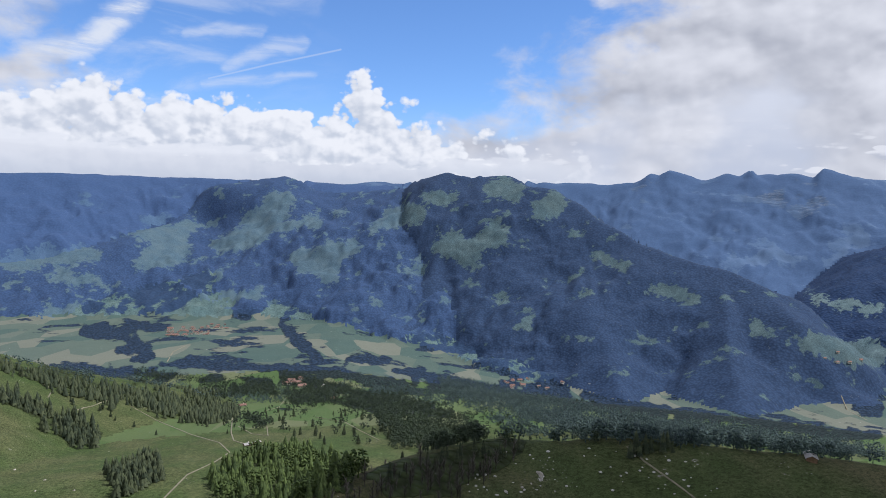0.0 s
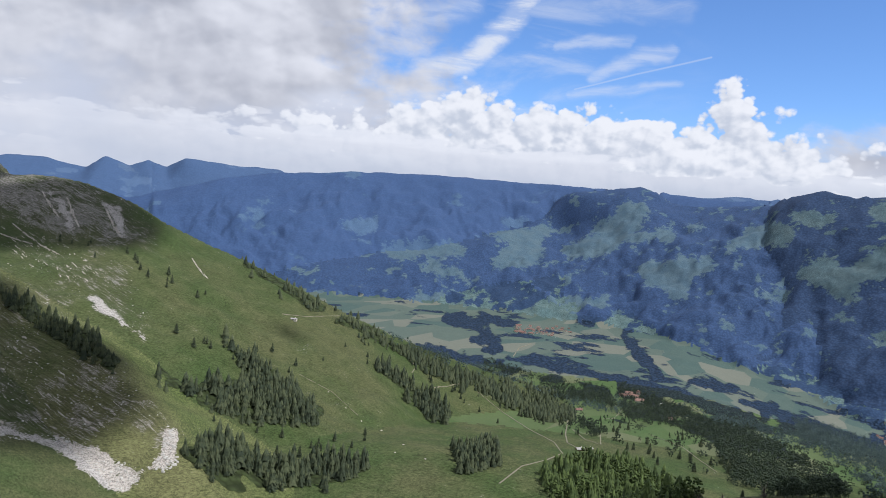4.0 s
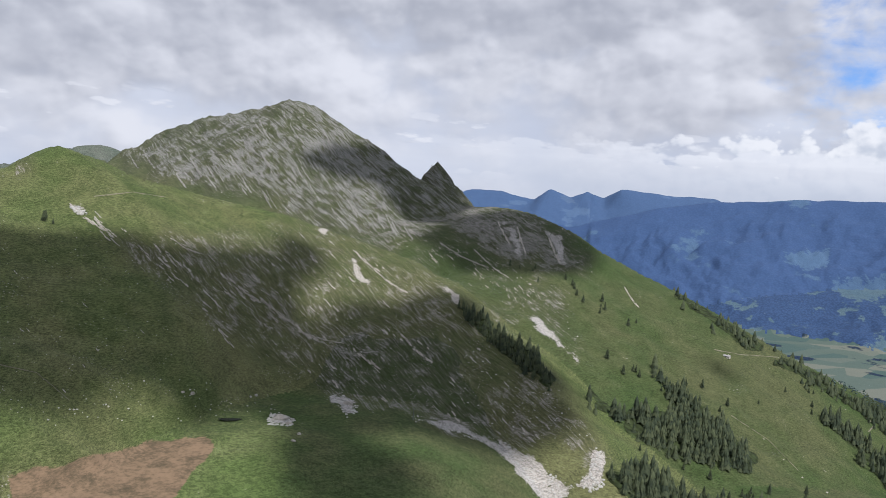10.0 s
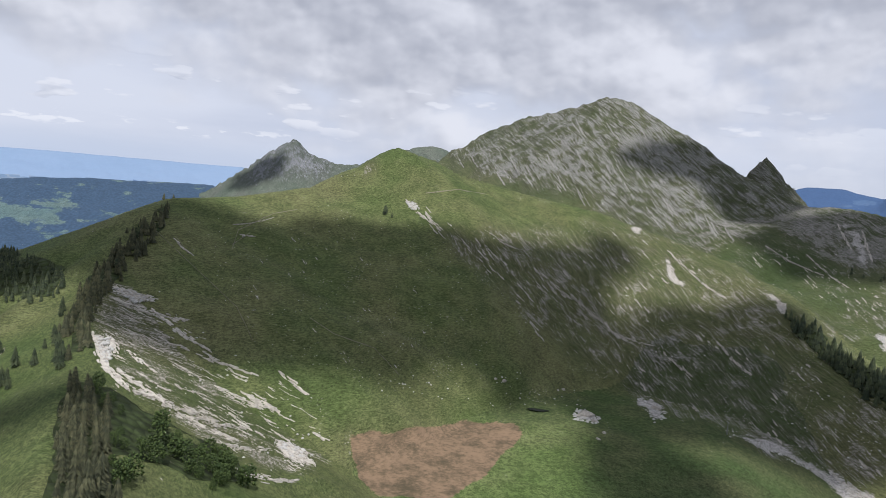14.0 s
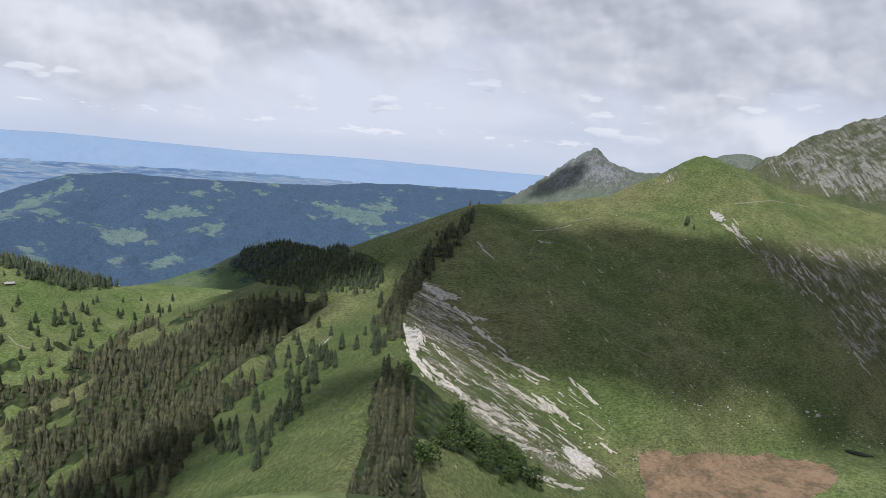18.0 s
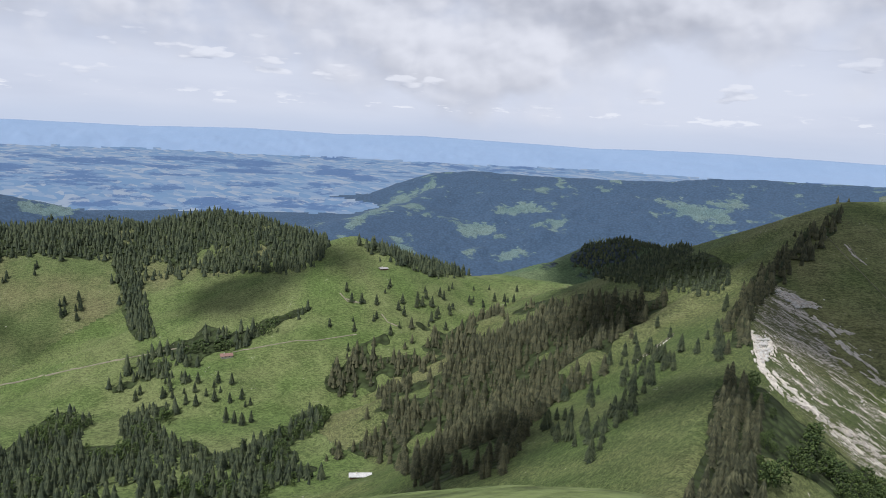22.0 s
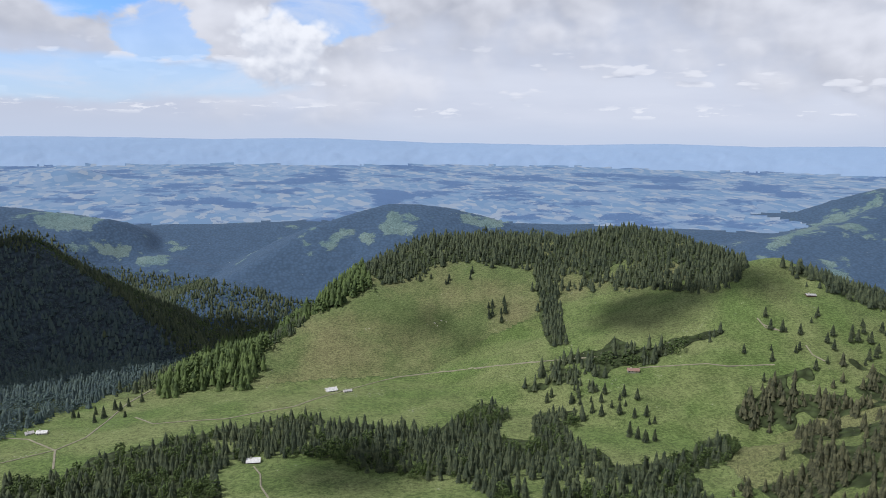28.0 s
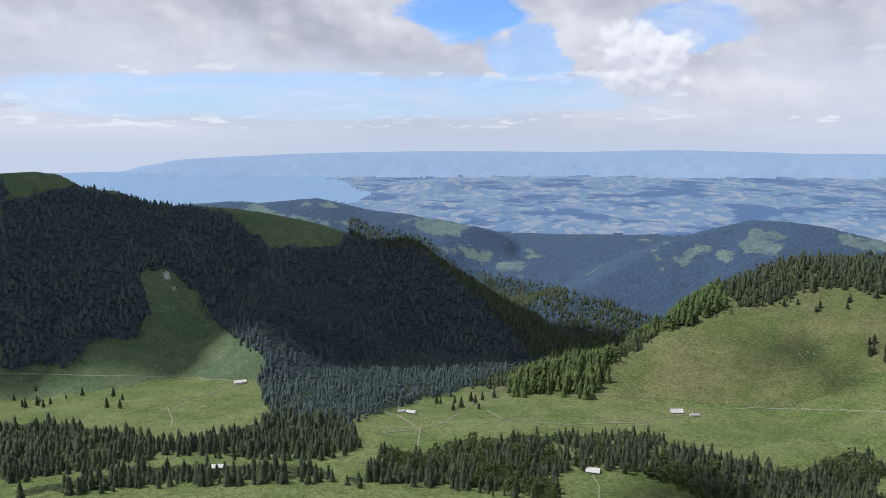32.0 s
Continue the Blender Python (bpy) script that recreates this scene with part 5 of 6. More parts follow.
STAND_OUT = np.where(GOWN == WHO["rocky_peak"], 4.0, np.where((GOWN == WHO["meadow_hill"]) | (GOWN == WHO["grassy_shoulder"]), 1.7, np.where(GOWN == WHO["rock_spike"], 5.0, np.where(GOWN == WHO["cone_mountain"], 8.0, 0.0))))
GZ = GZ + BEDS * STAND_OUT * ledges((0.147, 0.692, 0.707), np.where(GOWN == WHO["meadow_hill"], 13.0, 22.0), 130.0, 91)
GZ = GZ + BEDS * np.where(GOWN == WHO["crest_ridge"], 2.2, 0.0) * ledges((-0.945, -0.31, 0.1), 9.0, 120.0, 92)
GUP = np.degrees(np.arctan2(GZ, RANGES + 1e-6))
GTOP = np.maximum.accumulate(GUP, axis=1)
OPEN = soften(mask([(1.0, poly) for poly in MEADOWS], 0.42, 40, 6), 4)

# the low ground is told apart by what it is
EXTRA = ["valley_floor", "plain", "lake", "plateau", "low_hills"]
FLAT = GOWN == 0
k0 = len(OWNERS)
OWNERS += EXTRA
GOWN = np.where(FLAT & (GB < 62) & (RANGES > 1950), k0, GOWN)
GOWN = np.where(FLAT & (GB > 75) & (GB < 240) & (RANGES > 1700), k0 + 1, GOWN)
GOWN = np.where(FLAT & (GB > 120) & (GB < 240) & (RANGES > 1500) & (RANGES <= 2450), k0 + 4, GOWN)
GOWN = np.where(FLAT & (GB < 42) & (RANGES > 1150) & (RANGES <= 1950), k0 + 3, GOWN)
GOWN = np.where(FLAT & (GB < 226) & (RANGES > 2400) & (GUP > -4.6) & (GB > np.where(GUP > -2.6, 196.5 - 5.0 * (GUP + 2.6), 196.5 + 2.0 * grain(GX, GY, 300, 5, 3))), k0 + 2, GOWN)

# the low alp is leaner in the east and lusher in the west
LUSH = soften(mask([(1.0, [(75.0, -18.5), (70.3, -17.4), (69.0, -19.3), (70.0, -22.5), (74.1, -25.0), (81.0, -26.0), (96.0, -24.5), (95.5, -20.2), (89.6, -18.6), (82.0, -17.6)])], 0.5), 10)
OPEN = np.where(GOWN == 0, np.clip(np.maximum((GB - 58) / 45, LUSH), 0, 1), np.where(GOWN == WHO["chalet_hill"], 1.0, OPEN))

LAND = {
    "plateau": ("dale", "green plateau with farms, hedges and tracks", "plateau", "structure"),
    "ground": ("lush", "rolling alpine ground with grass, woods and tracks", "ground", "structure"),
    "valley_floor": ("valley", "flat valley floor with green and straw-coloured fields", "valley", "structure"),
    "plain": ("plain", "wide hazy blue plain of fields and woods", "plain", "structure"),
    "lake": ("lake", "pale blue lake with haze painted into its colour", "lake", "structure"),
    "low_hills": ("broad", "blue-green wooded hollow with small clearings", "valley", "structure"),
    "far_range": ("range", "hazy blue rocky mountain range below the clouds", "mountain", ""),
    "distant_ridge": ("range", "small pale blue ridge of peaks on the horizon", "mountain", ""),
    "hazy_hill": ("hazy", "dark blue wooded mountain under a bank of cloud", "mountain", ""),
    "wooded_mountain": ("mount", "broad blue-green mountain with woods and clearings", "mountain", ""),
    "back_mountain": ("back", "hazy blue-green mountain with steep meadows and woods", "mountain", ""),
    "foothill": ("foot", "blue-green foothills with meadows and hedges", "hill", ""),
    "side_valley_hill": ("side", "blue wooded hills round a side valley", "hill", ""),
    "grassy_shoulder": ("shoulder", "long green mountain shoulder dotted with spruces", "slope", ""),
    "near_knoll": ("knoll", "dark grassy knoll with bare trees and stones", "knoll", ""),
    "rocky_peak": ("peak", "rocky grey-green peak with slanting strata", "mountain", ""),
    "rock_spike": ("peak", "pointed dark rock tooth behind the peak", "rock", ""),
    "cone_mountain": ("cone", "cone-shaped distant mountain with rocky top", "mountain", ""),
    "pale_ridge": ("cone", "pale distant ridge behind the meadow hill", "ridge", ""),
    "meadow_hill": ("alp", "steep green hill with ribs of grey rock", "hill", ""),
    "crest_ridge": ("crag", "narrow ridge with pale rock bands and spruces", "ridge", ""),
    "chalet_hill": ("lush", "sunny green pasture hill with a small hut", "hill", ""),
    "pasture_hill": ("pasture", "rounded pasture hill crowned with spruce forest", "hill", ""),
    "dark_knoll": ("alp_woods", "dark wooded knoll behind the saddle", "knoll", ""),
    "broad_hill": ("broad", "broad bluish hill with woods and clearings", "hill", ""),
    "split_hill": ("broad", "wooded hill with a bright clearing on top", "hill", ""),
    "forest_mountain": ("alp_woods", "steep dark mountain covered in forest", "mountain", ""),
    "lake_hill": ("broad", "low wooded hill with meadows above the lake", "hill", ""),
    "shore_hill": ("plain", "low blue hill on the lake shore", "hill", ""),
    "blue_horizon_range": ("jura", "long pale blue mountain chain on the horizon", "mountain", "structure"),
}


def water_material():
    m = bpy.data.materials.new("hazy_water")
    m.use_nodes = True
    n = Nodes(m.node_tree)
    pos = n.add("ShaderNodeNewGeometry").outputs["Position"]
    # the water colour itself holds the pale blue of the haze
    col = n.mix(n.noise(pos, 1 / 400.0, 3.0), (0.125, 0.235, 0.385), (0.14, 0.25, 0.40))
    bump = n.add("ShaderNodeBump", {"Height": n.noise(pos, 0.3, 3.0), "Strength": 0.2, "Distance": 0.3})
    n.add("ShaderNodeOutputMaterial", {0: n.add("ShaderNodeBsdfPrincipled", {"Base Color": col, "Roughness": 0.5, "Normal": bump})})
    return m


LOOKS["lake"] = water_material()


def build_land():
    n, m = RANGES.shape
    idx = np.arange(n * m).reshape(n, m)
    nxt = np.roll(idx, -1, axis=0)
    quads = np.stack([idx[:, :-1], idx[:, 1:], nxt[:, 1:], nxt[:, :-1]], axis=-1).reshape(-1, 4)[:, ::-1]
    verts = np.stack([GX, GY, GZ + EYE], axis=-1).reshape(-1, 3)
    cover = np.stack([WOODS, BEDS, RUBBLE, SILT], axis=-1).reshape(-1, 4)
    meadow = OPEN.reshape(-1)
    own = GOWN.reshape(-1)[quads[:, 0]]
    for i, name in enumerate(OWNERS):
        q = quads[own == i]
        if not len(q):
            continue
        used, inverse = np.unique(q, return_inverse=True)
        me = bpy.data.meshes.new(name)
        me.vertices.add(len(used))
        me.vertices.foreach_set("co", verts[used].astype(np.float32).ravel())
        me.loops.add(q.size)
        me.loops.foreach_set("vertex_index", inverse.reshape(-1).astype(np.int32))
        me.polygons.add(len(q))
        me.polygons.foreach_set("loop_start", np.arange(0, q.size, 4, dtype=np.int32))
        me.polygons.foreach_set("use_smooth", np.ones(len(q), dtype=bool))
        me.update(calc_edges=True)
        at_c = me.attributes.new("cover", "FLOAT_COLOR", "POINT")
        at_c.data.foreach_set("color", cover[used].astype(np.float32).ravel())
        at_m = me.attributes.new("meadow", "FLOAT", "POINT")
        at_m.data.foreach_set("value", meadow[used].astype(np.float32))
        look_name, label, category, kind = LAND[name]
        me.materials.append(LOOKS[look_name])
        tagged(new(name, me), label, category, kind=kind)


build_land()


# ---- helpers for things ----


def mesh_of(name, verts, faces, material, smooth=False):
    me = bpy.data.meshes.new(name)
    me.from_pydata([tuple(v) for v in verts], [], faces)
    if smooth:
        me.polygons.foreach_set("use_smooth", [True] * len(me.polygons))
    me.materials.append(material)
    me.update()
    return me


def part(name, me, parent, label=""):
    ob = new(name, me)
    ob.parent = parent
    return tagged(ob, label)


def thing(name, m, label, category, group=""):
    ob = new(name)
    ob.matrix_basis = m
    return tagged(ob, label, category, group)


# ---- trees ----


def spruce_shape(rnd, tiers, sides, slim=0.235):
    """A spruce of height 1: drooping whorls of branches with a ragged hem, one above another."""
    verts, faces = [], []
    for k in range(tiers):
        low = 0.06 + 0.80 * k / tiers
        high = min(1.0, low + 1.75 / tiers * (1 - 0.35 * k / tiers) + 0.06)
        wide = slim * (1 - low) ** 0.8 * rnd.uniform(0.85, 1.15) + 0.012
        turn = rnd.uniform(0, 6.28)
        apex = len(verts)
        verts.append((rnd.uniform(-0.008, 0.008), rnd.uniform(-0.008, 0.008), high))
        for s in range(2 * sides):
            a = turn + math.pi * s / sides
            r = wide * (rnd.uniform(0.9, 1.2) if s % 2 else rnd.uniform(0.45, 0.68))
            verts.append((r * math.cos(a), r * math.sin(a), low - (0.035 if s % 2 else -0.03) + rnd.uniform(-0.015, 0.015)))
        ring = [apex + 1 + s for s in range(2 * sides)]
        faces += [(apex, ring[s], ring[(s + 1) % len(ring)]) for s in range(len(ring))]
    return np.array(verts), faces


def trunk_shape(wide, low, high, sides=5):
    verts = [(w * math.cos(6.2832 * s / sides), w * math.sin(6.2832 * s / sides), z) for z, w in ((low, wide), (high, wide * 0.5)) for s in range(sides)]
    return np.array(verts), [(s, (s + 1) % sides, sides + (s + 1) % sides, sides + s) for s in range(sides)]


def broadleaf_shape(rnd, clumps, slim=0.30, small=1.0):
    """A leafy tree of height 1: small uneven clumps of leaves with gaps between them, round several limbs."""
    verts, faces = [], []
    for k in range(clumps):
        h = rnd.uniform(0.22, 0.92)
        reach = slim * math.sqrt(max(0.05, 1 - ((h - 0.5) / 0.52) ** 2))
        a, r = rnd.uniform(0, 6.28), reach * math.sqrt(rnd.uniform(0.15, 1.0))
        c = Vector((r * math.cos(a), r * math.sin(a), h))
        size = rnd.uniform(0.09, 0.16) * small
        base = len(verts)
        for d in ((1, 0, 0), (-0.5, 0.87, 0), (-0.5, -0.87, 0), (0, 0, 1), (0, 0, -0.7)):
            verts.append(tuple(c + Vector(d) * size * rnd.uniform(0.7, 1.35) + Vector((rnd.uniform(-.02, .02), rnd.uniform(-.02, .02), rnd.uniform(-.02, .02)))))
        faces += [tuple(base + i for i in f) for f in ((0, 1, 3), (1, 2, 3), (2, 0, 3), (1, 0, 4), (2, 1, 4), (0, 2, 4))]
    return np.array(verts), faces


def bare_shape(rnd, twigs):
    verts, faces = [], []
    for k in range(twigs):
        a, h = rnd.uniform(0, 6.28), rnd.uniform(0.1, 0.75)
        tip = np.array((math.cos(a) * 0.2, math.sin(a) * 0.2, h + 0.28)) * rnd.uniform(0.8, 1.2)
        root = np.array((0, 0, h))
        side = np.array((-math.sin(a), math.cos(a), 0)) * 0.022
        base = len(verts)
        verts += [tuple(root - side), tuple(root + side), tuple(tip), tuple(root + (0, 0, 0.05))]
        faces += [(base, base + 1, base + 2), (base + 1, base + 3, base + 2), (base + 3, base, base + 2)]
    return np.array(verts), faces


def with_trunk(shape, wide=0.016, high=0.5):
    v, f = shape
    tv, tf = trunk_shape(wide, -0.05, high)
    quads = [(a + len(v), b + len(v), c + len(v)) for a, b, c, d in tf] + [(a + len(v), c + len(v), d + len(v)) for a, b, c, d in tf]
    return np.concatenate([v, tv]), list(f) + quads


rnd = random.Random(11)
SHAPES = {
    "spruce": ([with_trunk(spruce_shape(rnd, 16, 7, 0.22)) for _ in range(6)], [with_trunk(spruce_shape(rnd, 7, 6)) for _ in range(5)], [spruce_shape(rnd, 4, 5, 0.25) for _ in range(5)], [spruce_shape(rnd, 2, 4, 0.28) for _ in range(4)]),
    "broad": ([with_trunk(broadleaf_shape(rnd, 130, 0.34, 0.42), 0.03, 0.5) for _ in range(5)], [with_trunk(broadleaf_shape(rnd, 44, 0.32, 0.62), 0.03, 0.5) for _ in range(5)], [broadleaf_shape(rnd, 18, 0.36, 0.85) for _ in range(5)], [broadleaf_shape(rnd, 7, 0.38) for _ in range(4)]),
    "bare": ([with_trunk(bare_shape(rnd, 26), 0.025, 0.9) for _ in range(5)],) * 4,
}


def field_of_spots(step, far):
    """Evenly strewn spots over the land out to a range, with height and bearing, where a tree could be seen from the summit."""
    gen = np.random.default_rng(5)
    g = np.arange(-far, far, step)
    x, y = np.meshgrid(g, g)
    x = (x + gen.uniform(-0.48, 0.48, x.shape) * step).ravel()
    y = (y + gen.uniform(-0.48, 0.48, y.shape) * step).ravel()
    r, b = np.hypot(x, y), bearing_of(x, y)
    ok = (r < far) & (r > 90) & (b > -35) & (b < 225)
    x, y, r, b = x[ok], y[ok], r[ok], b[ok]
    col = np.clip(np.round((b + 36) / 0.14).astype(int), 0, int(260.9 / 0.14))
    order = np.argsort(col, kind="stable")
    x, y, r, b, col = x[order], y[order], r[order], b[order], col[order]
    z, before = np.empty(len(x)), np.empty(len(x))
    starts = np.searchsorted(col, np.arange(col.max() + 2))
    for c in range(col.max() + 1):
        s = slice(starts[c], starts[c + 1])
        if s.start == s.stop:
            continue
        z[s] = np.interp(r[s], RANGES[c], GZ[c])
        before[s] = np.interp(r[s] - 14, RANGES[c], GTOP[c])
    ok = np.degrees(np.arctan2(z + 15, r)) > before - 0.15
    return x[ok], y[ok], z[ok], r[ok], b[ok]


def plant(name, label, kind, material, x, y, z, r, tall, gen):
    """One stand of trees as one mesh: the nearer trees with more whorls."""
    all_v, all_f, count = [], [], 0
    level = np.where(r < 520, 0, np.where(r < 760, 1, np.where(r < 1250, 2, 3)))
    for lev in range(4):
        shapes = SHAPES[kind][lev]
        pick = gen.integers(0, len(shapes), len(x))
        for k, (v, f) in enumerate(shapes):
            w = np.where((level == lev) & (pick == k))[0]
            if not len(w):
                continue
            h = tall[w] * gen.uniform(0.4, 1.3, len(w))
            a = gen.uniform(0, 6.283, len(w))
            fat = h * gen.uniform(0.85, 1.25, len(w))
            ca, sa = np.cos(a)[:, None], np.sin(a)[:, None]
            vx = x[w][:, None] + fat[:, None] * (v[:, 0] * ca - v[:, 1] * sa)
            vy = y[w][:, None] + fat[:, None] * (v[:, 0] * sa + v[:, 1] * ca)
            vz = z[w][:, None] + EYE + h[:, None] * v[:, 2] - 0.3
            all_v.append(np.stack([vx, vy, vz], axis=-1).reshape(-1, 3))
            tri = np.array([t for t in f])
            all_f.append((tri[None] + (count + np.arange(len(w)) * len(v))[:, None, None]).reshape(-1, 3))
            count += len(w) * len(v)
    if not all_v:
        return
    v, f = np.concatenate(all_v), np.concatenate(all_f)
    me = bpy.data.meshes.new(name)
    me.vertices.add(len(v))
    me.vertices.foreach_set("co", v.astype(np.float32).ravel())
    me.loops.add(f.size)
    me.loops.foreach_set("vertex_index", f.ravel().astype(np.int32))
    me.polygons.add(len(f))
    me.polygons.foreach_set("loop_start", np.arange(0, f.size, 3, dtype=np.int32))
    me.update(calc_edges=True)
    me.materials.append(material)
    tagged(new(name, me), label, "forest", kind="stuff")


STAND_LOOK = {
    "hilltop_spruce": ("spruce", NEEDLES), "flank_broadleaf": ("mixed", FOLIAGE), "slope_spruce": ("spruce", NEEDLES_BROWN), "ridge_spruce": ("spruce", NEEDLES_BROWN),
    "ridge_broadleaf": ("broad", FOLIAGE), "shade_forest": ("mixed", NEEDLES_HAZED), "dell_broadleaf": ("mixed", FOLIAGE), "valley_broadleaf": ("broad", FOLIAGE_HAZED),
    "plateau_grove": ("broad", FOLIAGE_DARK), "plateau_spruce": ("spruce", NEEDLES), "crest_spruce": ("spruce", NEEDLES), "knoll_bare_trees": ("bare", TWIGS),
    "hollow_spruce": ("mixed", NEEDLES), "lower_spruce": ("mixed", NEEDLES), "shade_forest_edge": ("mixed", NEEDLES), "plateau_hedges": ("broad", FOLIAGE_DARK), "knoll_dark_spruce": ("spruce", NEEDLES), "terrace_broadleaf": ("broad", FOLIAGE_DARK), "hamlet_broadleaf": ("broad", FOLIAGE_DARK), "dark_grove": ("broad", FOLIAGE_DARK), "lane_broadleaf": ("broad", FOLIAGE_DARK), "gorge_broadleaf": ("broad", FOLIAGE_HAZED), "hedge_spruce": ("mixed", NEEDLES), "valley_wood": ("mixed", NEEDLES), "ridge_top_spruce": ("spruce", NEEDLES_BROWN),
}


OPENNESS = {"valley_wood": 1.3, "ridge_top_spruce": 1.2, "knoll_spruce": 1.6, "shade_forest_edge": 1.3, "plateau_hedges": -0.3, "pasture_clump": 0.12, "lower_clump": 0.15, "long_clump": 0.4, "hedge_spruce": 1.2, "strip_spruce": 1.1, "terrace_broadleaf": 0.9, "hamlet_broadleaf": 0.7, "dark_grove": 1.2, "gorge_broadleaf": 0.9, "hilltop_spruce": 1.1, "flank_broadleaf": 1.2, "shade_forest": 1.3, "ridge_spruce": 1.0, "hollow_spruce": 0.95, "lower_spruce": 0.95, "slope_spruce": 0.42, "valley_broadleaf": 0.7, "crest_spruce": 0.45}
STAND_TALL = {"pasture_clump": 21.0, "lower_clump": 21.0, "long_clump": 19.0, "clump_w": 19.0, "clump_y": 19.0, "clump_z": 19.0, "oval_clump": 19.0, "dell_broadleaf": 19.0, "ridge_top_spruce": 13.0, "flank_broadleaf": 22.0, "plateau_hedges": 13.0, "slope_spruce": 16.0, "ridge_spruce": 14.5, "shade_forest": 13.0, "shade_forest_edge": 13.0, "valley_wood": 13.0, "knoll_dark_spruce": 10.0, "knoll_spruce": 10.5, "hollow_spruce": 14.0, "lower_spruce": 14.0, "hilltop_spruce": 14.0, "gully_line": 17.0}


def size_at(r):
    """Trees and houses stand smaller on the far, drawn-in land."""
    return np.interp(r, [0, 1300, 2000, 3000, 5000], [1.0, 1.0, 0.8, 0.5, 0.3])


def plant_forests():
    gen = np.random.default_rng(8)
    x, y, z, r, b = field_of_spots(6.9, 2300.0)
    u = np.degrees(np.arctan2(z + 5.0, r))
    gap = grain(x, y, 40, 77, 3)
    taken = np.zeros(len(x), bool)
    for name, (space, poly) in STANDS.items():
        b0, b1, u0, u1 = box_of(poly)
        c = np.where((b > b0 - 0.6) & (b < b1 + 0.6) & (u > u0 - 0.4) & (u < u1 + 0.4) & ~taken)[0]
        c = c[inside(b[c] + 0.3 * gap[c] + gen.normal(0, 0.14, len(c)), u[c] + gen.normal(0, 0.12, len(c)), poly)]
        c = c[gen.uniform(0, 1, len(c)) < np.clip((gap[c] + OPENNESS.get(name, 0.85)) / 0.5, 0.05, 1) / space ** 2]
        taken[c] = True
        kind, material = STAND_LOOK.get(name, ("spruce", NEEDLES))
        tall = STAND_TALL.get(name, 15.5) * size_at(r[c])
        if kind == "mixed":
            leafy = gap[c] + gen.normal(0, 0.35, len(c)) > (0.25 if material is not NEEDLES_HAZED else -0.05)
            plant("broadleaf_wood", "green broadleaf trees among spruces on a slope", "broad", FOLIAGE if material is not NEEDLES_HAZED else FOLIAGE_HAZED, x[c][leafy], y[c][leafy], z[c][leafy], r[c][leafy], tall[leafy] * 0.8, gen)
            c, tall, kind = c[~leafy], tall[~leafy], "spruce"
        label = {"spruce": "dense stand of dark green spruces on a slope", "broad": "leafy green broadleaf wood on a slope", "bare": "grey leafless trees on a dark knoll"}[kind]
        plant({"spruce": "spruce_forest", "broad": "broadleaf_wood", "bare": "bare_trees"}[kind], label, kind, material, x[c], y[c], z[c], r[c], tall * (1.0 if kind == "spruce" else 0.75), gen)


plant_forests()


def single_trees():
    rnd = random.Random(21)
    models = []
    for k in range(5):
        v, f = spruce_shape(rnd, 9, 7, 0.25)
        tv, tf = trunk_shape(0.017, -0.04, 0.6, 6)
        models.append((mesh_of("crown", v, f, NEEDLES), mesh_of("trunk", tv, tf, BARK)))
    for count, poly in SINGLES:
        b0, b1, u0, u1 = box_of(poly)
        done = 0
        for _ in range(count * 30):
            if done >= count:
                break
            b, u = rnd.uniform(b0, b1), rnd.uniform(u0, u1)
            if not inside(np.array([b]), np.array([u]), poly)[0]:
                continue
            p = seat(b, u)
            r = math.hypot(p.x, p.y)
            h = rnd.uniform(7, 15.5) * float(size_at(r))
            crown, trunk = models[rnd.randrange(5)]
            tree = thing("spruce_tree", Matrix.Translation(p) @ pose(0, 0, 0, 0, 0, rnd.uniform(0, 360)) @ Matrix.Scale(h, 4), "single dark green spruce standing on a grassy slope", "tree", "spruces on the pastures")
            part("trunk", trunk, tree)
            part("crown", crown, tree)
            done += 1


single_trees()


# ---- tracks ----


def ribbon(poly, wide):
    pts = []
    for (b0, u0), (b1, u1) in zip(poly[:-1], poly[1:]):
        n = max(2, int(abs(b1 - b0) * 3 + abs(u1 - u0) * 3))
        pts += [(b0 + (b1 - b0) * k / n, u0 + (u1 - u0) * k / n) for k in range(n)]
    pts.append(poly[-1])
    spots = [seat(b, u) for b, u in pts]
    verts, faces = [], []
    for i, p in enumerate(spots):
        way = spots[min(i + 1, len(spots) - 1)] - spots[max(i - 1, 0)]
        way.z = 0
        if way.length < 1e-6:
            way = Vector((1, 0, 0))
        way.normalize()
        side = Vector((-way.y, way.x, 0)) * wide / 2 * (1 + 0.25 * noise.noise(p * 0.05))
        for k, s in ((0, -1), (1, 1)):
            q = p + side * s
            verts.append((q.x, q.y, height_at(q.x, q.y) + 0.5))
        for k, s in ((0, -1), (1, 1)):
            q = p + side * s * 1.25
            verts.append((q.x, q.y, height_at(q.x, q.y) - 0.4))
        if i:
            a = 4 * i
            faces += [(a - 4, a - 3, a + 1, a), (a - 2, a - 4, a, a + 2), (a - 3, a - 1, a + 3, a + 1)]
    return verts, faces


for wide, poly in TRACKS:
    v, f = ribbon(poly, wide * 0.42)
    tagged(new("track", mesh_of("track", v, f, GRAVEL)), "pale gravel farm track across the grass", "track", kind="structure")


# ---- buildings ----


def house(spot, heading, length, width, wall_h, pitch, wall_mat, roof_mat, label, category="chalet", group="", name="chalet", chimney=True):
    """A gabled house: walls with gables, two roof slopes with eaves, door, windows, chimney."""
    top = thing(name, Matrix.Translation(spot) @ pose(0, 0, 0, 0, 0, heading), label, category, group)
    l, w, h = length / 2, width / 2, wall_h
    g = h + w * math.tan(radians(pitch))
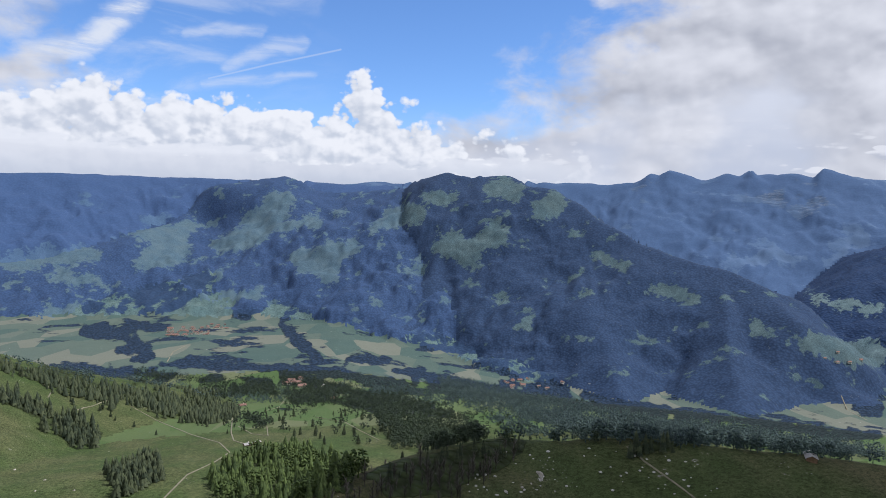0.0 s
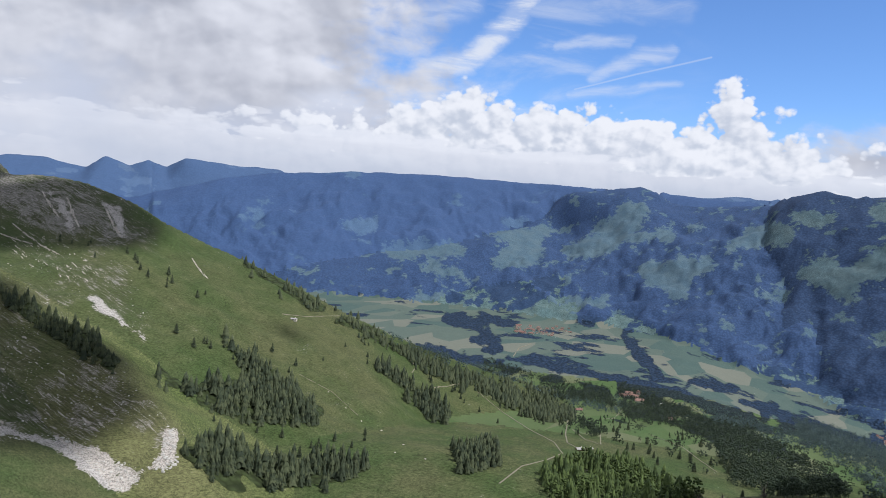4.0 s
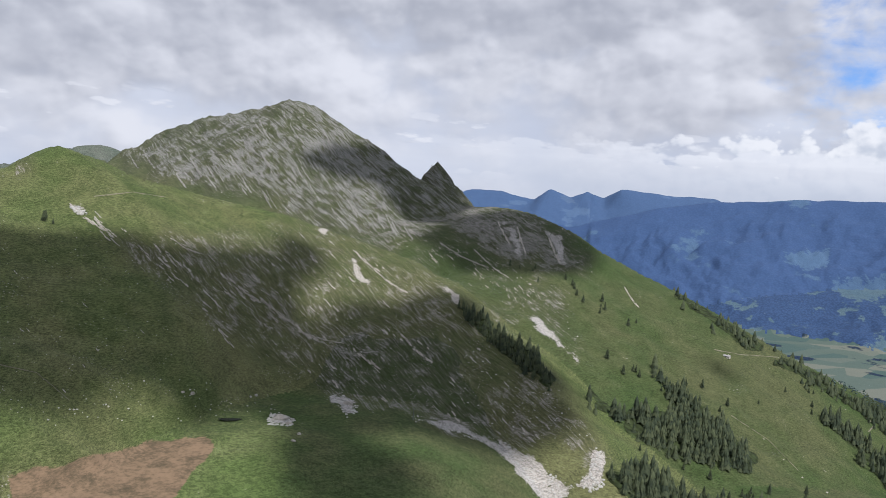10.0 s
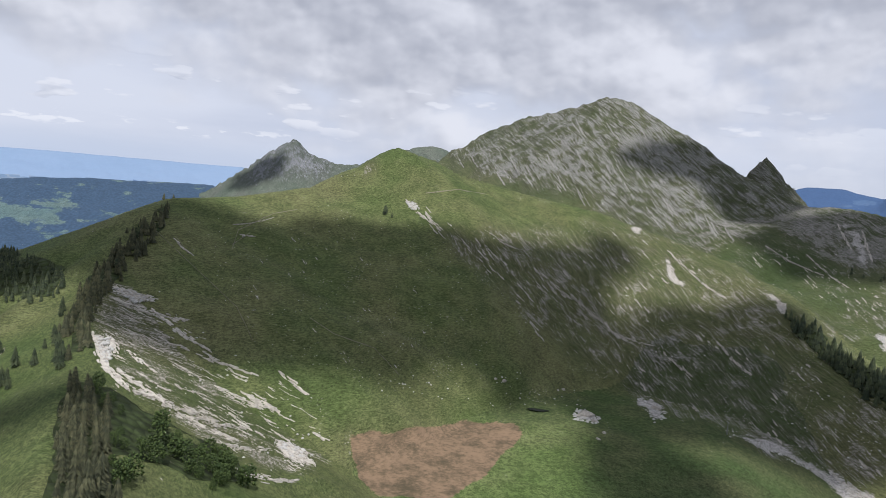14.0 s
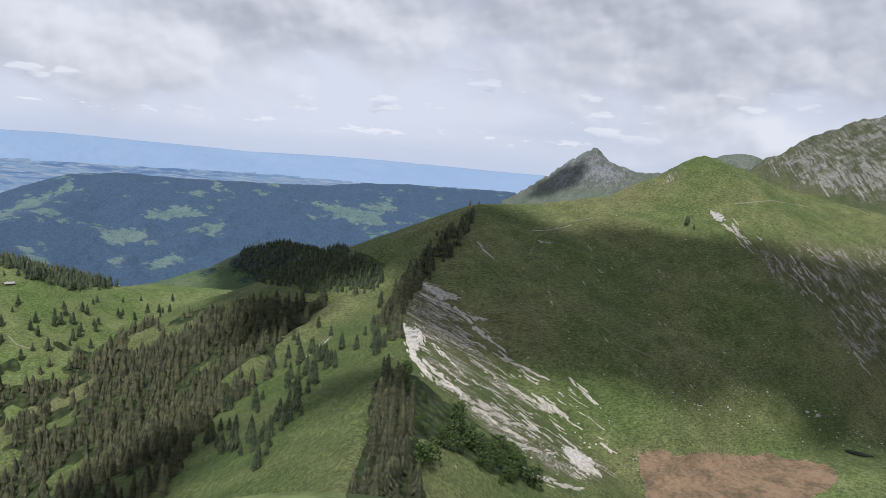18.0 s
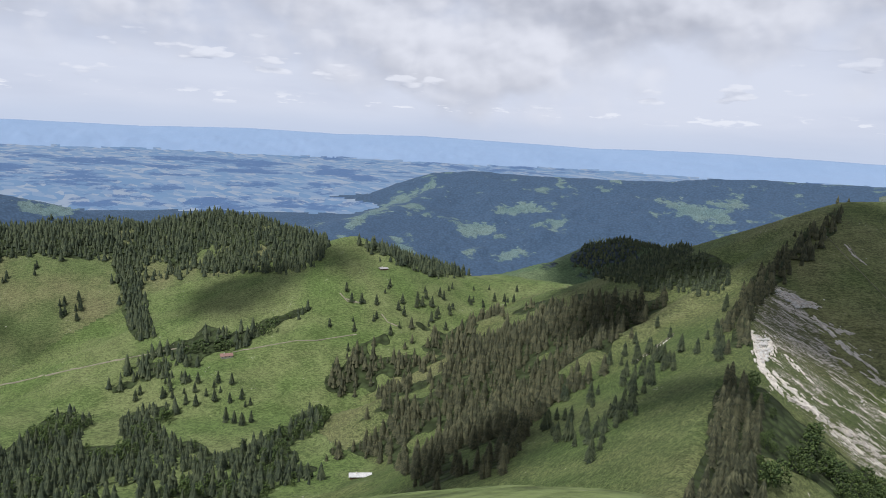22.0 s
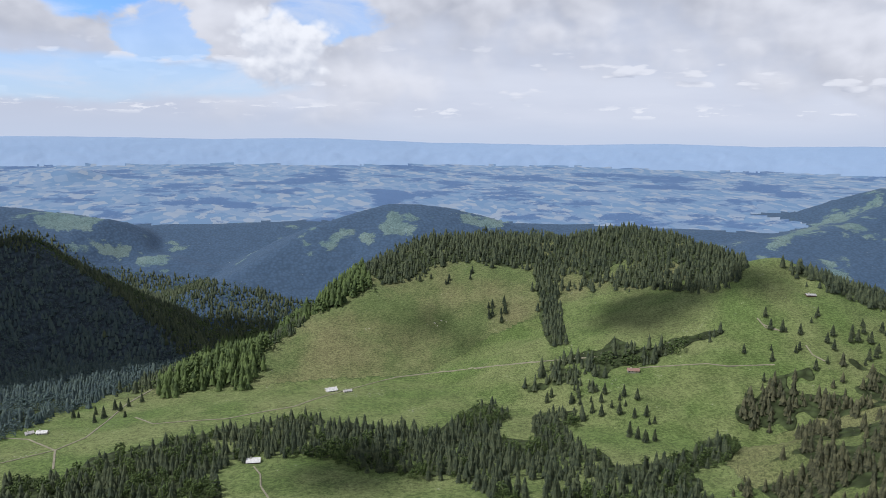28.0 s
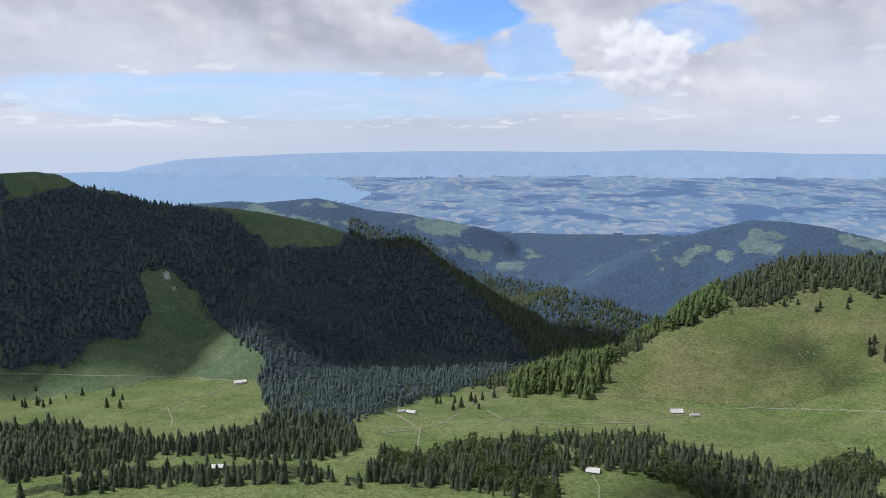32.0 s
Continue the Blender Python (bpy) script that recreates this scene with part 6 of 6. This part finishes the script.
    v = [(-l, -w, -2), (l, -w, -2), (l, w, -2), (-l, w, -2), (-l, -w, h), (l, -w, h), (l, w, h), (-l, w, h), (-l, 0, g), (l, 0, g)]
    part("wall", mesh_of("wall", v, [(0, 1, 5, 4), (1, 2, 6, 9, 5), (2, 3, 7, 6), (3, 0, 4, 8, 7), (4, 5, 9, 8), (6, 7, 8, 9)], wall_mat), top)
    o, t = 0.12 * width, 0.25
    slope = math.tan(radians(pitch))
    for s in (-1, 1):
        low, y = g - (w + o) * slope, s * (w + o)
        v = [(-l - o, 0, g + 0.05), (l + o, 0, g + 0.05), (l + o, y, low + 0.05), (-l - o, y, low + 0.05)]
        v += [(a, b, c + t) for a, b, c in v]
        part("roof", mesh_of("roof", v, [(0, 1, 2, 3), (4, 7, 6, 5), (0, 4, 5, 1), (1, 5, 6, 2), (2, 6, 7, 3), (3, 7, 4, 0)], roof_mat), top)

    def block(nm, cx, cy, cz, sx, sy, sz, mat):
        v = [(cx + a * sx, cy + b * sy, cz + c * sz) for a in (-1, 1) for b in (-1, 1) for c in (-1, 1)]
        part(nm, mesh_of(nm, v, [(0, 1, 3, 2), (4, 6, 7, 5), (0, 4, 5, 1), (2, 3, 7, 6), (0, 2, 6, 4), (1, 5, 7, 3)], mat), top)
    block("door", -l * 0.3, -w - 0.03, 1.0, 0.5, 0.05, 1.0, WALL_WOOD)
    for k in (-0.75, 0.1, 0.45, 0.8):
        block("window", l * k, -w - 0.03, h * 0.55, 0.45, 0.05, 0.5, GLASS)
    for k in (-0.5, 0.2, 0.7):
        block("window", l * k, w + 0.03, h * 0.55, 0.45, 0.05, 0.5, GLASS)
    if chimney:
        block("chimney", l * 0.4, w * 0.2, g + 0.4, 0.4, 0.4, 0.9, WALL_PALE)
    return top


def chalet(b, u, heading, length, width, wall_h, pitch, wall_mat, roof_mat, label, **kw):
    p = seat(b, u)
    k = 0.74 * float(size_at(math.hypot(p.x, p.y)))
    return house(p, heading, length * k, width * k, wall_h * k, pitch, wall_mat, roof_mat, label, **kw)


chalet(170.9, -19.6, 10, 17, 12, 3.2, 28, WALL_PALE, ROOF_PALE, "alpine chalet with pale metal roof beside a gravel track")
chalet(169.6, -19.7, 5, 13, 7, 2.6, 25, WALL_PALE, ROOF_GREY, "low stone stable with grey roof beside the chalet")
chalet(147.2, -17.5, -25, 17, 10, 3.0, 27, WALL_PALE, ROOF_BROWN, "chalet with rusty red roof on a green pasture")
chalet(177.0, -24.3, -8, 14, 11, 2.6, 27, WALL_WOOD, ROOF_PALE, "small chalet with pale roof in a forest clearing")
chalet(192.3, -20.4, 20, 10, 7, 2.6, 28, WALL_PALE, ROOF_GREY, "small white chalet at a fork of tracks")
chalet(191.5, -20.5, -10, 13, 8, 3.0, 28, WALL_PALE, ROOF_PALE, "white farmhouse with pale roof at a fork of tracks")
chalet(136.6, -26.3, -42, 23, 9, 2.8, 24, WALL_WOOD, ROOF_PALE, "long cow barn with pale metal roof on the alp")
chalet(128.7, -11.05, -30, 15, 10, 2.8, 26, WALL_PALE, ROOF_PALE, "white-roofed hut on the grassy saddle")
chalet(204.7, -17.6, 30, 21, 11, 3.4, 25, WALL_PALE, ROOF_PALE, "white farm building with pale roof on a meadow")
chalet(135.4, -10.9, -20, 15, 8, 2.2, 24, WALL_WOOD, ROOF_GREY, "low grey-roofed hut on the hillside")
chalet(15.0, -14.4, 30, 19, 11, 4.0, 28, WALL_PALE, ROOF_RED, "farmhouse with red tile roof on the plateau")
chalet(8.2, -14.1, 10, 21, 12, 4.0, 28, WALL_PALE, ROOF_RED, "farmhouse with orange-red roof among trees")
chalet(14.6, -17.2, 40, 14, 9, 3.0, 26, WALL_WOOD, ROOF_GREY, "grey-roofed barn beside a track")
chalet(13.9, -17.1, 70, 12, 8, 3.0, 26, WALL_WOOD, ROOF_GREY, "small grey-roofed barn beside a track")
chalet(-26.8, -16.05, 70, 20, 10, 2.6, 24, WALL_WOOD, ROOF_GREY, "low grey barn just behind the knoll")
chalet(37.3, -9.5, 20, 13, 8, 2.4, 25, WALL_PALE, ROOF_GREY, "lonely grey hut high on the green shoulder")
chalet(206.5, -23.4, 15, 17, 9, 2.6, 25, WALL_WOOD, ROOF_PALE, "barn with pale roof half hidden by spruces")
chalet(9.0, -13.2, 60, 14, 10, 5.0, 40, WALL_PALE, ROOF_GREY, "pale church-like building among valley trees")


def village(count, b0, b1, u0, u1, label, seed):
    rnd = random.Random(seed)
    for k in range(count):
        p = seat(rnd.uniform(b0, b1), rnd.uniform(u0, u1))
        s = float(size_at(math.hypot(p.x, p.y))) * rnd.uniform(0.7, 1.15)
        house(p, rnd.choice([10, 20, 100, 110]) + rnd.uniform(-6, 6), 17 * s, 12 * s, 5.5 * s, 30, WALL_PALE, ROOF_RED if rnd.random() < 0.65 else ROOF_BROWN, label, "house", "village houses", "village_house", False)


village(60, 17.4, 20.4, -9.2, -8.55, "small village house with reddish tiled roof", 3)
village(12, 15.6, 17.8, -8.8, -8.4, "village house with reddish roof at the edge of fields", 4)
village(10, 10.4, 12.0, -13.2, -12.6, "hamlet house with reddish roof among trees", 5)
village(14, -9.9, -4.5, -13.2, -12.4, "hamlet house with pale walls on a valley terrace", 6)
village(5, -29.8, -27.0, -9.6, -8.8, "farmhouse in a hazy side valley", 7)


# ---- stones ----


def stones(name, label, polys, count, lo, hi, seed, material=STONE):
    rnd = random.Random(seed)
    verts, faces = [], []
    t = (1 + 5 ** 0.5) / 2
    ico = [Vector(v).normalized() for v in ((-1, t, 0), (1, t, 0), (-1, -t, 0), (1, -t, 0), (0, -1, t), (0, 1, t), (0, -1, -t), (0, 1, -t), (t, 0, -1), (t, 0, 1), (-t, 0, -1), (-t, 0, 1))]
    tri = ((0, 11, 5), (0, 5, 1), (0, 1, 7), (0, 7, 10), (0, 10, 11), (1, 5, 9), (5, 11, 4), (11, 10, 2), (10, 7, 6), (7, 1, 8), (3, 9, 4), (3, 4, 2), (3, 2, 6), (3, 6, 8), (3, 8, 9), (4, 9, 5), (2, 4, 11), (6, 2, 10), (8, 6, 7), (9, 8, 1))
    for k in range(count):
        poly = rnd.choice(polys)
        b0, b1, u0, u1 = box_of(poly)
        b, u = rnd.uniform(b0, b1), rnd.uniform(u0, u1)
        if not inside(np.array([b]), np.array([u]), poly)[0]:
            continue
        p = seat(b, u)
        s = rnd.uniform(lo, hi) ** 1.5
        flat = Vector((rnd.uniform(0.7, 1.5), rnd.uniform(0.7, 1.3), rnd.uniform(0.4, 0.8)))
        base = len(verts)
        verts += [tuple(p + Vector((v.x * flat.x, v.y * flat.y, v.z * flat.z)) * s * rnd.uniform(0.75, 1.2)) for v in ico]
        faces += [tuple(base + i for i in f) for f in tri]
    tagged(new(name, mesh_of(name, verts, faces, material)), label, "stones", kind="stuff")


stones("boulders", "pale limestone boulders strewn over scree and turf", SCREE[:4] + SCREE[6:10], 1300, 0.6, 1.7, 3)
stones("scree_blocks", "pale broken blocks lying on the scree", SCREE[:1], 1800, 0.55, 1.25, 5)
stones("turf_stones", "small pale stones lying in the alpine meadow", [[(103.0, -5.0), (95.0, -3.5), (88.0, -3.0), (80.0, -6.0), (78.0, -14.0), (86.0, -17.5), (96.0, -14.0)]], 700, 0.4, 0.8, 6)
stones("scattered_stones", "small pale stones scattered over the alpine turf", [p for _, p in STRATA[3:]], 1500, 0.5, 1.25, 4)


# ---- ribs of bare rock ----
# bearing and elevation of both ends, and width in metres
RIBS = [
    ("crest_ridge", [(106.8, -9.8, 103.3, -10.8, 8.0), (106.3, -10.7, 101.0, -12.3, 6.0), (103.6, -11.5, 99.5, -14.4, 4.0), (107.6, -13.1, 106.3, -15.8, 5.0), (106.5, -13.3, 105.8, -14.5, 6.0), (107.0, -15.0, 104.9, -16.9, 7.0), (105.7, -15.7, 102.6, -17.9, 5.0), (104.9, -16.9, 99.5, -18.8, 5.0), (101.7, -14.0, 97.3, -15.6, 3.0), (99.9, -14.5, 95.6, -16.2, 3.0), (98.8, -17.0, 94.5, -18.6, 5.0), (96.7, -17.5, 94.0, -18.7, 6.0), (103.1, -17.6, 97.1, -20.8, 4.0), (98.0, -21.0, 94.6, -21.4, 4.0), (94.6, -20.6, 91.2, -22.3, 9.0), (96.9, -22.8, 93.1, -23.6, 4.0), (94.2, -15.9, 92.0, -17.4, 4.0), (101.2, -18.6, 98.6, -19.4, 4.0), (100.3, -19.1, 96.4, -19.9, 3.0), (105.1, -14.4, 103.2, -15.9, 3.0), (104.3, -16.0, 101.4, -17.4, 3.0), (94.3, -23.5, 92.3, -23.5, 3.0), (102.8, -16.3, 99.6, -17.6, 2.0), (97.8, -18.9, 95.1, -20.5, 2.0), (91.3, -20.2, 90.2, -20.6, 3.0)]),
    ("meadow_hill", [(85.6, -2.3, 84.0, -3.6, 6), (84.0, -3.2, 82.7, -4.5, 4), (78.8, -4.4, 76.9, -5.3, 3), (74.6, -7.1, 72.3, -8.7, 5), (72.3, -8.4, 70.1, -10.0, 6), (69.5, -10.5, 67.4, -11.5, 5), (75.2, -10.8, 74.0, -12.1, 2.5), (68.6, -10.9, 66.0, -11.4, 3), (65.1, -11.8, 62.9, -13.2, 3), (64.0, -5.7, 61.3, -7.3, 4), (61.5, -10.5, 59.0, -12.4, 4), (65.8, -4.2, 63.6, -5.8, 4), (98.3, -5.1, 95.2, -4.3, 1.5), (97.7, -5.8, 96.7, -5.9, 2), (102.5, -6.2, 101.0, -7.5, 2)]),
    ("grassy_shoulder", [(50.8, -2.3, 49.8, -4.1, 5), (53.3, -1.6, 52.5, -3.5, 4), (54.8, -1.3, 53.8, -2.9, 4), (44.9, -5.4, 43.7, -6.8, 3), (56.4, -3.6, 53.6, -5.5, 2.5), (59.0, -3.3, 55.4, -4.8, 2.5)]),
    ("crest_ridge", [(115.7, -16.5, 112.9, -14.1, 1.2)]),
]
# zones of many short ribs: hill, zone, number, fall for each degree of bearing, length in degrees, width in metres
RIB_ZONES = [
    ("rocky_peak", [(83, 1.0), (80, 2.6), (77, 4.2), (73.5, 5.3), (71, 6.1), (68.5, 4.2), (66, 2.5), (63, 0.2), (60, -2.4), (64, -3.2), (68, -2.4), (73, -1.1), (78, -0.3)], 70, 1.35, (0.3, 1.6), (1.4, 5.0)),
    ("meadow_hill", [(85.6, -2.2), (83.9, -2.5), (82.1, -3.5), (78.0, -5.8), (72.5, -8.3), (70.2, -9.8), (71.8, -10.8), (77.3, -8.7), (82.4, -5.2), (85.1, -3.5)], 60, 0.85, (0.2, 0.8), (1.2, 2.8)),
    ("meadow_hill", [(80.5, -4.6), (75, -4.2), (68.5, -3.2), (60.5, -6.6), (52.5, -13.0), (47.0, -17.0), (50.5, -17.6), (56.7, -16.6), (67.4, -14.6), (76.0, -10.6)], 120, 0.85, (0.12, 0.7), (0.9, 3.2)),
    ("meadow_hill", [(88.0, -5.0), (96.0, -6.0), (97.0, -12.0), (90.0, -16.0), (82.0, -15.5), (80.0, -11.0)], 26, 1.15, (0.15, 0.5), (0.6, 1.4)),
    ("grassy_shoulder", [(59.3, -3.2), (53.7, -4.5), (50.5, -6.5), (51.5, -8.0), (56.5, -6.5), (60.0, -4.5)], 70, 0.8, (0.1, 0.4), (0.8, 1.8)),
    ("crest_ridge", [(106.0, -11.0), (99.0, -13.5), (93.0, -17.0), (90.5, -20.5), (93.0, -23.0), (98.0, -21.5), (104.5, -17.0), (106.8, -14.0)], 120, 0.5, (0.3, 1.8), (0.6, 1.5)),
]
SLABS = {
    "rocky_peak": plain("grey_limestone", (0.23, 0.225, 0.205), size=3.0, vary=0.4),
    "crest_ridge": plain("pale_limestone", (0.43, 0.40, 0.35), size=3.0, vary=0.35),
}
SLAB = plain("weathered_limestone", (0.34, 0.315, 0.275), size=3.0, vary=0.4)


def rock_rib(owner, b0, u0, b1, u1, wide, rnd):
    """A line of broken slabs that stands out of the turf, as a part of its hill: thickest in the middle, with gaps."""
    p, q = seat(b0, u0), seat(b1, u1)
    way = q - p
    piece = min(wide, 2.6)
    count = int(min(160, max(4, 1.5 * way.length * wide / (piece * piece))))
    dirn = way.normalized()
    across = Vector((-dirn.y, dirn.x, 0)).normalized()
    spread = math.degrees(wide / max(60.0, math.hypot(p.x, p.y)))
    sag = 0.05 * math.hypot(b1 - b0, u1 - u0)
    start = rnd.uniform(0, 50)
    verts, faces = [], []
    for k in range(count):
        f = (k + rnd.uniform(-0.5, 0.5)) / count
        if noise.noise(Vector((start + f * way.length / 11.0, 0, 0))) < -0.22:
            continue
        thick = 0.35 + 0.65 * math.sin(math.pi * min(1, max(0, f)))
        b, u = b0 + (b1 - b0) * f, u0 + (u1 - u0) * f - sag * math.sin(math.pi * f)
        c = seat(b + rnd.gauss(0, 0.28) * spread * thick, u + rnd.gauss(0, 0.22) * spread * thick)
        ln, wd, hi = piece * rnd.uniform(0.5, 1.4), piece * rnd.uniform(0.14, 0.42), piece * rnd.uniform(0.12, 0.34)
        base = len(verts)
        for sz in (-1.2, 1):
            for a, e in ((-1, -1), (1, -1), (1.15, 0.2), (1, 1), (-1, 1)):
                v = c + dirn * ln * a * rnd.uniform(0.6, 1.1) + across * wd * e * rnd.uniform(0.6, 1.1)
                v.z += sz * hi * rnd.uniform(0.5, 1.0)
                verts.append(tuple(v))
        faces += [(base, base + 4, base + 3, base + 2, base + 1), tuple(base + 5 + i for i in range(5))]
        faces += [(base + i, base + (i + 1) % 5, base + 5 + (i + 1) % 5, base + 5 + i) for i in range(5)]
    if verts:
        part("rock_rib", mesh_of("rock_rib", verts, faces, SLABS.get(owner, SLAB)), bpy.data.objects[owner], "rib of pale broken limestone")


rnd = random.Random(31)
for owner, rows in RIBS:
    for row in rows:
        rock_rib(owner, *row, rnd)
for owner, zone, count, fall, longs, wides in RIB_ZONES:
    b0, b1, u0, u1 = box_of(zone)
    done = 0
    while done < count:
        b, u = rnd.uniform(b0, b1), rnd.uniform(u0, u1)
        if not inside(np.array([b]), np.array([u]), zone)[0] or noise.noise(Vector((b * 0.45, u * 0.45, 3.0))) < rnd.uniform(-0.35, 0.15):
            continue
        long, lean_to = rnd.uniform(*longs), fall * rnd.uniform(0.85, 1.15)
        step = long / math.hypot(1, lean_to)
        rock_rib(owner, b + step / 2, u + lean_to * step / 2, b - step / 2, u - lean_to * step / 2, rnd.uniform(*wides), rnd)
        done += 1


def boulder(b, u, size, seed):
    """One large block of stone."""
    rnd = random.Random(seed)
    bm = bmesh.new()
    bmesh.ops.create_icosphere(bm, subdivisions=2, radius=1.0)
    for v in bm.verts:
        v.co *= 1 + 0.35 * noise.noise(v.co * 1.4 + Vector((seed, 0, 0)))
        v.co = Vector((v.co.x * size, v.co.y * size * 0.7, v.co.z * size * 0.6))
    me = bpy.data.meshes.new("boulder")
    bm.to_mesh(me)
    bm.free()
    me.materials.append(SLAB)
    ob = new("boulder", me)
    ob.matrix_basis = Matrix.Translation(seat(b, u)) @ pose(0, 0, 0, 0, 0, rnd.uniform(0, 360))
    tagged(ob, "large white limestone block lying in the grass", "rock", "white blocks")


for k, (b, u, size) in enumerate([(-7.8, -19.2, 3.0), (-6.5, -20.2, 1.2), (-5.2, -20.5, 1.0), (-7.2, -19.9, 1.0), (70.3, -17.2, 9.0), (69.6, -17.5, 4.0), (76.8, -15.4, 3.0), (72.2, -15.5, 2.6), (77.5, -15.3, 2.0), (68.8, -18.2, 3.0), (69.2, -18.7, 2.5), (82.5, -16.2, 1.6), (97.5, -5.9, 3.0), (96.9, -5.9, 2.2), (65.2, -15.9, 6.0), (72.6, -15.6, 2.0), (162.7, -14.6, 1.6), (162.2, -14.4, 1.6), (162.5, -14.8, 1.3), (161.8, -14.5, 1.2), (30.0, -17.3, 2.0), (28.2, -18.2, 1.6), (26.4, -19.1, 1.6), (31.6, -16.7, 1.5), (28.8, -18.8, 1.5), (40.7, -14.6, 3.0), (34.3, -14.7, 1.4), (32.9, -15.8, 1.4)]):
    boulder(b, u, size, k)


# ---- pool, pylon ----


def pool(b, u, long, wide):
    c = seat(b, u)
    verts = [(0, 0, 0)] + [((long * math.cos(a) * (1 + 0.2 * math.sin(3 * a))), wide * math.sin(a) * (1 + 0.15 * math.cos(2 * a)), 0) for a in np.linspace(0, 2 * math.pi, 28)[:-1]]
    ob = new("pool", mesh_of("pool", verts, [(0, 1 + k, 1 + (k + 1) % 27) for k in range(27)], plain("dark_water", (0.012, 0.016, 0.014), 0.12)))
    side = bearing_of(np.array(c.x), np.array(c.y))
    ob.matrix_basis = Matrix.Translation(c + Vector((0, 0, 1.2))) @ pose(0, 0, 0, 0, 0, float(side))
    tagged(ob, "small dark pool at the foot of the slope", "pool", kind="structure")


pool(74.0, -17.3, 11, 5)


def pylon(b, u, h):
    top = thing("cable_pylon", Matrix.Translation(seat(b, u)), "thin grey steel cable pylon above the scree", "pylon")
    steel = plain("grey_steel", (0.25, 0.25, 0.25), 0.5, 0.6)
    for sx in (-0.6, 0.6):
        v, f = trunk_shape(0.35, -1.0, h, 6)
        part("leg", mesh_of("leg", [(x + sx * (1 - (z + 1) / (h + 1) * 0.7), y, z) for x, y, z in v], f, steel), top)
    v = [(x * 3.0, y * 0.25, h + z * 0.25) for x in (-1, 1) for y in (-1, 1) for z in (-1, 1)]
    part("crossarm", mesh_of("crossarm", v, [(0, 1, 3, 2), (4, 6, 7, 5), (0, 4, 5, 1), (2, 3, 7, 6), (0, 2, 6, 4), (1, 5, 7, 3)], steel), top)


pylon(60.1, -16.8, 13.0)


# ---- clouds overhead ----
# the broken layer above the summit, out of view: each cloud is put towards the sun from the ground that it is to shade
CLOUD = plain("cloud_white", (0.8, 0.8, 0.8), size=300.0, vary=0.05)


def cloud(bearing, up, long, wide, turn, seed, high=2600.0):
    ground = seat(bearing, up)
    spot = ground + SUN_WAY * ((EYE + high - ground.z) / SUN_WAY.z)
    verts, faces, rings, sides = [], [], 9, 26
    for i in range(rings + 1):
        a = math.pi * i / rings
        for k in range(sides):
            c = 6.2832 * k / sides
            d = Vector((math.sin(a) * math.cos(c), math.sin(a) * math.sin(c), math.cos(a)))
            swell = 1 + 0.42 * noise.fractal(d * 1.6 + Vector((seed * 7.1, 0, 0)), 1.0, 2.0, 4)
            verts.append((d.x * swell * long, d.y * swell * wide, d.z * swell * 0.35 * min(long, wide)))
    for i in range(rings):
        faces += [(i * sides + k, i * sides + (k + 1) % sides, (i + 1) * sides + (k + 1) % sides, (i + 1) * sides + k) for k in range(sides)]
    ob = new("cloud", mesh_of("cloud", verts, faces, CLOUD, True))
    ob.matrix_basis = Matrix.Translation(spot) @ pose(0, 0, 0, 0, 0, turn)
    tagged(ob, "white cloud out of view above the summit, placed to shade the slopes", "cloud", "clouds above the summit")


CLOUDS = [(98.5, -9.6, 190, 130, 20), (83.8, -6.9, 120, 90, -30), (74.2, -7.5, 140, 90, -40), (62.5, -13.1, 210, 120, -30), (53.5, -14.6, 130, 80, -30), (88.6, -12.2, 100, 80, 0), (65.0, 2.2, 75, 150, 10), (69.6, -5.0, 60, 40, 0), (70.7, -12.4, 90, 70, 0), (65.2, -20.4, 100, 60, 0), (74.0, -14.4, 40, 30, 0), (53.8, -2.5, 150, 170, 0), (60.5, -0.0, 130, 100, 0), (81.3, -9.7, 110, 80, 0), (76.2, -12.8, 70, 50, 0), (-9.8, -19.5, 130, 200, 90), (-23.8, -17.9, 110, 150, 90), (70.4, -12.7, 60, 60, 0), (203.3, -9.0, 300, 210, 10), (185.1, -14.9, 120, 110, 0), (193.0, -16.8, 190, 105, 0), (217.2, -6.3, 260, 230, 0), (192.7, -13.2, 230, 170, 0), (163.1, -14.5, 34, 16, 20), (160.0, -16.0, 22, 16, 0), (166.0, -15.6, 18, 10, 30), (157.6, -13.4, 16, 10, 0), (146.2, -12.5, 90, 60, 0), (59.8, 2.2, 90, 90, 0), (114.4, -8.5, 170, 130, 0), (127.4, -24.8, 90, 50, 0), (169.4, -25.6, 50, 45, 0), (96.9, -1.3, 110, 90, 0), (188.2, -10.7, 300, 170, 0), (37.6, -10.5, 26, 18, 0), (100.9, -5.6, 90, 120, 0), (139.3, -10.1, 40, 40, 0), (87.5, -8.0, 80, 50, 0), (80.5, -12.2, 80, 60, 0), (76.6, -15.0, 60, 40, 0), (66.0, -13.6, 90, 70, 0), (63.7, -16.6, 80, 60, 0), (58.5, -16.6, 70, 60, 0), (93.0, -8.0, 90, 70, 0), (118.0, -8.6, 150, 120, 0), (90.0, -8.6, 190, 100, 0), (70.0, -15.0, 150, 80, 0), (117.0, -13.0, 60, 50, 0), (112.0, -18.0, 40, 40, 0)]
for k, row in enumerate(CLOUDS):
    cloud(*row, k)
